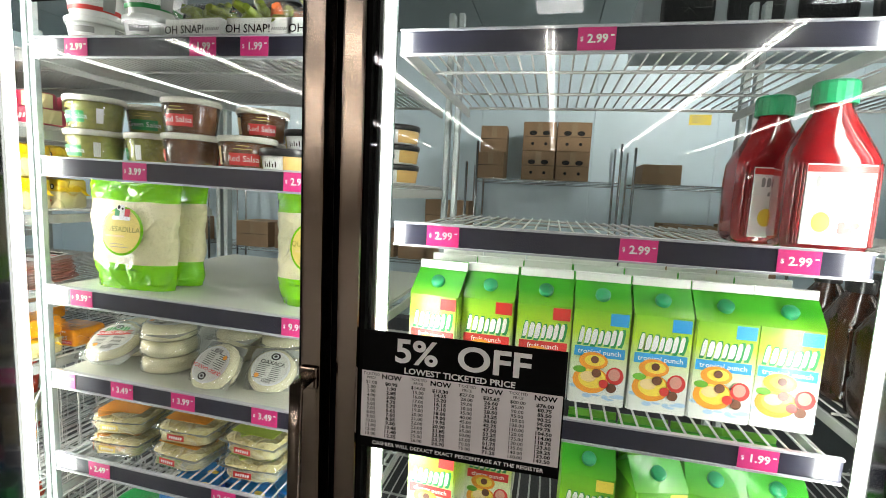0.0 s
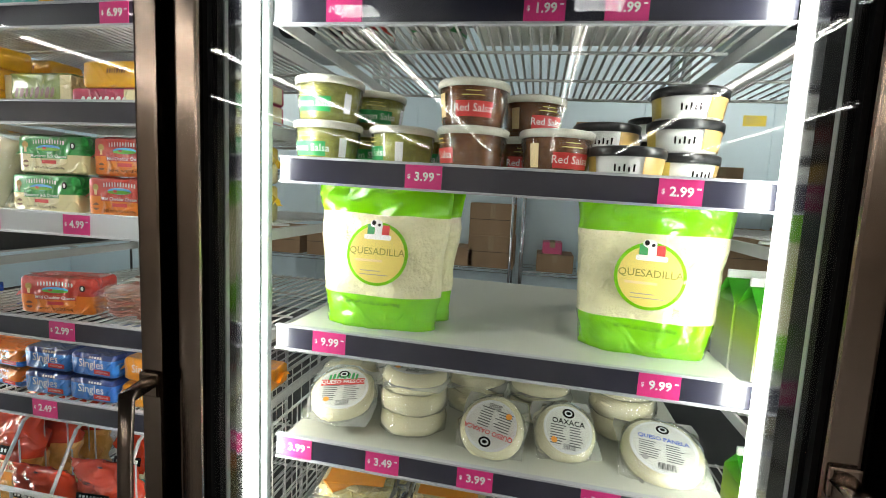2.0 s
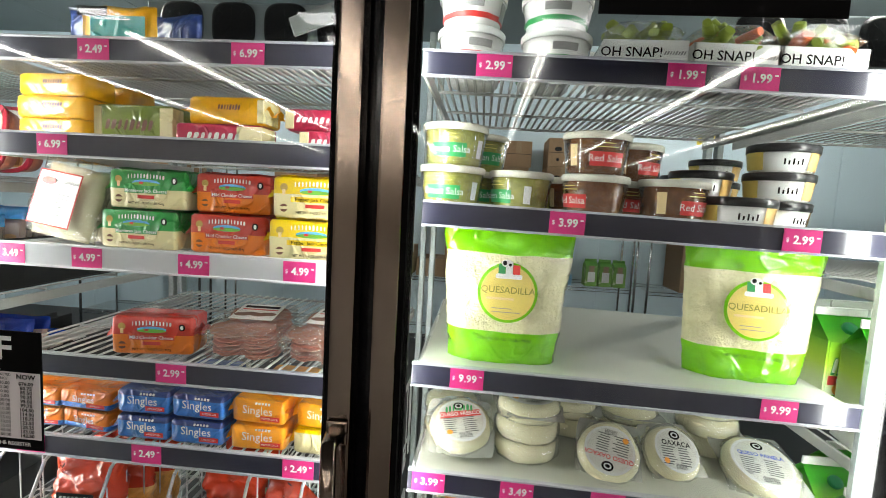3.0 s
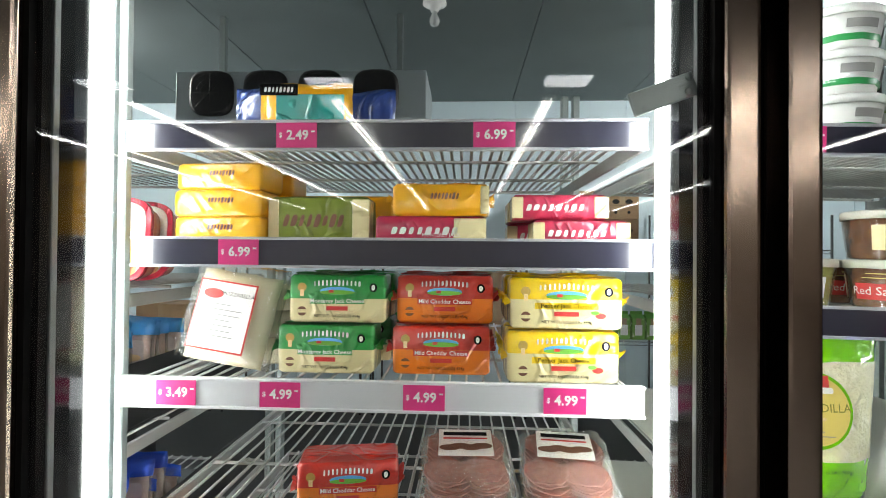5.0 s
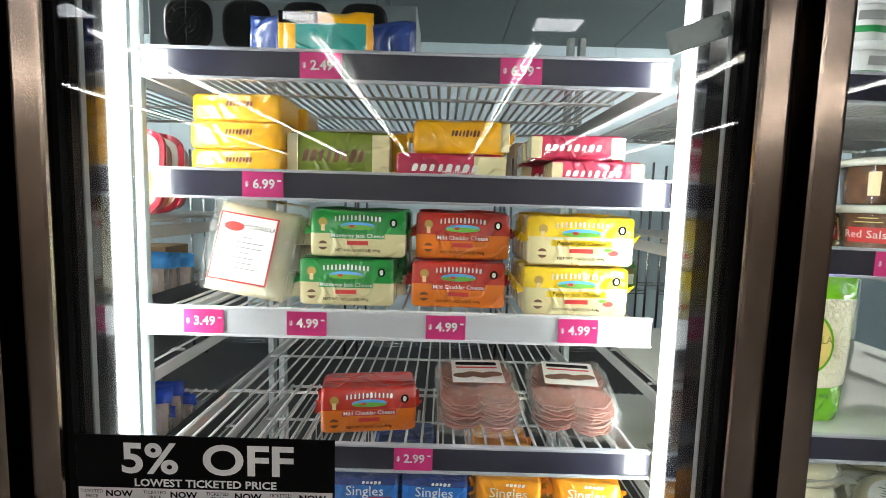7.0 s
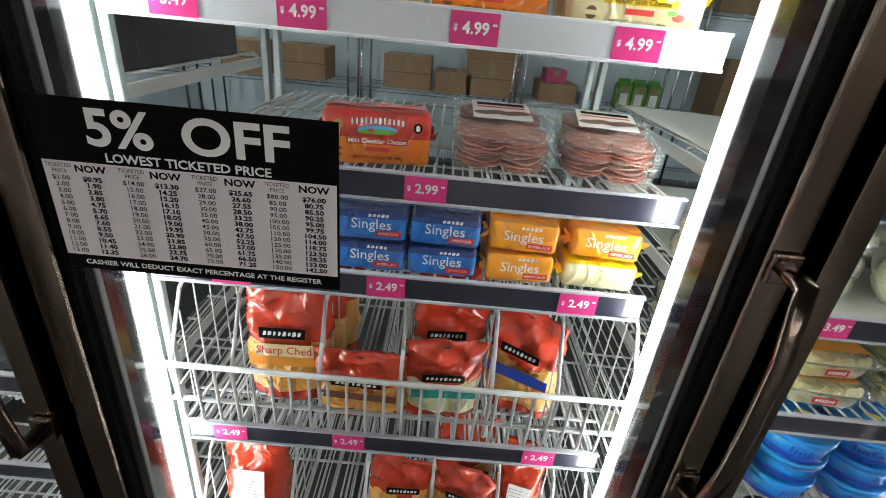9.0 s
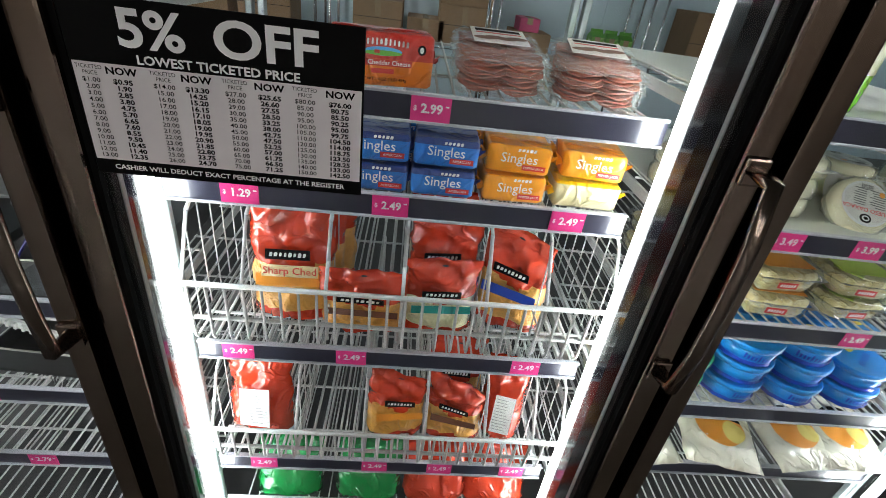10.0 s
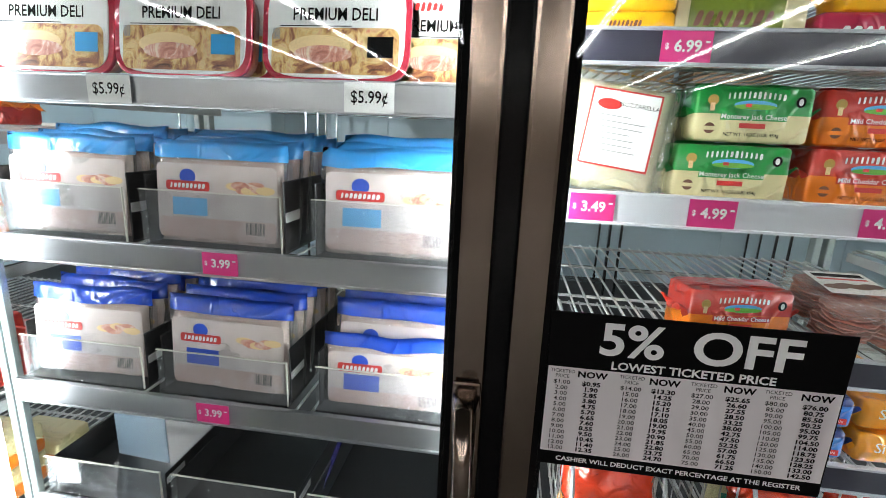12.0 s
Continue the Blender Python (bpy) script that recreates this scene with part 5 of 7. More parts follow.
# ---- shredded cheese bags ----
def cheese_bag(x, y, z, rz, seed):
    ob = thing("cheese_bag", x, y, z, rz, "large lime green bag of shredded white cheese standing upright", "cheese bag", "shredded cheese bags")
    part("bag", pouch(0.206, 0.232, 0.075, seed, lambda u, v: 0 if v < 0.225 or v > 0.80 else 1, 28, 34, 0.007, True, 0.0, 0.17), (F_LIME, F_SHRED), ob, smooth=True)

    def on(bm, off):
        for v in bm.verts:
            vv = max(0.0, min(1.0, v.co.z / 0.232))
            u = max(0.0, min(1.0, v.co.x / 0.206 + 0.5))
            t = 0.5 * 0.075 * (1 - abs(2 * u - 1) ** 3) ** 0.6 * (1 - vv ** 2.2) ** 0.7
            v.co.y = -t - 0.0062 - off
        return bm

    def ring_disc(w, h, z, n=32):
        bm = bmesh.new()
        c = bm.verts.new((0, 0, z))
        prev = None
        rings = [[bm.verts.new((w / 2 * f * math.cos(2 * math.pi * i / n), 0, z + h / 2 * f * math.sin(2 * math.pi * i / n))) for i in range(n)] for f in (0.5, 1.0)]
        for i in range(n):
            bm.faces.new((c, rings[0][i], rings[0][(i + 1) % n]))
            bm.faces.new((rings[0][i], rings[1][i], rings[1][(i + 1) % n], rings[0][(i + 1) % n]))
        return bm
    part("label_ring", on(ring_disc(0.100, 0.100, 0.122), 0.0), F_LIME, ob)
    part("label_disc", on(ring_disc(0.090, 0.090, 0.122), 0.0012), P_PALEYELLOW, ob, "round pale yellow label")
    part("label_text", on(add_text(bmesh.new(), "QUESADILLA", 0.0155, 0, 0.126, 0, 0.0001), 0.0026), P_OLIVE, ob)
    part("label_lines", on(lines(bmesh.new(), 2, 0.05, 0, 0.096, 0.006, 0), 0.0026), P_GREY, ob)
    part("sub_title", on(lines(bmesh.new(), 1, 0.07, 0, 0.112, 0.006, 0, 0.004), 0.0026), P_PEACH, ob)
    for nm, mat, px in (("flag_print", P_GREEN, -0.012), ("flag_print", P_WHITE, 0.0), ("flag_print", P_RED, 0.012)):
        part(nm, on(plate(0.0118, 0.020, px, 0.158), 0.0028), mat, ob)
    part("brand_ribbon", on(plate(0.044, 0.008, 0, 0.149, 0, 0.003), 0.0038), P_WHITE, ob)
    part("mascot_shape", on(disc(0.020, 0.013, -0.004, 0.170, 0, 14), 0.0034), P_WHITE, ob)
    part("mascot_shape", on(disc(0.007, 0.008, -0.008, 0.171, 0, 10), 0.0042), M_INK, ob)
    part("mascot_shape", on(disc(0.005, 0.005, 0.001, 0.168, 0, 10), 0.0042), M_INK, ob)
    part("weight_text", on(add_text(bmesh.new(), "NET WT. 32 OZ. (2 LB.) (907g)", 0.0068, 0, 0.045, 0, 0.0001), 0.003), M_INK, ob)
    return ob


z3 = FLOOR_OF["B", 3]
cheese_bag(-0.872, 0.808, z3, 2, 3.0)
cheese_bag(-0.455, 0.838, z3, -6, 8.0)
cheese_bag(-0.864, 0.880, z3, 0, 5.0)


# ---- fresh cheese rounds ----
def cheese_round(x, y, z, rx, rz, r, h, words="", ink=None, label="vacuum-packed round of white fresh cheese", stack=1, tail=True, spin=0):
    ob = thing("cheese_round", x, y, z, 0, label, "cheese", "fresh cheese rounds")
    ob.matrix_basis = pose(x, y, z, 0, 0, rz)
    tilt = pose(0, 0, 0, rx)
    for k in range(stack):
        at = Matrix.Translation((0, 0, k * h * 1.02)) @ tilt
        prof = [(0, 0), (r * 0.8, 0), (r * 0.97, h * 0.16), (r, h * 0.45), (r * 0.96, h * 0.8), (r * 0.8, h * 0.97), (0, h)]
        bm = lathe(prof, 26)
        for v in bm.verts:
            v.co += Vector((1, 1, 0.4)) * (0.004 * noise.noise(v.co * 35 + Vector((k, x * 9, 0))))
        part("cheese", bm, M_CHEESE, ob, at=at)
        bm = lathe([(0, -0.0005), (r * 0.84, -0.0005), (r * 1.02, h * 0.14), (r * 1.05, h * 0.45), (r * 1.01, h * 0.84), (r * 0.82, h + 0.001), (r * 0.4, h + 0.0012)], 34)
        for v in bm.verts:
            v.co += Vector((v.co.x, v.co.y, 0)).normalized() * (0.007 * noise.noise(v.co * 60 + Vector((k * 3, x * 5, 1)))) if v.co.length > 0.01 else Vector()
        part("film_wrap", bm, M_CLEARFILM, ob, "crinkled clear wrap", at=at)
    at = Matrix.Translation((0, 0, (stack - 1) * h * 1.02)) @ tilt
    # film skirt
    bm = bmesh.new()
    n = 30
    inner = [bm.verts.new((r * 0.98 * math.cos(2 * math.pi * i / n), r * 0.98 * math.sin(2 * math.pi * i / n), h * 0.5)) for i in range(n)]
    outer = []
    for i in range(n):
        a = 2 * math.pi * i / n
        rad = r * (1.16 + 0.10 * noise.noise(Vector((math.cos(a) * 2, math.sin(a) * 2, x * 13))))
        if tail:
            rad = min(rad / max(abs(math.cos(a)), abs(math.sin(a))) * 0.93, r * 1.55)
        outer.append(bm.verts.new((rad * math.cos(a), rad * math.sin(a), h * 0.5 + 0.010 * noise.noise(Vector((a * 2, x * 5, 2))))))
    for i in range(n):
        f = bm.faces.new((inner[i], inner[(i + 1) % n], outer[(i + 1) % n], outer[i]))
        f.smooth = True
    part("film_skirt", bm, M_FILMSHEET, ob, "clear crinkled film", at=at)
    if words:
        lab = Matrix.Translation((0, 0, (stack - 1) * h * 1.02)) @ tilt @ Matrix.Translation((0, 0, h + 0.0015)) @ Matrix.Rotation(radians(spin), 4, "Z") @ Matrix.Rotation(radians(-90), 4, "X")
        part("label_rim", disc(r * 1.62, r * 1.58, 0, 0, 0), P_SILVER, ob, at=lab)
        part("paper_label", disc(r * 1.46, r * 1.42, 0, 0, -0.0006), P_ROUND, ob, "round printed paper label", at=lab)
        bm = add_text(bmesh.new(), words, 0.0125 if len(words) < 8 else 0.0104, 0, r * 0.22, -0.0014, 0.0002)
        if words == "QUESO FRESCO":
            part("label_band", plate(r * 1.34, 0.013, 0, r * 0.22, -0.0012), P_RED, ob, "red label band", at=lab)
            part("brand_mark", bars(bmesh.new(), 8, r * 0.95, 0.013, 0, r * 0.47, -0.0014, 0.004), P_GREEN, ob, at=lab)
            ink = P_WHITE
        part("label_text", bm, ink or M_INK, ob, at=lab)
        two = lines(bmesh.new(), 8, r * 0.52, -r * 0.32, r * 0.08, 0.0042, -0.0012, 0.0016, int(x * 100))
        lines(two, 8, r * 0.50, r * 0.30, r * 0.08, 0.0042, -0.0012, 0.0016, int(x * 70))
        part("label_lines", two, P_DARKGREY, ob, at=lab)
        part("label_barcode", barcode(r * 0.42, r * 0.18, r * 0.05, -r * 0.57, -0.0012), P_DARKGREY, ob, at=lab)
        part("printed_seal", disc(0.020, 0.016, 0, r * 0.53, -0.0012, 20), M_INK, ob, at=lab)
        part("seal_centre", disc(0.013, 0.010, 0, r * 0.53, -0.0016, 16), P_SILVER, ob, at=lab)
        part("seal_mark", disc(0.008, 0.006, 0, r * 0.53, -0.0020, 12), M_INK, ob, at=lab)
        part("round_sticker", disc(0.010, 0.010, -r * 0.45, -r * 0.42, -0.0014, 12), P_ORANGE if ink is not P_DEEPBLUE else P_GREY, ob, at=lab)
    return ob


z4 = FLOOR_OF["B", 4]
cheese_round(-0.935, 0.815, z4 + 0.034, 27, 6, 0.055, 0.030, "QUESO FRESCO", P_RED, "white fresh cheese round with a red and green label", 1, True, 10)
cheese_round(-0.955, 0.89, z4, 0, 0, 0.052, 0.036, "", None, "stack of vacuum-packed white cheese rounds", 2)
cheese_round(-0.815, 0.835, z4, 0, 0, 0.056, 0.035, "QUESO", P_GREY, "stack of three vacuum-packed white cheese rounds", 3)
cheese_round(-0.672, 0.818, z4 + 0.016, 47, -8, 0.052, 0.036, "QUESO OAXACA", P_RED, "ball of string cheese with a round printed label", 1, True, 172)
cheese_round(-0.560, 0.842, z4 + 0.014, 43, 14, 0.049, 0.036, "OAXACA", M_INK, "ball of string cheese with a round printed label", 1, True, -10)
cheese_round(-0.410, 0.830, z4 + 0.006, 24, 2, 0.062, 0.032, "QUESO PANELA", P_DEEPBLUE, "fresh panela cheese round with a white label", 1, True, -8)
cheese_round(-0.455, 0.93, z4, 0, 0, 0.055, 0.036, "", None, "stack of vacuum-packed white cheese rounds", 3)
cheese_round(-0.60, 0.95, z4, 0, 0, 0.054, 0.036, "QUESO", P_GREY, "stack of vacuum-packed white cheese rounds", 2)
cheese_round(-0.72, 0.95, z4, 0, 0, 0.054, 0.036, "", None, "stack of vacuum-packed white cheese rounds", 2)


# ---- clear clamshell trays of cheese ----
def cheese_tray(x, y, z, rz, filling, label_mat, seed, top):
    ob = thing("cheese_tray", x, y, z, rz, "clear plastic tray packed with pale cheese slices", "cheese tray", "clear cheese trays")
    w, d, h = 0.066, 0.058, 0.046
    blk = loft([(0.003, w * 0.86, d * 0.86, 0), (0.012, w * 0.9, d * 0.9, 0), (0.022, w * 0.9, d * 0.92, 0), (0.034, w * 0.94, d * 0.94, 0), (0.038, w * 0.80, d * 0.80, 0)], 36, 5)
    for v in blk.verts:
        v.co += Vector((1, 1, 0.5)) * (0.006 * noise.noise(v.co * 70 + Vector((seed, 0, 0))))
    part("cheese_block", blk, filling, ob)
    rnd = random.Random(seed)
    for i in range(4):
        part("cheese_slice", box(-0.026, 0.026, -0.02, 0.02, 0, 0.003, 0.001), filling if i % 2 else top, ob, at=pose(rnd.uniform(-0.03, 0.03), rnd.uniform(-0.03, 0.03), 0.039 + rnd.random() * 0.002, 0, 0, rnd.uniform(0, 90)))
    # crinkled flange of the clear lid
    fl = bmesh.new()
    ring = []
    for i in range(40):
        ang = 2 * math.pi * i / 40
        px, py = math.cos(ang), math.sin(ang)
        k = 1 / max(abs(px), abs(py)) ** 0.8
        wob = 1.10 + 0.07 * noise.noise(Vector((px * 4, py * 4, seed)))
        ring.append((fl.verts.new((w * px * k * 0.98, d * py * k * 0.98, 0.031)), fl.verts.new((w * px * k * wob, d * py * k * wob, 0.032 + 0.006 * noise.noise(Vector((px * 7, py * 7, seed + 4)))))))
    for i in range(40):
        p, q = ring[i], ring[(i + 1) % 40]
        fl.faces.new((p[0], q[0], q[1], p[1])).smooth = True
    part("lid_flange", fl, M_FILMSHEET, ob, "crinkled clear flange")
    part("tray_shell", loft([(0.0, w * 0.9, d * 0.9, 0), (0.003, w * 0.93, d * 0.93, 0), (0.030, w, d, 0), (0.031, w * 1.05, d * 1.06, 0), (0.034, w * 1.05, d * 1.06, 0), (0.046, w * 0.96, d * 0.95, 0)], 28, 6), M_CLEARTUB, ob, "clear plastic shell")
    part("paper_label", box(-0.05, 0.05, -0.04, 0.03, 0.0464, 0.0470), top, ob, "printed paper label")
    part("front_label", plate(0.04, 0.013, -0.008, 0.018, -d * 1.0 - 0.001), label_mat, ob)
    part("brand_mark", bars(bmesh.new(), 6, 0.032, 0.007, -0.008, 0.018, -d * 1.0 - 0.0016), P_WHITE, ob)
    return ob


z5 = FLOOR_OF["B", 5]
tr1 = cheese_tray(-0.905, 0.815, z5, 4, F_SLICES, P_PALEYELLOW, 1, P_ORANGE)
place_copies(tr1, [(-0.905, 0.818, z5 + 0.0475, 8), (-0.90, 0.95, z5, 0), (-0.90, 0.95, z5 + 0.0475, 0)])
tr2 = cheese_tray(-0.745, 0.815, z5, -4, F_SLICES, P_RED, 2, P_ORANGE)
place_copies(tr2, [(-0.742, 0.83, z5 + 0.0475, 2), (-0.75, 0.95, z5, 0)])
tr3 = cheese_tray(-0.580, 0.825, z5, 3, F_SLICES, P_RED, 3, P_LIMEPRINT)
place_copies(tr3, [(-0.578, 0.83, z5 + 0.0475, -3), (-0.41, 0.84, z5, -3), (-0.41, 0.845, z5 + 0.0475, 5), (-0.58, 0.96, z5, 0), (-0.41, 0.97, z5, 0)])
sticker = thing("discount_sticker", -0.418, 0.778, z5 + 0.030, 0, "pink round discount sticker on a cheese tray", "sticker")
part("sticker_disc", disc(0.046, 0.034), M_PINK, sticker)
part("sticker_text", add_text(bmesh.new(), "50%", 0.017, 0, 0, -0.0006, 0.0004), M_INK, sticker)


# ---- soft white bags on the low shelf ----
def print_on(body, w, h, cx, cz, gap, lo=-1.0):
    """An oval print that follows the front of a filled bag; lo cuts its lower part away."""
    tree = BVHTree.FromBMesh(body)
    bm = bmesh.new()
    rings = []
    for k in range(1, 7):
        ring = []
        for i in range(28):
            ang = 2 * math.pi * i / 28
            x = cx + 0.5 * w * k / 6 * math.cos(ang)
            z = cz + 0.5 * h * max(lo, k / 6 * math.sin(ang))
            hit = tree.ray_cast(Vector((x, -0.5, z)), Vector((0, 1, 0)))[0]
            ring.append(bm.verts.new((x, (hit.y if hit else 0.0) - gap, z)))
        rings.append(ring)
    bm.faces.new(rings[0])
    for p, q in zip(rings, rings[1:]):
        for i in range(28):
            j = (i + 1) % 28
            bm.faces.new((p[i], q[i], q[j], p[j])).smooth = True
    return bm


M_BAGFILM = film("white_bag_film", (0.78, 0.745, 0.60), 0.22, 0.4, 30)


def flat_bag(x, y, z, rz, seed):
    ob = thing("cheese_bag", x, y, z, rz, "flat clear bag of white cheese with orange print", "cheese bag", "flat white bags")
    at = pose(0, -0.085, 0.030, -80)
    body = pouch(0.165, 0.21, 0.045, seed, None, 16, 18, 0.006, False)
    orange = print_on(body, 0.108, 0.104, 0.0, 0.092, 0.0012)
    food = print_on(body, 0.050, 0.050, 0.026, 0.076, 0.0020)
    dark = print_on(body, 0.104, 0.098, 0.0, 0.096, 0.0028, 0.15)
    part("bag", body, M_BAGFILM, ob, at=at)
    part("printed_patch", orange, P_ORANGE, ob, "orange oval print", at=at)
    part("printed_patch", food, P_PALEYELLOW, ob, at=at)
    part("printed_patch", dark, M_INK, ob, "dark band of the print", at=at)
    part("brand_mark", bars(bmesh.new(), 3, 0.040, 0.017, -0.016, 0.118, -0.030), P_WHITE, ob, at=at)
    return ob


z7 = FLOOR_OF["B", 7]
for i, (bx, ry) in enumerate(((-0.90, 8), (-0.70, -12), (-0.52, 6), (-0.40, -4))):
    flat_bag(bx, 0.785, z7 + 0.004 * i, ry, 11 + i)
    flat_bag(bx + 0.02, 0.93, z7, -ry, 31 + i)


# ---- wrapped cheese bricks ----
def brick(name, x, y, z, rz, w, d, h, low, high, split, label, group, art="farm", text="", end_fins=True):
    ob = thing(name, x, y, z, rz, label, "cheese", group)
    hw, hd = w / 2, d / 2
    lv = [(0, hw - 0.004, hd - 0.004, 0), (0.004, hw - 0.0005, hd - 0.0005, 0), (h * split, hw, hd, 1), (h - 0.004, hw - 0.0005, hd - 0.0005, 1), (h, hw - 0.004, hd - 0.004, 1)]
    bm = loft(lv, 32, 14)
    part("block", bm, (low, high), ob)
    if end_fins:
        for s in (-1, 1):
            bm = bmesh.new()
            n = 12
            a = [bm.verts.new((s * (hw - 0.001), -hd * 0.9 + 2 * hd * 0.9 * i / n, h * 0.5 + 0.005 * math.sin(i * 0.9))) for i in range(n + 1)]
            b = [bm.verts.new((s * (hw + 0.008 + 0.0015 * math.sin(i * 2.7)), -hd * 0.95 + 2 * hd * 0.95 * i / n, h * 0.55 + 0.008 * math.sin(i * 0.8 + s))) for i in range(n + 1)]
            for i in range(n):
                bm.faces.new((a[i], a[i + 1], b[i + 1], b[i]))
            part("wrapper_end", bm, high, ob, "crimped film end")
        top = bmesh.new()
        n = 16
        a = [top.verts.new((-hw * 0.95 + 2 * hw * 0.95 * i / n, -hd * 0.25, h + 0.0003)) for i in range(n + 1)]
        b = [top.verts.new((-hw * 0.95 + 2 * hw * 0.95 * i / n, -hd * 0.25 - 0.006 + 0.0012 * math.sin(i * 0.9), h + 0.003 + 0.001 * math.sin(i * 0.7))) for i in range(n + 1)]
        for i in range(n):
            top.faces.new((a[i], a[i + 1], b[i + 1], b[i]))
        part("wrapper_seam", top, high, ob)
    yf = -hd - 0.0007
    if art == "farm":
        part("brand_mark", bars(bmesh.new(), 12, w * 0.50, h * 0.12, 0.0, h * 0.84, yf, h * 0.03, 0.0, 0.8), P_WHITE, ob)
        part("printed_hill", disc(w * 0.36, h * 0.17, 0.0, h * 0.665, yf, 20), P_SKY, ob)
        part("printed_field", disc(w * 0.36, h * 0.10, 0.0, h * 0.635, yf - 0.0004, 20), P_LEAF, ob)
        part("printed_barn", plate(w * 0.05, h * 0.06, -w * 0.06, h * 0.66, yf - 0.0008), P_RED, ob)
        part("ribbon", plate(w * 0.56, h * 0.125, 0.0, h * 0.455, yf - 0.0003), high, ob)
        part("ribbon_text", add_text(bmesh.new(), text, h * 0.125, 0, h * 0.455, yf - 0.0009, 0.0001), P_WHITE if high != F_YELLOW else M_INK, ob)
        part("red_tab", plate(w * 0.22, h * 0.09, 0, h * 0.30, yf - 0.0003), P_RED, ob)
        part("weight_text", add_text(bmesh.new(), "NET WT. 16OZ (1LB) 454g", h * 0.085, 0, h * 0.14, yf - 0.0003, 0.0001), M_INK, ob)
        part("printed_medal", disc(h * 0.19, h * 0.19, -w * 0.36, h * 0.74, yf, 16), P_GOLDMEDAL, ob)
        part("medal_ribbon", plate(h * 0.08, h * 0.14, -w * 0.36, h * 0.62, yf - 0.0002), P_PEACH, ob)
        part("printed_medal", disc(h * 0.17, h * 0.19, w * 0.37, h * 0.74, yf, 16), M_INK, ob)
        part("medal_core", disc(h * 0.08, h * 0.12, w * 0.37, h * 0.74, yf - 0.0004, 12), P_WHITE, ob)
        part("printed_seal", disc(h * 0.20, h * 0.20, -w * 0.36, h * 0.24, yf, 16), P_BROWN, ob)
        part("seal_band", plate(h * 0.26, h * 0.07, -w * 0.36, h * 0.24, yf - 0.0004), low, ob)
        if high == F_YELLOW:
            part("printed_pepper", disc(w * 0.10, h * 0.12, w * 0.30, h * 0.27, yf - 0.0004, 14), P_RED, ob)
            part("printed_pepper", disc(w * 0.08, h * 0.08, w * 0.25, h * 0.33, yf - 0.0006, 14), P_LEAF, ob)
    elif art == "plain":
        part("brand_mark", bars(bmesh.new(), 8, w * 0.30, h * 0.20, w * 0.05, h * 0.62, yf, 0, 0.2), P_BROWN, ob)
    elif art == "script":
        part("brand_mark", bars(bmesh.new(), 8, w * 0.62, h * 0.26, -w * 0.05, h * 0.50, yf, 0, 0.25), P_BROWN if high != F_MAGENTA else P_WHITE, ob)
        if text:
            part("variety_text", add_text(bmesh.new(), text, h * 0.17, w * 0.1, h * 0.35, yf - 0.0003), P_WHITE, ob)
    elif art == "singles":
        part("title_text", add_text(bmesh.new(), "Singles", h * 0.50, 0, h * 0.56, yf, 0.0001), P_WHITE, ob)
        part("variety_tab", plate(w * 0.36, h * 0.20, w * 0.24, h * 0.26, yf), P_RED, ob)
        part("variety_text", add_text(bmesh.new(), text, h * 0.13, w * 0.24, h * 0.26, yf - 0.0006), P_WHITE, ob)
        part("nutrition_row", bars(bmesh.new(), 5, w * 0.3, h * 0.12, w * 0.1, h * 0.88, yf), P_WHITE, ob)
    return ob


zc3 = FLOOR_OF["C", 3]
BH = 0.0690
G_LBL, R_LBL, Y_LBL = "green-wrapped one pound brick of white cheese", "red-wrapped one pound brick of orange cheddar", "yellow-wrapped one pound brick of pepper cheese"
bg = brick("cheese_brick", -1.537, 0.828, zc3, 0, 0.142, 0.070, BH, F_CREAM, F_GREEN, 0.50, G_LBL, "cheese bricks on the white shelf", "farm", "Monterey Jack Cheese")
place_copies(bg, [(-1.522, 0.832, zc3 + BH + 0.004, 1.5), (-1.525, 0.915, zc3, 0), (-1.52, 0.915, zc3 + BH + 0.004, 0), (-1.525, 1.0, zc3, 0)])
brd = brick("cheese_brick", -1.370, 0.833, zc3, 0, 0.142, 0.070, BH, F_ORANGE, F_RED, 0.52, R_LBL, "cheese bricks on the white shelf", "farm", "Mild Cheddar Cheese")
place_copies(brd, [(-1.365, 0.842, zc3 + BH + 0.004, -1), (-1.368, 0.92, zc3, 0), (-1.366, 0.92, zc3 + BH + 0.004, 0), (-1.37, 1.0, zc3, 0)])
by = brick("cheese_brick", -1.203, 0.800, zc3, 1, 0.152, 0.070, BH, F_CREAM, F_YELLOW, 0.58, Y_LBL, "cheese bricks on the white shelf", "farm", "Pepper Jack Cheese")
place_copies(by, [(-1.198, 0.802, zc3 + BH + 0.004, -1), (-1.20, 0.885, zc3, 0), (-1.2, 0.885, zc3 + BH + 0.004, 0)])
zc4 = FLOOR_OF["C", 4]
copy_thing(brd, pose(-1.503, 0.812, zc4, 0, 0, 9))

zc2 = FLOOR_OF["C", 2]
yb = brick("cheese_brick", -1.697, 0.828, zc2, -3, 0.133, 0.075, 0.0392, F_GOLD, F_GOLD, 0.5, "golden yellow wrapped cheese brick in a stack", "branded cheese bricks", "plain", "", False)
place_copies(yb, [(-1.698, 0.828, zc2 + 0.0395, -1), (-1.695, 0.829, zc2 + 0.079, -4), (-1.69, 0.93, zc2, 0), (-1.69, 0.93, zc2 + 0.0395, 0), (-1.69, 0.93, zc2 + 0.079, 0)])
ol = brick("cheese_brick", -1.553, 0.838, zc2, 0, 0.150, 0.060, 0.071, F_OLIVE, F_OLIVE, 0.5, "olive green wrapped cheese brick with cream ends", "branded cheese bricks", "script", "", False)
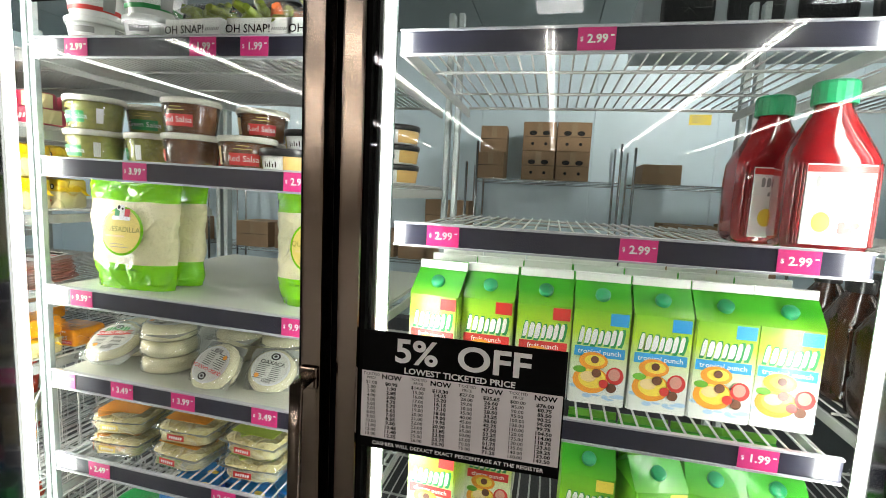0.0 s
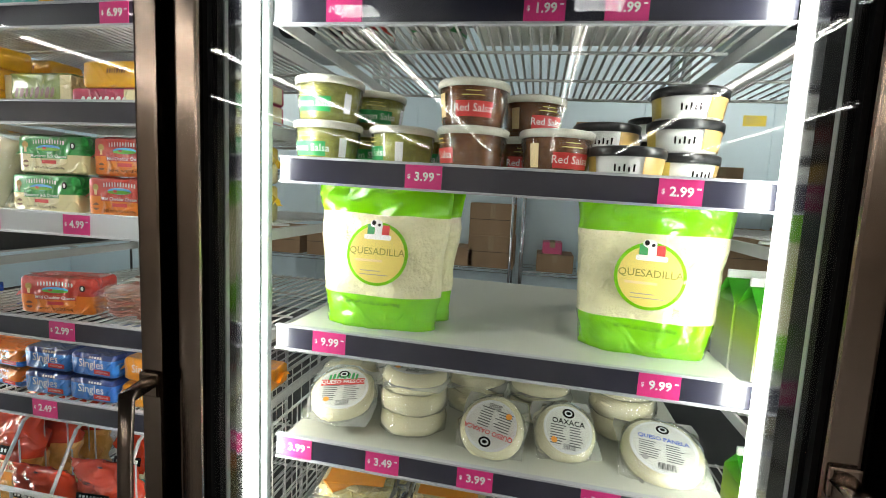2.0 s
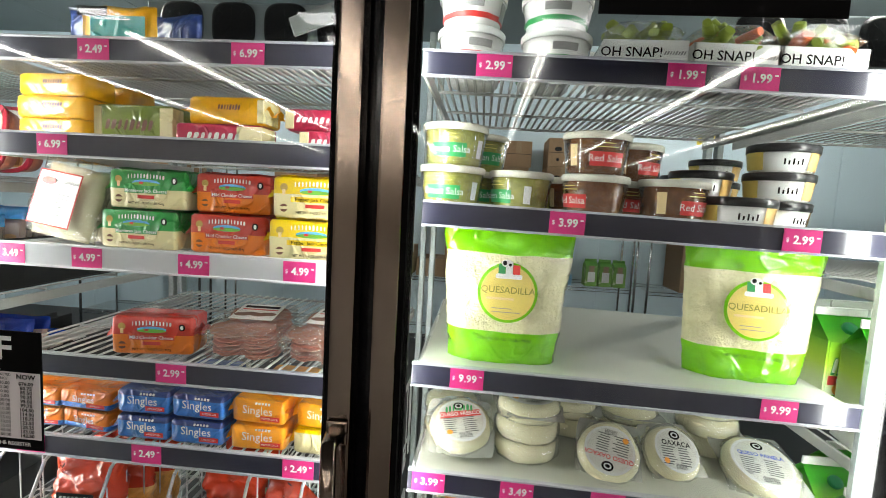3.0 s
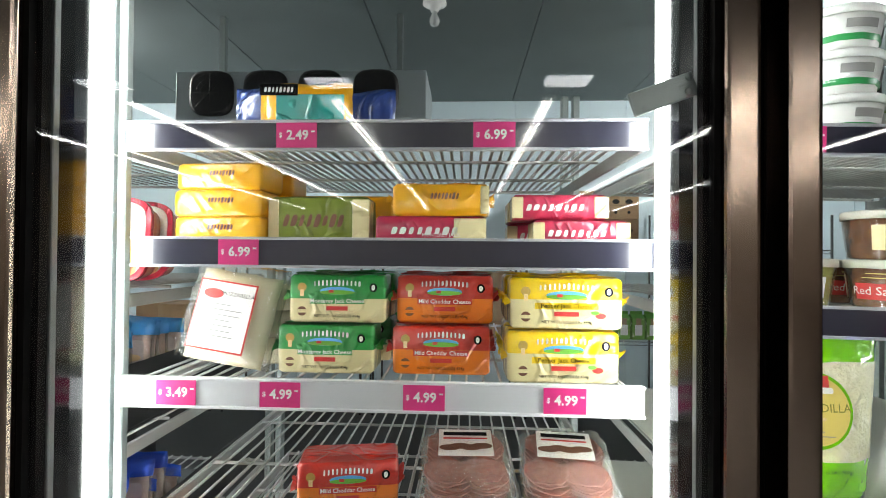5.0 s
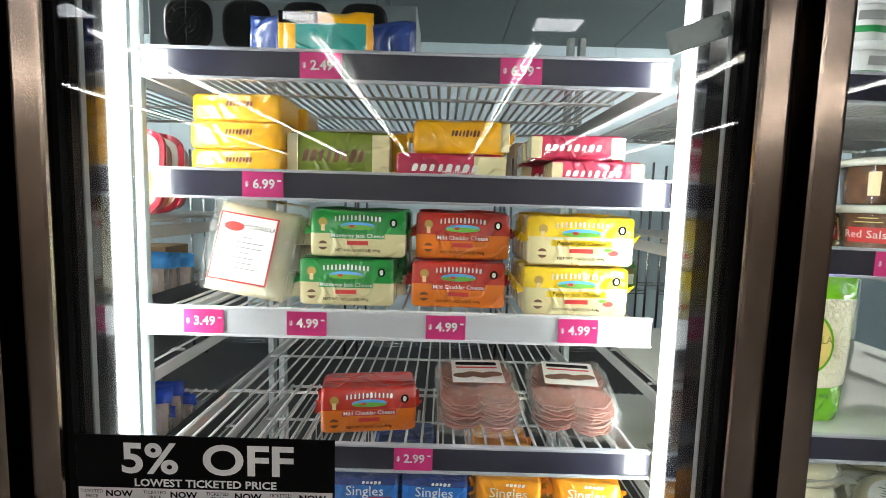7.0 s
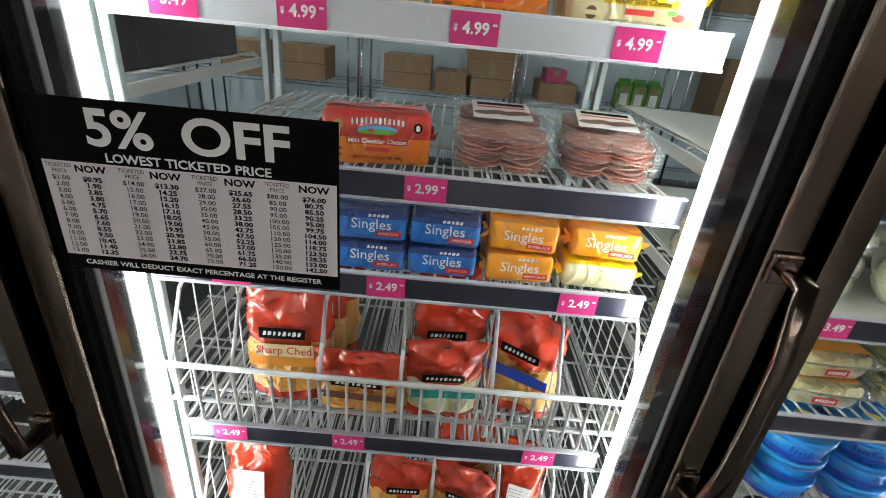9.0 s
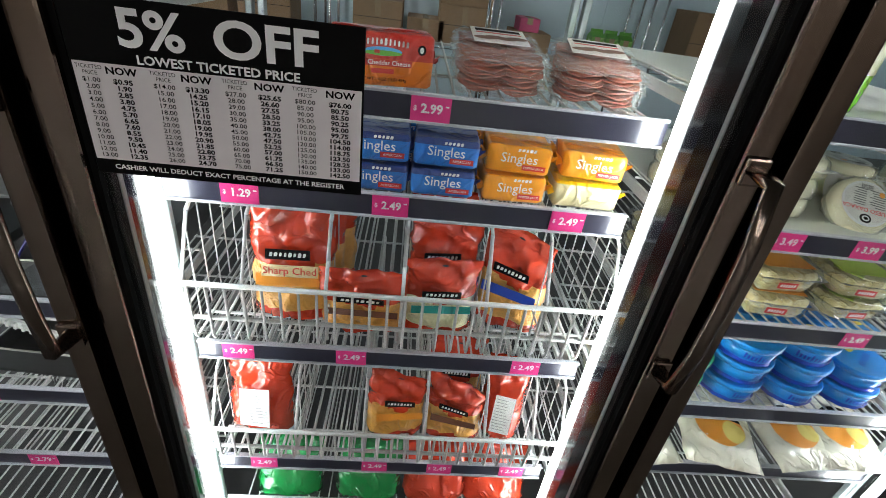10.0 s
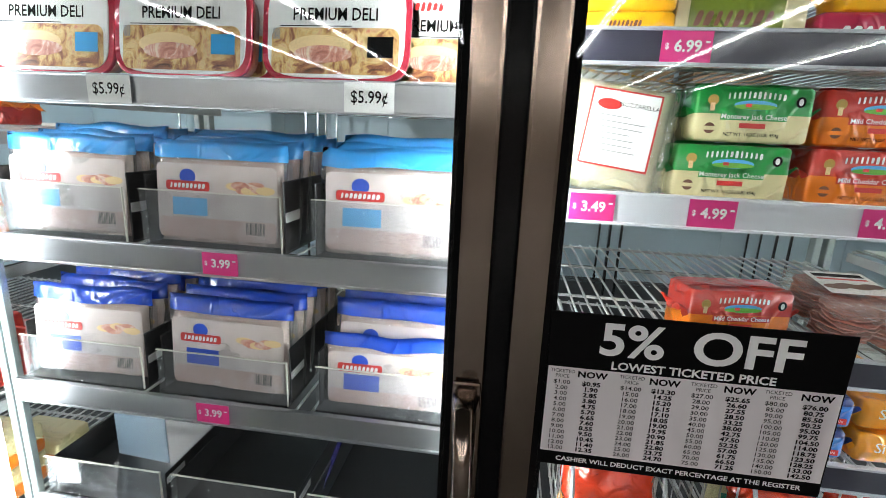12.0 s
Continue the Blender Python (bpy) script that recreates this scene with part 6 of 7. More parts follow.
part("cream_end", box(0.050, 0.0758, -0.0308, 0.0, 0.003, 0.067, 0.001), F_CREAM, ol, "cream wrapper panel")
part("cream_end", box(-0.0758, -0.060, -0.0308, 0.0, 0.003, 0.067, 0.001), F_CREAM, ol, "cream wrapper panel")
brick("cheese_brick", -1.54, 0.915, zc2, 0, 0.17, 0.05, 0.082, F_GOLD, F_GOLD, 0.5, "golden yellow wrapped cheese brick behind the olive one", "branded cheese bricks", "plain", "", False)
mg = brick("cheese_brick", -1.387, 0.828, zc2, 0, 0.160, 0.065, 0.042, F_MAGENTA, F_MAGENTA, 0.5, "raspberry wrapped cheese brick with white lettering", "branded cheese bricks", "script", "MONTEREY JACK", False)
part("cream_end", box(0.034, 0.0806, -0.0332, 0.02, 0.003, 0.039, 0.001), F_CREAM, mg, "cream wrapper panel")
ob_ = brick("cheese_brick", -1.372, 0.83, zc2 + 0.0424, -2, 0.140, 0.070, 0.046, F_GOLD, F_GOLD, 0.3, "orange wrapped cheese brick on a raspberry one", "branded cheese bricks", "plain")
part("cream_end", box(0.058, 0.0705, -0.0356, 0.02, 0.003, 0.043, 0.001), F_CREAM, ob_, "cream wrapper panel")
pk = brick("cheese_brick", -1.172, 0.828, zc2, 1, 0.136, 0.065, 0.037, F_MAGENTA, F_MAGENTA, 0.12, "raspberry and cream wrapped cheese brick", "branded cheese bricks", "script", "JACK", False)
part("cream_end", box(-0.0685, -0.052, -0.0330, 0.02, 0.003, 0.034, 0.001), F_CREAM, pk, "cream wrapper panel")
part("cream_end", box(0.048, 0.0685, -0.0330, 0.02, 0.003, 0.034, 0.001), F_CREAM, pk, "cream wrapper panel")
place_copies(pk, [(-1.200, 0.834, zc2 + 0.0373, -2), (-1.20, 0.92, zc2, 0), (-1.2, 0.92, zc2 + 0.0373, 0)])

zc5 = FLOOR_OF["C", 5]
bs = brick("cheese_singles_pack", -1.500, 0.795, zc5, 0, 0.098, 0.085, 0.042, F_BLUE, F_NAVY, 0.78, "blue pack of wrapped cheese singles", "singles packs", "singles", "AMERICAN")
place_copies(bs, [(-1.500, 0.797, zc5 + 0.0465, 1), (-1.398, 0.795, zc5, 0), (-1.396, 0.797, zc5 + 0.0465, -2), (-1.45, 0.90, zc5, 0), (-1.45, 0.90, zc5 + 0.0465, 0)])
og = brick("cheese_singles_pack", -1.288, 0.797, zc5, 2, 0.098, 0.085, 0.042, F_AMBER, F_AMBER, 0.78, "orange pack of wrapped pepper jack singles", "singles packs", "singles", "PEPPER JACK")
place_copies(og, [(-1.286, 0.800, zc5 + 0.0465, -3), (-1.168, 0.80, zc5 + 0.0465, -6), (-1.285, 0.90, zc5, 0), (-1.285, 0.90, zc5 + 0.0465, 0), (-1.165, 0.905, zc5, 0)])
brick("cheese_singles_pack", -1.170, 0.797, zc5, -3, 0.104, 0.085, 0.042, F_CREAM, F_YELLOW, 0.9, "yellow pack of wrapped cheese singles", "singles packs", "none")
ws = brick("cheese_singles_pack", -1.615, 0.81, zc5, -8, 0.105, 0.09, 0.034, F_BLUE, F_ORANGE, 0.35, "orange and blue pack of cheese singles", "singles packs", "singles", "AMERICAN")
place_copies(ws, [(-1.618, 0.81, zc5 + 0.0385, -4), (-1.72, 0.81, zc5, 3), (-1.72, 0.81, zc5 + 0.0385, 0)])


# ---- sliced meat packs ----
def salami_pack(x, y, z, rz):
    ob = thing("salami_pack", x, y, z, rz, "stack of clear packs of sliced salami with white label", "meat pack", "salami packs")
    tip = Matrix.Translation((0, -0.075, 0.003)) @ Matrix.Rotation(radians(9), 4, "X") @ Matrix.Translation((0, 0.075, 0))
    rnd = random.Random(int(abs(x) * 1000))
    for k in range(8):
        bm = bmesh.new()
        for s in (-1, 1):
            for t in (-1, 1):
                n = 20
                cx, cy = s * 0.0265 + rnd.uniform(-0.002, 0.002), t * 0.033 + rnd.uniform(-0.003, 0.003)
                rim = []
                for a in range(n):
                    c, q = math.cos(2 * math.pi * a / n), math.sin(2 * math.pi * a / n)
                    rad = 0.0325 + 0.0012 * math.sin(3 * a + k)
                    rim.append([bm.verts.new((cx + rad * f * c, cy + rad * f * q, z + 0.0016 * math.sin(a * 1.3 + k * 2.1 + t))) for f, z in ((0.94, 0.0006), (1.0, 0.0018), (0.96, 0.0034))])
                for a in range(n):
                    p, q = rim[a], rim[(a + 1) % n]
                    for m in range(2):
                        bm.faces.new((p[m], q[m], q[m + 1], p[m + 1])).smooth = True
                bm.faces.new([r[2] for r in rim])
                bm.faces.new([r[0] for r in rim][::-1])
        lay = tip @ pose(rnd.uniform(-0.003, 0.003), rnd.uniform(-0.004, 0.004), k * 0.0064 + 0.001, 0, 0, rnd.uniform(-3, 3))
        part("sliced_meat", bm, M_MEAT, ob, at=lay)
        sh = bmesh.new()
        n = 28
        c = squircle(0.066, 0.082, 6, n)
        f = [sh.verts.new((px + 0.003 * math.sin(i * 2.3 + k), py + 0.003 * math.sin(i * 1.7 + 2 * k), 0.0035 + 0.005 * noise.noise(Vector((px * 40, py * 40, k * 3.0 + x))))) for i, (px, py) in enumerate(c)]
        inner = [sh.verts.new((px * 0.88, py * 0.88, 0.0046)) for px, py in c]
        for i in range(n):
            sh.faces.new((f[i], f[(i + 1) % n], inner[(i + 1) % n], inner[i])).smooth = True
        if k == 7:
            sh.faces.new(inner)
        part("film_cover", sh, M_CLEARFILM, ob, "clear vacuum film", at=lay)
    top = 8 * 0.0064
    part("paper_label", box(-0.041, 0.041, -0.016, 0.056, top + 0.006, top + 0.0066), P_WHITE, ob, "white paper label", at=tip)
    part("brand_strip", box(-0.034, 0.034, 0.038, 0.048, top + 0.0068, top + 0.0071), M_INK, ob, at=tip)
    part("red_strip", box(-0.034, 0.034, 0.028, 0.032, top + 0.0068, top + 0.0071), P_RED, ob, at=tip)
    for i in range(4):
        part("printed_slice", disc(0.032, 0.016, -0.024 + i * 0.016, 0.004 + 0.004 * (i % 2), -0.0002 * i), P_BROWN, ob, at=tip @ pose(0, 0, top + 0.0072, -90))
    return ob


sp = salami_pack(-1.333, 0.838, zc4, 2)
place_copies(sp, [(-1.185, 0.838, zc4, -6)])


# ---- string cheese bag on the white shelf ----
def cheese_sack(x, y, z, rz, rx):
    ob = thing("cheese_sack", x, y, z, rz, "clear vacuum bag of white cheese with red-edged label", "cheese bag")
    at = pose(0, 0, 0.010, rx, 8, 0)
    part("bag", pouch(0.125, 0.135, 0.05, 21, None, 14, 16, 0.005, False), M_CHEESE, ob, at=at)
    part("outer_film", pouch(0.150, 0.150, 0.053, 22, None, 14, 16, 0.006, False), M_CLEARFILM, ob, "clear crinkled film", at=at)
    part("label_edge", plate(0.088, 0.100, 0, 0.068, -0.0322), P_RED, ob, at=at)
    part("paper_label", plate(0.083, 0.095, 0, 0.068, -0.0328), P_WHITE, ob, "white paper label", at=at)
    part("brand_mark", disc(0.030, 0.014, -0.020, 0.098, -0.0334), P_RED, ob, at=at)
    part("label_text", add_text(bmesh.new(), "MOZZARELLA", 0.008, 0.017, 0.100, -0.0334), M_INK, ob, at=at)
    part("label_lines", lines(bmesh.new(), 7, 0.066, 0, 0.084, 0.0075, -0.0334), P_GREY, ob, at=at)
    return ob


cheese_sack(-1.693, 0.800, zc3, -4, -12)
for i in range(3):
    ob = thing("cheese_block", -1.66, 0.895, zc3 + i * 0.042, 5 - 4 * i, "pale vacuum-packed cheese block in a stack", "cheese", "pale cheese blocks")
    part("block", loft([(0, 0.07, 0.05, 0), (0.006, 0.074, 0.054, 0), (0.034, 0.074, 0.054, 0), (0.04, 0.068, 0.048, 0)], 28, 5), M_CHEESE, ob)
    part("film_wrap", loft([(0.0002, 0.071, 0.051, 0), (0.0062, 0.0755, 0.0555, 0), (0.0342, 0.0755, 0.0555, 0), (0.0412, 0.069, 0.049, 0)], 28, 5), M_CLEARFILM, ob, "clear film")

# top shelf packs
zc1 = FLOOR_OF["C", 1]
def flat_pack(x, y, z, rz, w, h, mat, label, second=None):
    ob = thing("cheese_pack", x, y, z, rz, label, "cheese pack", "packs on the top shelf")
    part("pack", pouch(w, h, 0.03, x * 11, None, 12, 12, 0.003, True), mat, ob)
    if second:
        part("printed_panel", plate(w * 0.72, h * 0.62, w * 0.08, h * 0.42, -0.020), second, ob)
        part("brand_plate", plate(w * 0.4, h * 0.2, -w * 0.25, h * 0.8, -0.021), M_INK, ob)
        part("brand_frame", bars(bmesh.new(), 8, w * 0.32, h * 0.09, -w * 0.25, h * 0.8, -0.0216), P_WHITE, ob)
    return ob


flat_pack(-1.57, 0.80, zc1, 2, 0.135, 0.082, F_GOLD, "teal and yellow sliced cheese pack standing upright", F_TEAL)
flat_pack(-1.645, 0.83, zc1, 0, 0.09, 0.085, F_NAVY, "navy sliced cheese pack standing upright")
flat_pack(-1.50, 0.85, zc1, -8, 0.11, 0.088, F_NAVY, "navy sliced cheese pack standing upright")


# ---- wire baskets with pouches ----
def wire_basket(z0, z1, x0, x1, dividers):
    ob = thing("wire_basket", 0, 0, 0, 0, "white wire basket with upright front wires and dividers", "wire basket", "wire baskets")
    yf, yb = 0.700, 1.28
    bm = bmesh.new()
    for z, r in ((z1, 0.0044), (z0 + (z1 - z0) * 0.40, 0.0040), (z0 - 0.004, 0.003)):
        y = yf + (0.080 if z < z0 else (0.0 if z == z1 else 0.005))
        rod(bm, (x0, y, z), (x1, y, z), r, 6)
    part("front_rim", bm, M_WHITEWIRE, ob)
    n = 25
    bm = bmesh.new()
    for i in range(n):
        xa = x0 + (x1 - x0) * (i + 0.5) / n
        bent(bm, [(xa, yf, z1), (xa, yf + 0.004, z0 + 0.010), (xa, yf + 0.010, z0), (xa, yb, z0)], 0.0026, 6)
    part("basket_wires", bm, M_WHITEWIRE, ob)
    for xd in dividers:
        bm = bmesh.new()
        top = z1 + 0.115
        prof = [(yf + 0.015, z0 + 0.006), (yf + 0.004, z1 - 0.01), (yf + 0.03, z1 + 0.04), (yf + 0.06, top - 0.02), (yf + 0.10, top), (yb, top), (yb, z0 + 0.006)]
        bent(bm, [(xd, y, z) for y, z in prof], 0.0032, 6)
        for k in range(12):
            y = yf + 0.05 + (yb - yf - 0.06) * k / 11
            zt = top if y > yf + 0.10 else z1 + 0.04 + (y - yf - 0.03) / 0.07 * 0.075
            rod(bm, (xd, y, z0 + 0.006), (xd, y, min(zt, top)), 0.0015, 4)
        rod(bm, (xd, yf + 0.02, z0 + 0.06), (xd, yb, z0 + 0.06), 0.002, 4)
        part("divider", bm, M_WHITEWIRE, ob, "curved wire divider")
    return ob


zc6, zc7 = FLOOR_OF["C", 6], FLOOR_OF["C", 7]
wire_basket(zc6 + 0.035, zc6 + 0.150, -1.79, -1.085, (-1.785, -1.695, -1.565, -1.443, -1.305, -1.205, -1.09))
wire_basket(zc7 + 0.035, zc7 + 0.125, -1.785, -1.09, (-1.78, -1.625, -1.495, -1.375, -1.255, -1.155, -1.095))


def red_pouch(x, y, z, rz, rx, seed, filling, label, w=0.128, h=0.205, band=None, back=False, slump=0.02, droop=0.0, title=""):
    ob = thing("cheese_pouch", x, y, z, rz, label, "cheese pouch", "red shredded cheese pouches")
    at = pose(0, 0, 0.006, rx, 0, 0)

    def tone(u, v):
        if back:
            return 0
        return 1 if 0.10 < v < 0.46 + 0.04 * math.sin(u * 9) else 0
    def sag(bm):
        for v in bm.verts:
            up = max(0.0, v.co.z / h)
            v.co.z -= droop * (v.co.x + w * 0.5 if droop > 0 else v.co.x - w * 0.5) * up ** 1.5
        return bm
    part("bag", sag(pouch(w, h, 0.066, seed, tone, 20, 24, 0.013, True, slump)), (F_POUCH, filling), ob, at=at)
    if back:
        part("nutrition_label", sag(plate(w * 0.46, h * 0.5, w * 0.02, h * 0.42, -0.049)), P_WHITE, ob, "white nutrition panel", at=at)
        part("label_lines", sag(lines(bmesh.new(), 11, w * 0.4, w * 0.02, h * 0.62, h * 0.04, -0.0496, 0.0014, 4)), P_GREY, ob, at=at)
    else:
        part("brand_plate", sag(plate(w * 0.52, h * 0.085, -w * 0.02, h * 0.60, -0.038 - slump * 0.36)), M_INK, ob, "black brand plate", at=at)
        part("brand_frame", sag(bars(bmesh.new(), 8, w * 0.44, h * 0.035, -w * 0.02, h * 0.60, -0.0386 - slump * 0.36)), P_WHITE, ob, at=at)
        if band:
            part("printed_band", sag(plate(w * 0.8, h * 0.10, 0, h * 0.38, -0.0395 - slump * 0.14)), band, ob, at=at)
    if title:
        part("title_panel", sag(plate(w * 0.66, h * 0.10, 0, h * 0.46, -0.0405 - slump * 0.2)), F_CREAM, ob, "cream title panel", at=at)
        part("title_text", sag(add_text(bmesh.new(), title, h * 0.085, 0, h * 0.46, -0.0412 - slump * 0.2, 0.0002)), P_RED, ob, at=at)
    part("hang_hole", sag(disc(0.012, 0.004, 0, h * 0.93, -0.010 - slump * 0.86, 10)), M_DARKHOLE, ob, at=at)
    return ob


LBLP = "glossy red pouch of shredded cheese in a wire basket"
yb6 = zc6 + 0.040
red_pouch(-1.632, 0.782, yb6, 2, -8, 41, F_SHREDORANGE, LBLP, 0.138, 0.215, P_ORANGE, title="Sharp Ched")
red_pouch(-1.625, 0.845, yb6, 0, -10, 42, F_SHREDORANGE, LBLP, 0.138, 0.222, None, False, 0.02, 0.12)
red_pouch(-1.610, 0.905, yb6, 0, -12, 43, F_SHREDORANGE, LBLP, 0.138, 0.215)
red_pouch(-1.507, 0.765, yb6 - 0.003, -2, -4, 44, F_SHREDORANGE, LBLP, 0.150, 0.128, P_BROWN, False, 0.035)
red_pouch(-1.378, 0.770, yb6, 4, -6, 45, F_SHRED, LBLP, 0.128, 0.150, F_TEAL, False, 0.035)
red_pouch(-1.372, 0.835, yb6, -4, -8, 46, F_SHRED, LBLP, 0.125, 0.205, F_TEAL, False, 0.03, -0.2)
red_pouch(-1.372, 0.900, yb6, -4, -10, 47, F_SHRED, LBLP, 0.125, 0.205, F_TEAL)
red_pouch(-1.245, 0.795, yb6, -24, -10, 48, F_SHREDORANGE, LBLP, 0.125, 0.205, P_DEEPBLUE, False, 0.02, 0.28)
yb7 = zc7 + 0.040
red_pouch(-1.712, 0.785, yb7, -6, -8, 51, F_SHRED, "red cheese pouch turned to its white nutrition panel", 0.128, 0.195, None, True, 0.02, -0.18)
red_pouch(-1.432, 0.785, yb7, 12, -8, 52, F_SHREDORANGE, LBLP, 0.120, 0.195, P_ORANGE, False, 0.03, 0.42)
red_pouch(-1.310, 0.785, yb7, -8, -8, 53, F_SHREDORANGE, LBLP, 0.118, 0.180, P_BROWN, False, 0.03, 0.42)
red_pouch(-1.305, 0.86, yb7, -4, -8, 54, F_SHREDORANGE, LBLP, 0.118, 0.20, P_BROWN)
red_pouch(-1.205, 0.795, yb7, -14, -6, 55, F_SHRED, "red cheese pouch turned to its white nutrition panel", 0.090, 0.20, None, True, 0.0)

# lowest shelf of the same bay: pouches lying in a basket
ls = thing("cooler_shelf", 0, 0, 0, 0, "white wire shelf low in the cooler", "shelf", "cooler shelves")
bm = bmesh.new()
for i in range(29):
    x = -1.766 + 0.662 * i / 28
    rod(bm, (x, 0.738, 0.182), (x, 1.32, 0.182), 0.0021, 4)
part("wire_grid", bm, M_WHITEWIRE, ls)
bm = bmesh.new()
for zz in (0.292, 0.235):
    rod(bm, (-1.778, 0.712, zz), (-1.091, 0.712, zz), 0.004, 6)
for i in range(24):
    x = -1.77 + 0.67 * i / 23
    bent(bm, [(x, 0.712, 0.292), (x, 0.73, 0.182)], 0.002, 4)
rod(bm, (-1.778, 0.736, 0.178), (-1.091, 0.736, 0.178), 0.0035, 5)
rod(bm, (-1.778, 1.32, 0.178), (-1.091, 1.32, 0.178), 0.0035, 5)
part("front_wires", bm, M_WHITEWIRE, ls)


def low_pouch(x, rz, mat, seed, label):
    ob = thing("cheese_pouch", x, 0.80, 0.186, rz, label, "cheese pouch", "pouches on the lowest shelf")
    part("bag", pouch(0.155, 0.145, 0.06, seed, None, 14, 14, 0.007, True, -0.02), mat, ob, at=pose(0, 0, 0, -14))
    part("brand_mark", bars(bmesh.new(), 9, 0.075, 0.014, 0.0, 0.105, -0.036), P_WHITE, ob, at=pose(0, 0, 0, -14))
    part("weight_tab", plate(0.022, 0.028, 0.058, 0.108, -0.034), P_YELLOW, ob, at=pose(0, 0, 0, -14))
    return ob


low_pouch(-1.67, 3, F_POUCHGREEN, 61, "green shredded cheese pouch on the lowest shelf")
low_pouch(-1.485, -3, F_POUCHGREEN, 62, "green shredded cheese pouch on the lowest shelf")
low_pouch(-1.32, 2, F_POUCH, 63, "red shredded cheese pouch on the lowest shelf")
low_pouch(-1.17, -2, F_POUCH, 64, "red shredded cheese pouch on the lowest shelf")


# ---- lunch meat bay ----
def pusher_tray(x, y, z, w, h, depth=0.5, rise=1.25):
    """Clear fronted tray with black sides that keeps packs in line."""
    ob = thing("pack_tray", x, y, z, 0, "clear-fronted plastic pack tray with black dividers", "shelf tray", "clear pack trays")
    part("front_guard", box(-w / 2, w / 2, 0, 0.002, 0.003, h, 0.0008), M_CLEARHAZE, ob, "clear plastic front guard")
    part("base", box(-w / 2, w / 2, 0, depth, 0.0, 0.003), M_BLACKTRAY, ob)
    # opaque pale strips paint the gleam along the clear guard's edges
    part("guard_edge", box(-w / 2, w / 2, -0.0004, 0.0024, h, h + 0.0014), M_LIDWHITE, ob, "pale strip painted as the bright gleam of the guard edge")
    part("guard_edge", box(w / 2 - 0.0014, w / 2, -0.0006, 0.0026, 0.003, h), M_LIDWHITE, ob, "pale strip painted as the bright gleam of the guard edge")
    part("divider", box(w / 2 - 0.0025, w / 2, 0.012, depth, 0.003, h * rise, 0.001), M_BLACKTRAY, ob, "black divider")
    part("divider", box(-w / 2, -w / 2 + 0.0025, 0.012, depth, 0.003, h * rise, 0.001), M_BLACKTRAY, ob, "black divider")
    part("white_tab", box(w / 2 + 0.0002, w / 2 + 0.001, 0.014, 0.06, h * 0.55, h * 0.72), P_WHITE, ob, "white plastic tab")
    return ob


def meat_pack(x, y, z, rz, lean, strip, patch, seed, label, h=0.155):
    ob = thing("lunch_meat_pack", x, y, z, rz, label, "lunch meat", "sliced lunch meat packs")
    w = 0.212
    at = pose(0, 0, 0.002, lean)
    bm = pouch(w * 0.94, h * 0.86, 0.016, seed, None, 14, 12, 0.004, False)
    part("sliced_meat", bm, M_HAM, ob, at=at)
    fm = pouch(w, h, 0.020, seed + 1, lambda u, v: 1 if v > 0.82 else 0, 14, 17, 0.004, False)
    part("film", fm, (M_CLEARFILM, strip), ob, "clear film with a coloured header strip", at=at)
    part("brand_mark", plate(0.070, 0.014, -0.045, h * 0.56, -0.0128, 0.004), P_RED, ob, at=at)
    part("brand_strokes", bars(bmesh.new(), 9, 0.058, 0.007, -0.045, h * 0.56, -0.0134), P_WHITE, ob, at=at)
    part("brand_badge", disc(0.026, 0.022, -0.045, h * 0.65, -0.0126, 14), P_DEEPBLUE, ob, at=at)
    part("colour_patch", plate(0.056, 0.026, -0.042, h * 0.36, -0.0132), patch, ob, at=at)
    part("meat_window", plate(w * 0.88, h * 0.20, 0, h * 0.15, -0.0122, 0.006), P_HAMPALE, ob, "pink sliced meat", at=at)
    part("printed_panel", plate(w * 0.90, h * 0.70, 0, h * 0.42, -0.0118, 0.008), P_PACK, ob, "pale printed film", at=at)
    rnd = random.Random(seed)
    for i in range(7):
        part("printed_slice", disc(0.030, 0.012, 0.030 + 0.008 * i, h * (0.54 + 0.05 * rnd.random()), -0.0124 - 0.0002 * i, 12), P_FOODROSE if i % 3 else P_PEACH, ob, at=at)
    part("barcode", barcode(0.03, 0.018, 0.062, h * 0.18, -0.0126), P_DARKGREY, ob, at=at)
    return ob


zd4, zd3, zd2 = FLOOR_OF["D", 4], FLOOR_OF["D", 3], FLOOR_OF["D", 2]
for zz, strip, patch, base, lb in ((zd4, F_DEEPSTRIP, P_DEEPBLUE, 71, "sliced meat pack with a deep blue header strip"), (zd3, F_SKYSTRIP, P_SKY, 81, "sliced meat pack with a sky blue header strip")):
    for j, (cx, rz) in enumerate(((-2.488, 2), (-2.243, -1), (-1.980, 1))):
        pusher_tray(cx, 0.748, zz, 0.218, 0.075 if zz == zd4 else 0.085)
        proto = meat_pack(cx, 0.775, zz + 0.004, rz, -4, strip, patch, base + 3 * j, lb, 0.152 if not (zz == zd4 and j == 2) else 0.115)
        other = meat_pack(cx + 0.006, 0.803, zz + 0.004, -rz, -7, strip, patch, base + 3 * j + 1, lb, 0.158)
        for k in range(2, 8):
            copy_thing(proto if k % 2 else other, pose(cx + 0.010 * math.sin(k * 3.3 + j), 0.775 + 0.030 * k, zz + 0.004 + 0.006 * (k % 3), 3.5 * math.sin(k * 2.0 + j), 1.5 * math.sin(k * 2.9), 3.0 * math.sin(k * 1.7 + j)))


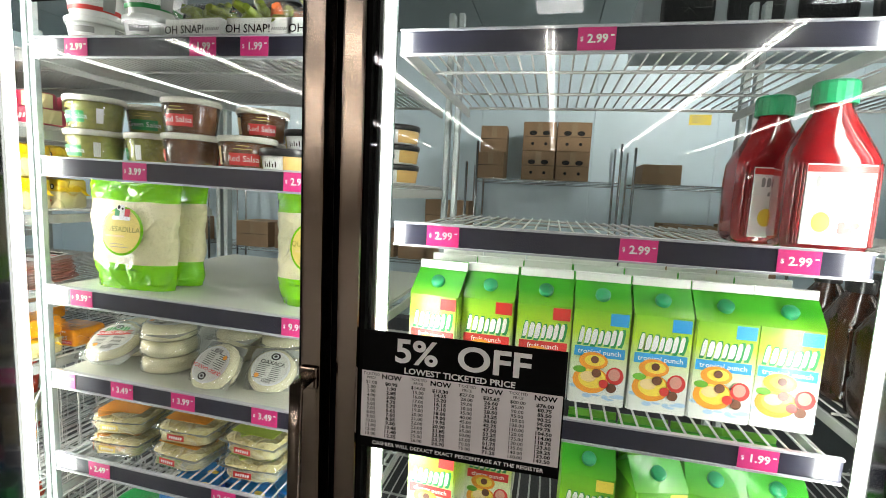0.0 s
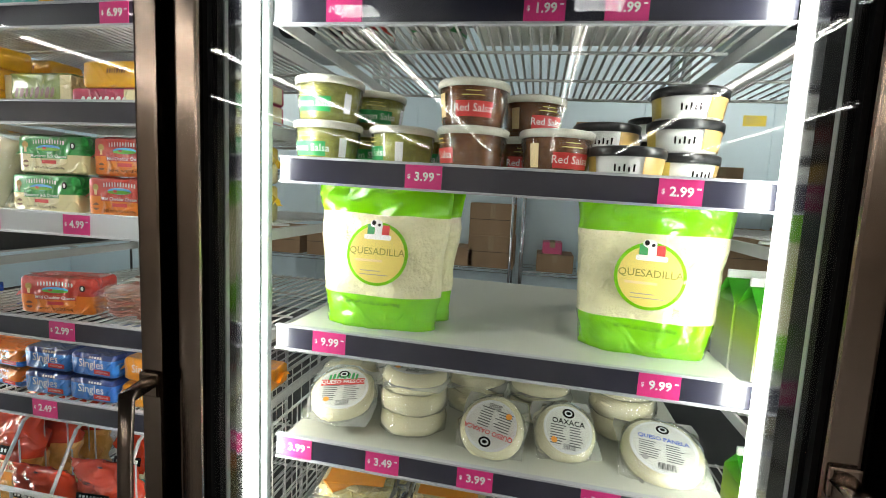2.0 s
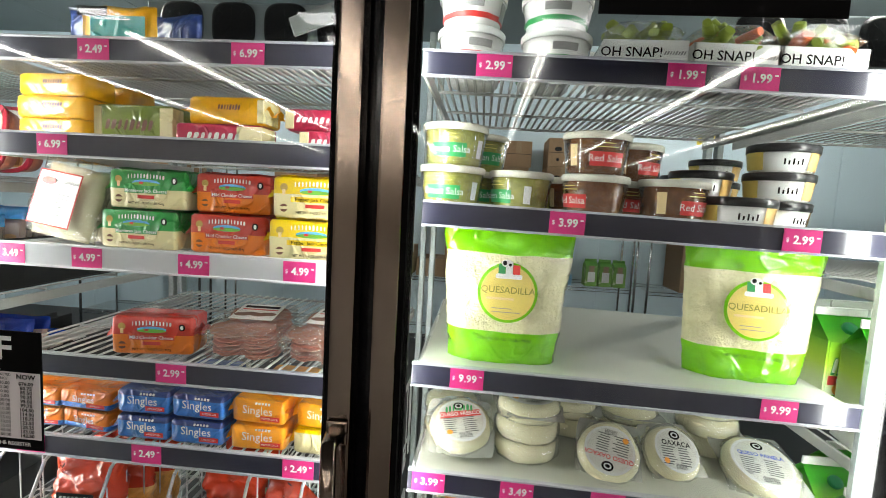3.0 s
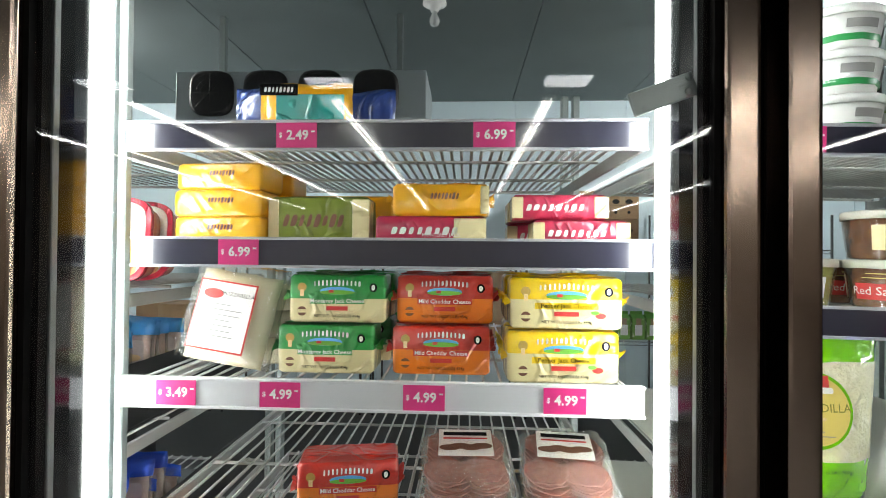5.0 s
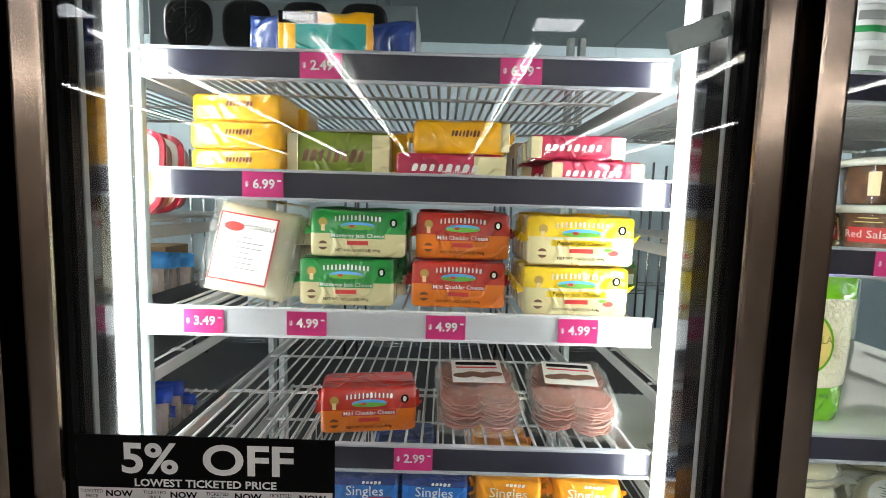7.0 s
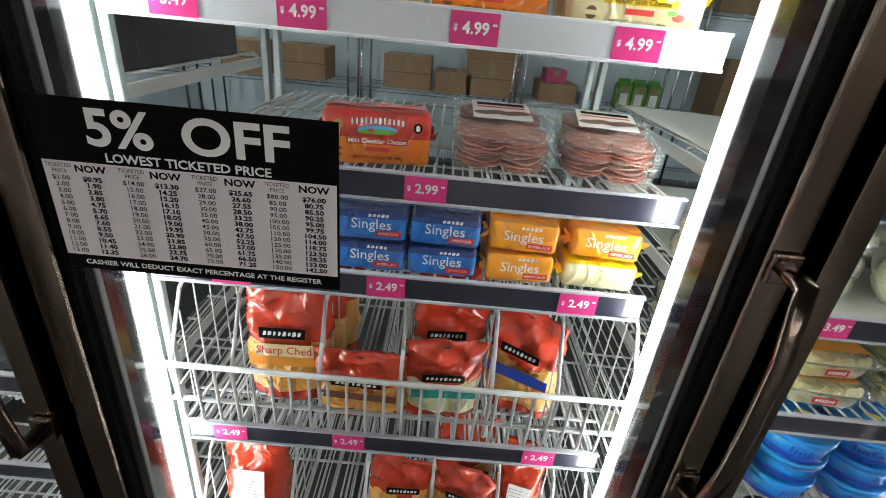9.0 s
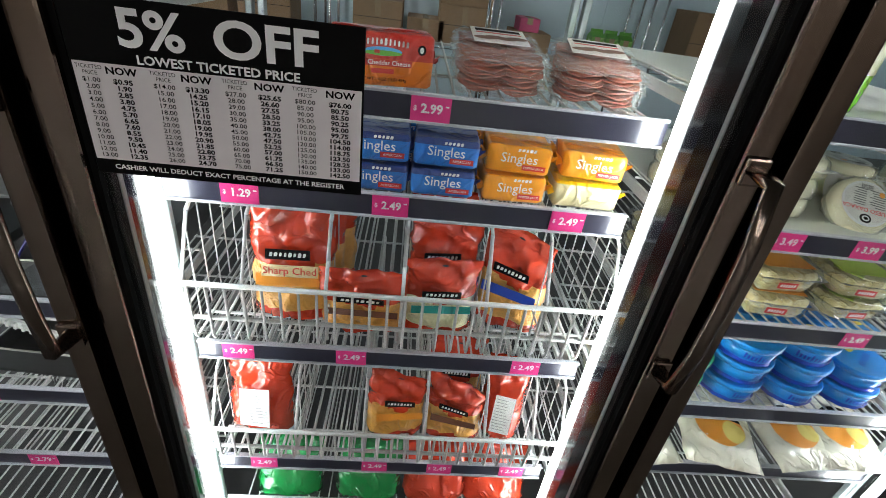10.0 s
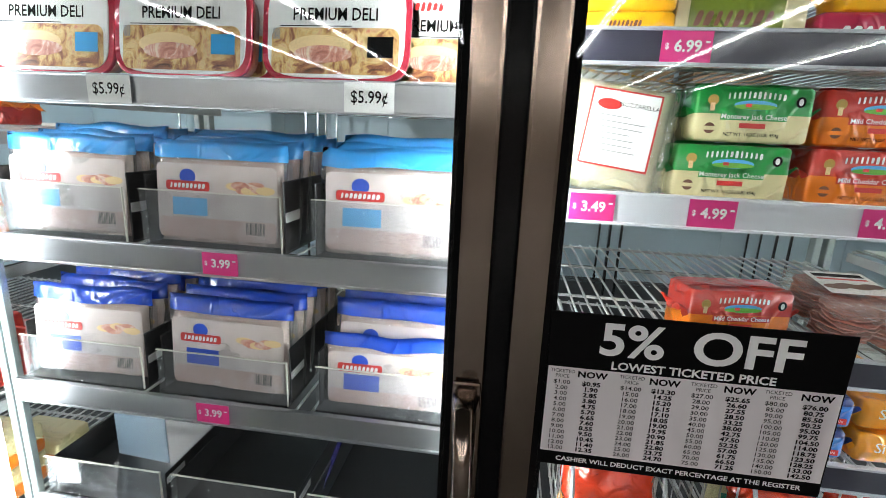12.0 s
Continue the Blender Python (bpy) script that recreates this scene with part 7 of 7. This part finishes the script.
def deli_tub(x, y, z, rz, patch, word):
    ob = thing("deli_tub", x, y, z, rz, "rectangular red-rimmed tub of sliced deli meat standing upright", "lunch meat", "upright deli tubs")
    w, h, d = 0.20, 0.135, 0.045
    at = Matrix.Rotation(radians(90), 4, "X") @ Matrix.Translation((0, 0, 0))
    body = loft([(0, w / 2 * 0.9, h / 2 * 0.88, 0, 5), (d * 0.7, w / 2 * 0.97, h / 2 * 0.96, 0, 5)], 32)
    up = Matrix.Translation((0, 0, h / 2)) @ Matrix.Rotation(radians(82), 4, "X")
    part("tub_body", body, M_MEAT, ob, "meat behind clear plastic", at=up)
    part("rim", loft([(d * 0.70, w / 2, h / 2, 0, 5), (d * 0.86, w / 2, h / 2, 0, 5)], 32), film("red_tub_rim", (0.50, 0.03, 0.06), 0.25, 0.0) if "red_tub_rim" not in bpy.data.materials else bpy.data.materials["red_tub_rim"], ob, "raspberry red rim", at=up)
    part("lid_film", loft([(d * 0.86, w / 2 * 0.93, h / 2 * 0.90, 0, 5), (d * 0.89, w / 2 * 0.92, h / 2 * 0.89, 0, 5)], 32), P_WHITE, ob, "white printed lid film", at=up)
    face = up @ Matrix.Translation((0, 0, d * 0.905)) @ Matrix.Rotation(radians(-90), 4, "X")
    part("title_text", add_text(bmesh.new(), "PREMIUM DELI", 0.022, 0, 0.018, 0, 0.0003, 0.82), M_INK, ob, at=face)
    part("printed_photo", plate(0.172, 0.058, 0, -0.027, 0.0002, 0.012), P_FOOD, ob, "printed photograph of sandwiches", at=face)
    part("printed_bread", disc(0.085, 0.030, -0.02, -0.022, -0.0002, 18), P_PEACH, ob, at=face)
    part("printed_filling", disc(0.080, 0.022, -0.015, -0.031, -0.0006, 18), P_FOODROSE, ob, at=face)
    part("subtitle", lines(bmesh.new(), 1, 0.15, 0, 0.004, 0.006, -0.0002, 0.0012), M_INK, ob, at=face)
    part("barcode", barcode(0.010, 0.014, -0.079, -0.006, -0.0006), P_GREY, ob, at=face)
    part("colour_patch", plate(0.034, 0.026, 0.062, -0.022, -0.0016), patch, ob, at=face)
    part("brand_mark", bars(bmesh.new(), 6, 0.05, 0.012, -0.03, 0.044, 0), P_RED, ob, at=face)
    return ob


for cx, rz, pt, wd in ((-2.478, 2, P_BLUE, ""), (-2.272, 0, P_BLUE, ""), (-2.056, -1, M_INK, "")):
    dt = deli_tub(cx, 0.80, zd2, rz, pt, wd)
    place_copies(dt, [(cx + 0.006, 0.86, zd2, 0), (cx - 0.004, 0.92, zd2, 0)])
dt = deli_tub(-1.92, 0.86, zd2, 0, P_ORANGE, "")
place_copies(dt, [(-1.925, 0.92, zd2, 0)])


def paper_ticket(x, z):
    ob = thing("price_ticket", x, Y_RAIL - 0.0055, z, 0, "hand-lettered white paper price ticket on the rail", "price tag", "paper tickets")
    part("card", box(-0.032, 0.032, -0.0005, 0.0005, -0.018, 0.018), P_WHITE, ob)
    part("lettering", add_text(bmesh.new(), "$5.99¢", 0.021, 0, 0, -0.001, 0.0002, 0.85), M_INK, ob)


paper_ticket(-2.359, 1.468)
paper_ticket(-2.000, 1.468)

zd5, zd6, zd7 = FLOOR_OF["D", 5], FLOOR_OF["D", 6], FLOOR_OF["D", 7]
for cx in (-2.478, -2.238, -1.995):
    pusher_tray(cx, 0.745, zd5, 0.222, 0.072, 0.5, 0.85)
bp = thing("pusher_plate", -2.49, 0.85, zd5 + 0.004, -4, "smoky blue plastic pusher plate standing in an empty tray", "shelf tray")
part("plate", box(-0.058, 0.058, 0, 0.002, 0, 0.104, 0.0008, 1), material("smoky_blue_plastic", (0.15, 0.20, 0.25), 0.22, spread=0.08, coat=0.4), bp)
et = thing("pack_tray", -2.115, 0.77, zd6, -4, "empty black plastic tray with a white toothed strip", "shelf tray", "clear pack trays")
part("base", box(-0.105, 0.105, 0, 0.22, 0, 0.004), M_BLACKTRAY, et)
part("front_guard", box(-0.105, 0.105, 0, 0.003, 0.004, 0.056, 0.001), M_BLACKTRAY, et)
# pale strip paints the gleam on this guard's upper edge
part("guard_edge", box(-0.105, 0.105, -0.0004, 0.0034, 0.056, 0.0574), M_LIDWHITE, et, "pale strip painted as the bright gleam of the guard edge")
part("side_wall", box(0.102, 0.105, 0.003, 0.22, 0.004, 0.034), M_BLACKTRAY, et)
part("side_wall", box(-0.105, -0.102, 0.003, 0.22, 0.004, 0.034), M_BLACKTRAY, et)
strip = bmesh.new()
box(-0.105, 0.095, 0.016, 0.022, 0, 0.018, 0, 1, strip)
for k in range(12):
    box(-0.10 + k * 0.016, -0.095 + k * 0.016, 0.010, 0.0158, 0.002, 0.016, 0, 1, strip)
part("toothed_strip", strip, M_WHITE, et, "white toothed plastic strip", at=pose(0, 0.03, 0.050, 0, 9, -6))
yg = thing("snack_bag", -2.478, 0.83, zd6, 6, "small yellow snack bag standing on a wire shelf", "snack bag")
part("bag", pouch(0.13, 0.08, 0.03, 91, None, 12, 10, 0.005, True), F_YELLOW, yg, at=pose(0, 0, 0, -14))
part("printed_patch", disc(0.05, 0.028, 0.01, 0.046, -0.0195, 16), P_ORANGE, yg, at=pose(0, 0, 0, -14))
part("brand_mark", bars(bmesh.new(), 6, 0.06, 0.014, 0.0, 0.024, -0.0200), P_RED, yg, at=pose(0, 0, 0, -14))
cb = thing("plastic_container", -2.13, 0.93, zd7, -6, "empty clear plastic container on a wire shelf", "container")
part("shell", loft([(0, 0.075, 0.05, 0), (0.004, 0.08, 0.055, 0), (0.085, 0.09, 0.062, 0), (0.088, 0.096, 0.067, 0)], 28, 5), M_CLEARTUB, cb)
wb = thing("squeeze_tub", -2.005, 0.90, zd7, 0, "white pack with a green printed base", "tub")
part("pack", loft([(0, 0.030, 0.022, 0, 4), (0.05, 0.032, 0.024, 1, 4), (0.13, 0.030, 0.012, 1, 4)], 20), (P_LEAF, P_WHITE), wb)


# ---- door signs ----
def discount_sign(x0, x1, z0, z1):
    w, h = x1 - x0, z1 - z0
    ob = thing("discount_sign", (x0 + x1) / 2, Y_GLASS - 0.0022, z0, 0, "black and white five percent discount table sign on the door", "sign", "door discount signs")
    part("board", box(-w / 2, w / 2, -0.0006, 0.0012, 0, h, 0.0004), M_INK, ob, "black card")
    part("table_panel", plate(w * 0.985, h * 0.565, 0, h * 0.095 + h * 0.565 / 2, -0.0012), M_SIGNPAPER, ob, "pale printed table panel")
    bm = add_text(bmesh.new(), "5%", h * 0.27, -w * 0.215, h * 0.845, -0.0014, 0.0011, 1.12)
    part("headline_number", bm, M_WHITE, ob, "large white number")
    bm = add_text(bmesh.new(), "OFF", h * 0.27, w * 0.165, h * 0.845, -0.0014, 0.0011, 1.2)
    part("headline_word", bm, M_WHITE, ob, "large white word")
    part("subtitle", add_text(bmesh.new(), "LOWEST TICKETED PRICE", h * 0.068, 0.0, h * 0.695, -0.0014, 0.0003, 1.12), M_WHITE, ob)
    part("footer_line", add_text(bmesh.new(), "CASHIER WILL DEDUCT EXACT PERCENTAGE AT THE REGISTER", h * 0.043, 0, h * 0.05, -0.0014, 0.00015, 1.12), M_WHITE, ob)
    bm = bmesh.new()
    cols = [[1 + i for i in range(13)], [14 + i for i in range(13)], [27 + i for i in range(4)] + [35 + 5 * i for i in range(9)], [80 + 5 * i for i in range(15) if i not in (7, 13)]]
    for c, prices in enumerate(cols):
        xt = -w * 0.44 + c * w * 0.2433
        xn = -w * 0.335 + c * w * 0.25
        add_text(bm, "TICKETED", h * 0.031, xt, h * 0.635, -0.0018)
        add_text(bm, "PRICE", h * 0.031, xt, h * 0.603, -0.0018)
        add_text(bm, "NOW", h * 0.055, xn, h * 0.622, -0.0018, 0.0003, 1.15)
        n = len(prices)
        for i, p in enumerate(prices):
            zz = h * 0.565 - i * h * 0.44 / (n - 1 if n > 13 else 12)
            dollar = "$" if i == 0 else ""
            add_text(bm, "%s%d.00" % (dollar, p), h * 0.036, xt, zz, -0.0018, 0.00006, 1.2)
            add_text(bm, "%s%.2f" % (dollar, p * 0.95), h * 0.038, xn, zz, -0.0018, 0.00022, 1.25)
    part("table_lettering", bm, M_INK, ob)
    return ob


discount_sign(-1.7705, -1.501, 1.101, 1.269)
discount_sign(-0.252, 0.0225, 1.081, 1.2505)
top_sign = thing("door_sign", -0.665, Y_GLASS - 0.0022, 1.698, 0, "black door sign with red lettering", "sign")
part("board", box(-0.135, 0.135, -0.0006, 0.0012, 0, 0.17, 0.0004), M_INK, top_sign)
bm = add_text(bmesh.new(), "OFF", 0.034, 0.07, 0.030, -0.0014, 0.001)
disc(0.05, 0.05, -0.012, 0.042, -0.0014, bm=bm)
part("red_lettering", bm, P_RED, top_sign, "bright red print")

pen = thing("glitter_strip", -2.112, 0.775, zd5 + 0.003, 0, "glittery dark blue plastic strip leaning on a tray", "plastic strip")
part("strip", box(-0.004, 0.004, 0, 0.14, 0.0, 0.006, 0.001), material("glitter_blue", (0.03, 0.03, 0.16), 0.25, 0.3, 0.6, 400, wear=(0.5, 0.5, 0.7)), pen, at=pose(0, 0, 0.004, 34, 0, -8))


# ---- packs in the neighbouring bay ----
for k, mats in ((2, (F_RED, F_ORANGE)), (3, (F_CREAM, F_ORANGE)), (4, (F_RED, F_RED)), (5, (F_ORANGE, F_CREAM)), (6, (F_BLUE, F_CREAM))):
    zz = FLOOR_OF["E", k]
    pe = brick("cheese_brick", -2.76, 0.80, zz, 2, 0.13, 0.08, 0.06, mats[0], mats[1], 0.5, "wrapped cheese brick on a wire shelf", "bricks in the end bay", "plain")
    place_copies(pe, [(-2.755, 0.80, zz + 0.066, -2), (-2.92, 0.81, zz, 0), (-2.76, 0.9, zz, 0)])

note = thing("paper_note", 1.325, Y_BACK - 0.0012, 2.258, 0, "yellow paper note stuck to the cold room wall", "note")
part("sheet", box(-0.10, 0.10, -0.0006, 0.0006, -0.05, 0.05), P_YELLOW, note)
part("writing", lines(bmesh.new(), 4, 0.15, 0, 0.03, 0.019, -0.0012, 0.004), P_GREY, note)


# ---- goods on shelves that drop to the east stand as the shelves do ----
for bay, low in (("A", 0.75), ("B", 0.80)):
    x0, x1 = BAY[bay]
    lean = Matrix.Rotation(radians(SAG[bay]), 4, "Y")
    for ob in [o for o in bpy.data.objects if o.parent is None and x0 < o.matrix_basis.translation.x < x1]:
        p = ob.matrix_basis.translation.copy()
        if 0.725 < p.y < 1.35 and low < p.z < 1.9:
            ob.matrix_basis = Matrix.Translation((p.x, p.y, p.z - (p.x - (x0 + x1) / 2) * math.tan(radians(SAG[bay])))) @ lean @ Matrix.Translation(-p) @ ob.matrix_basis
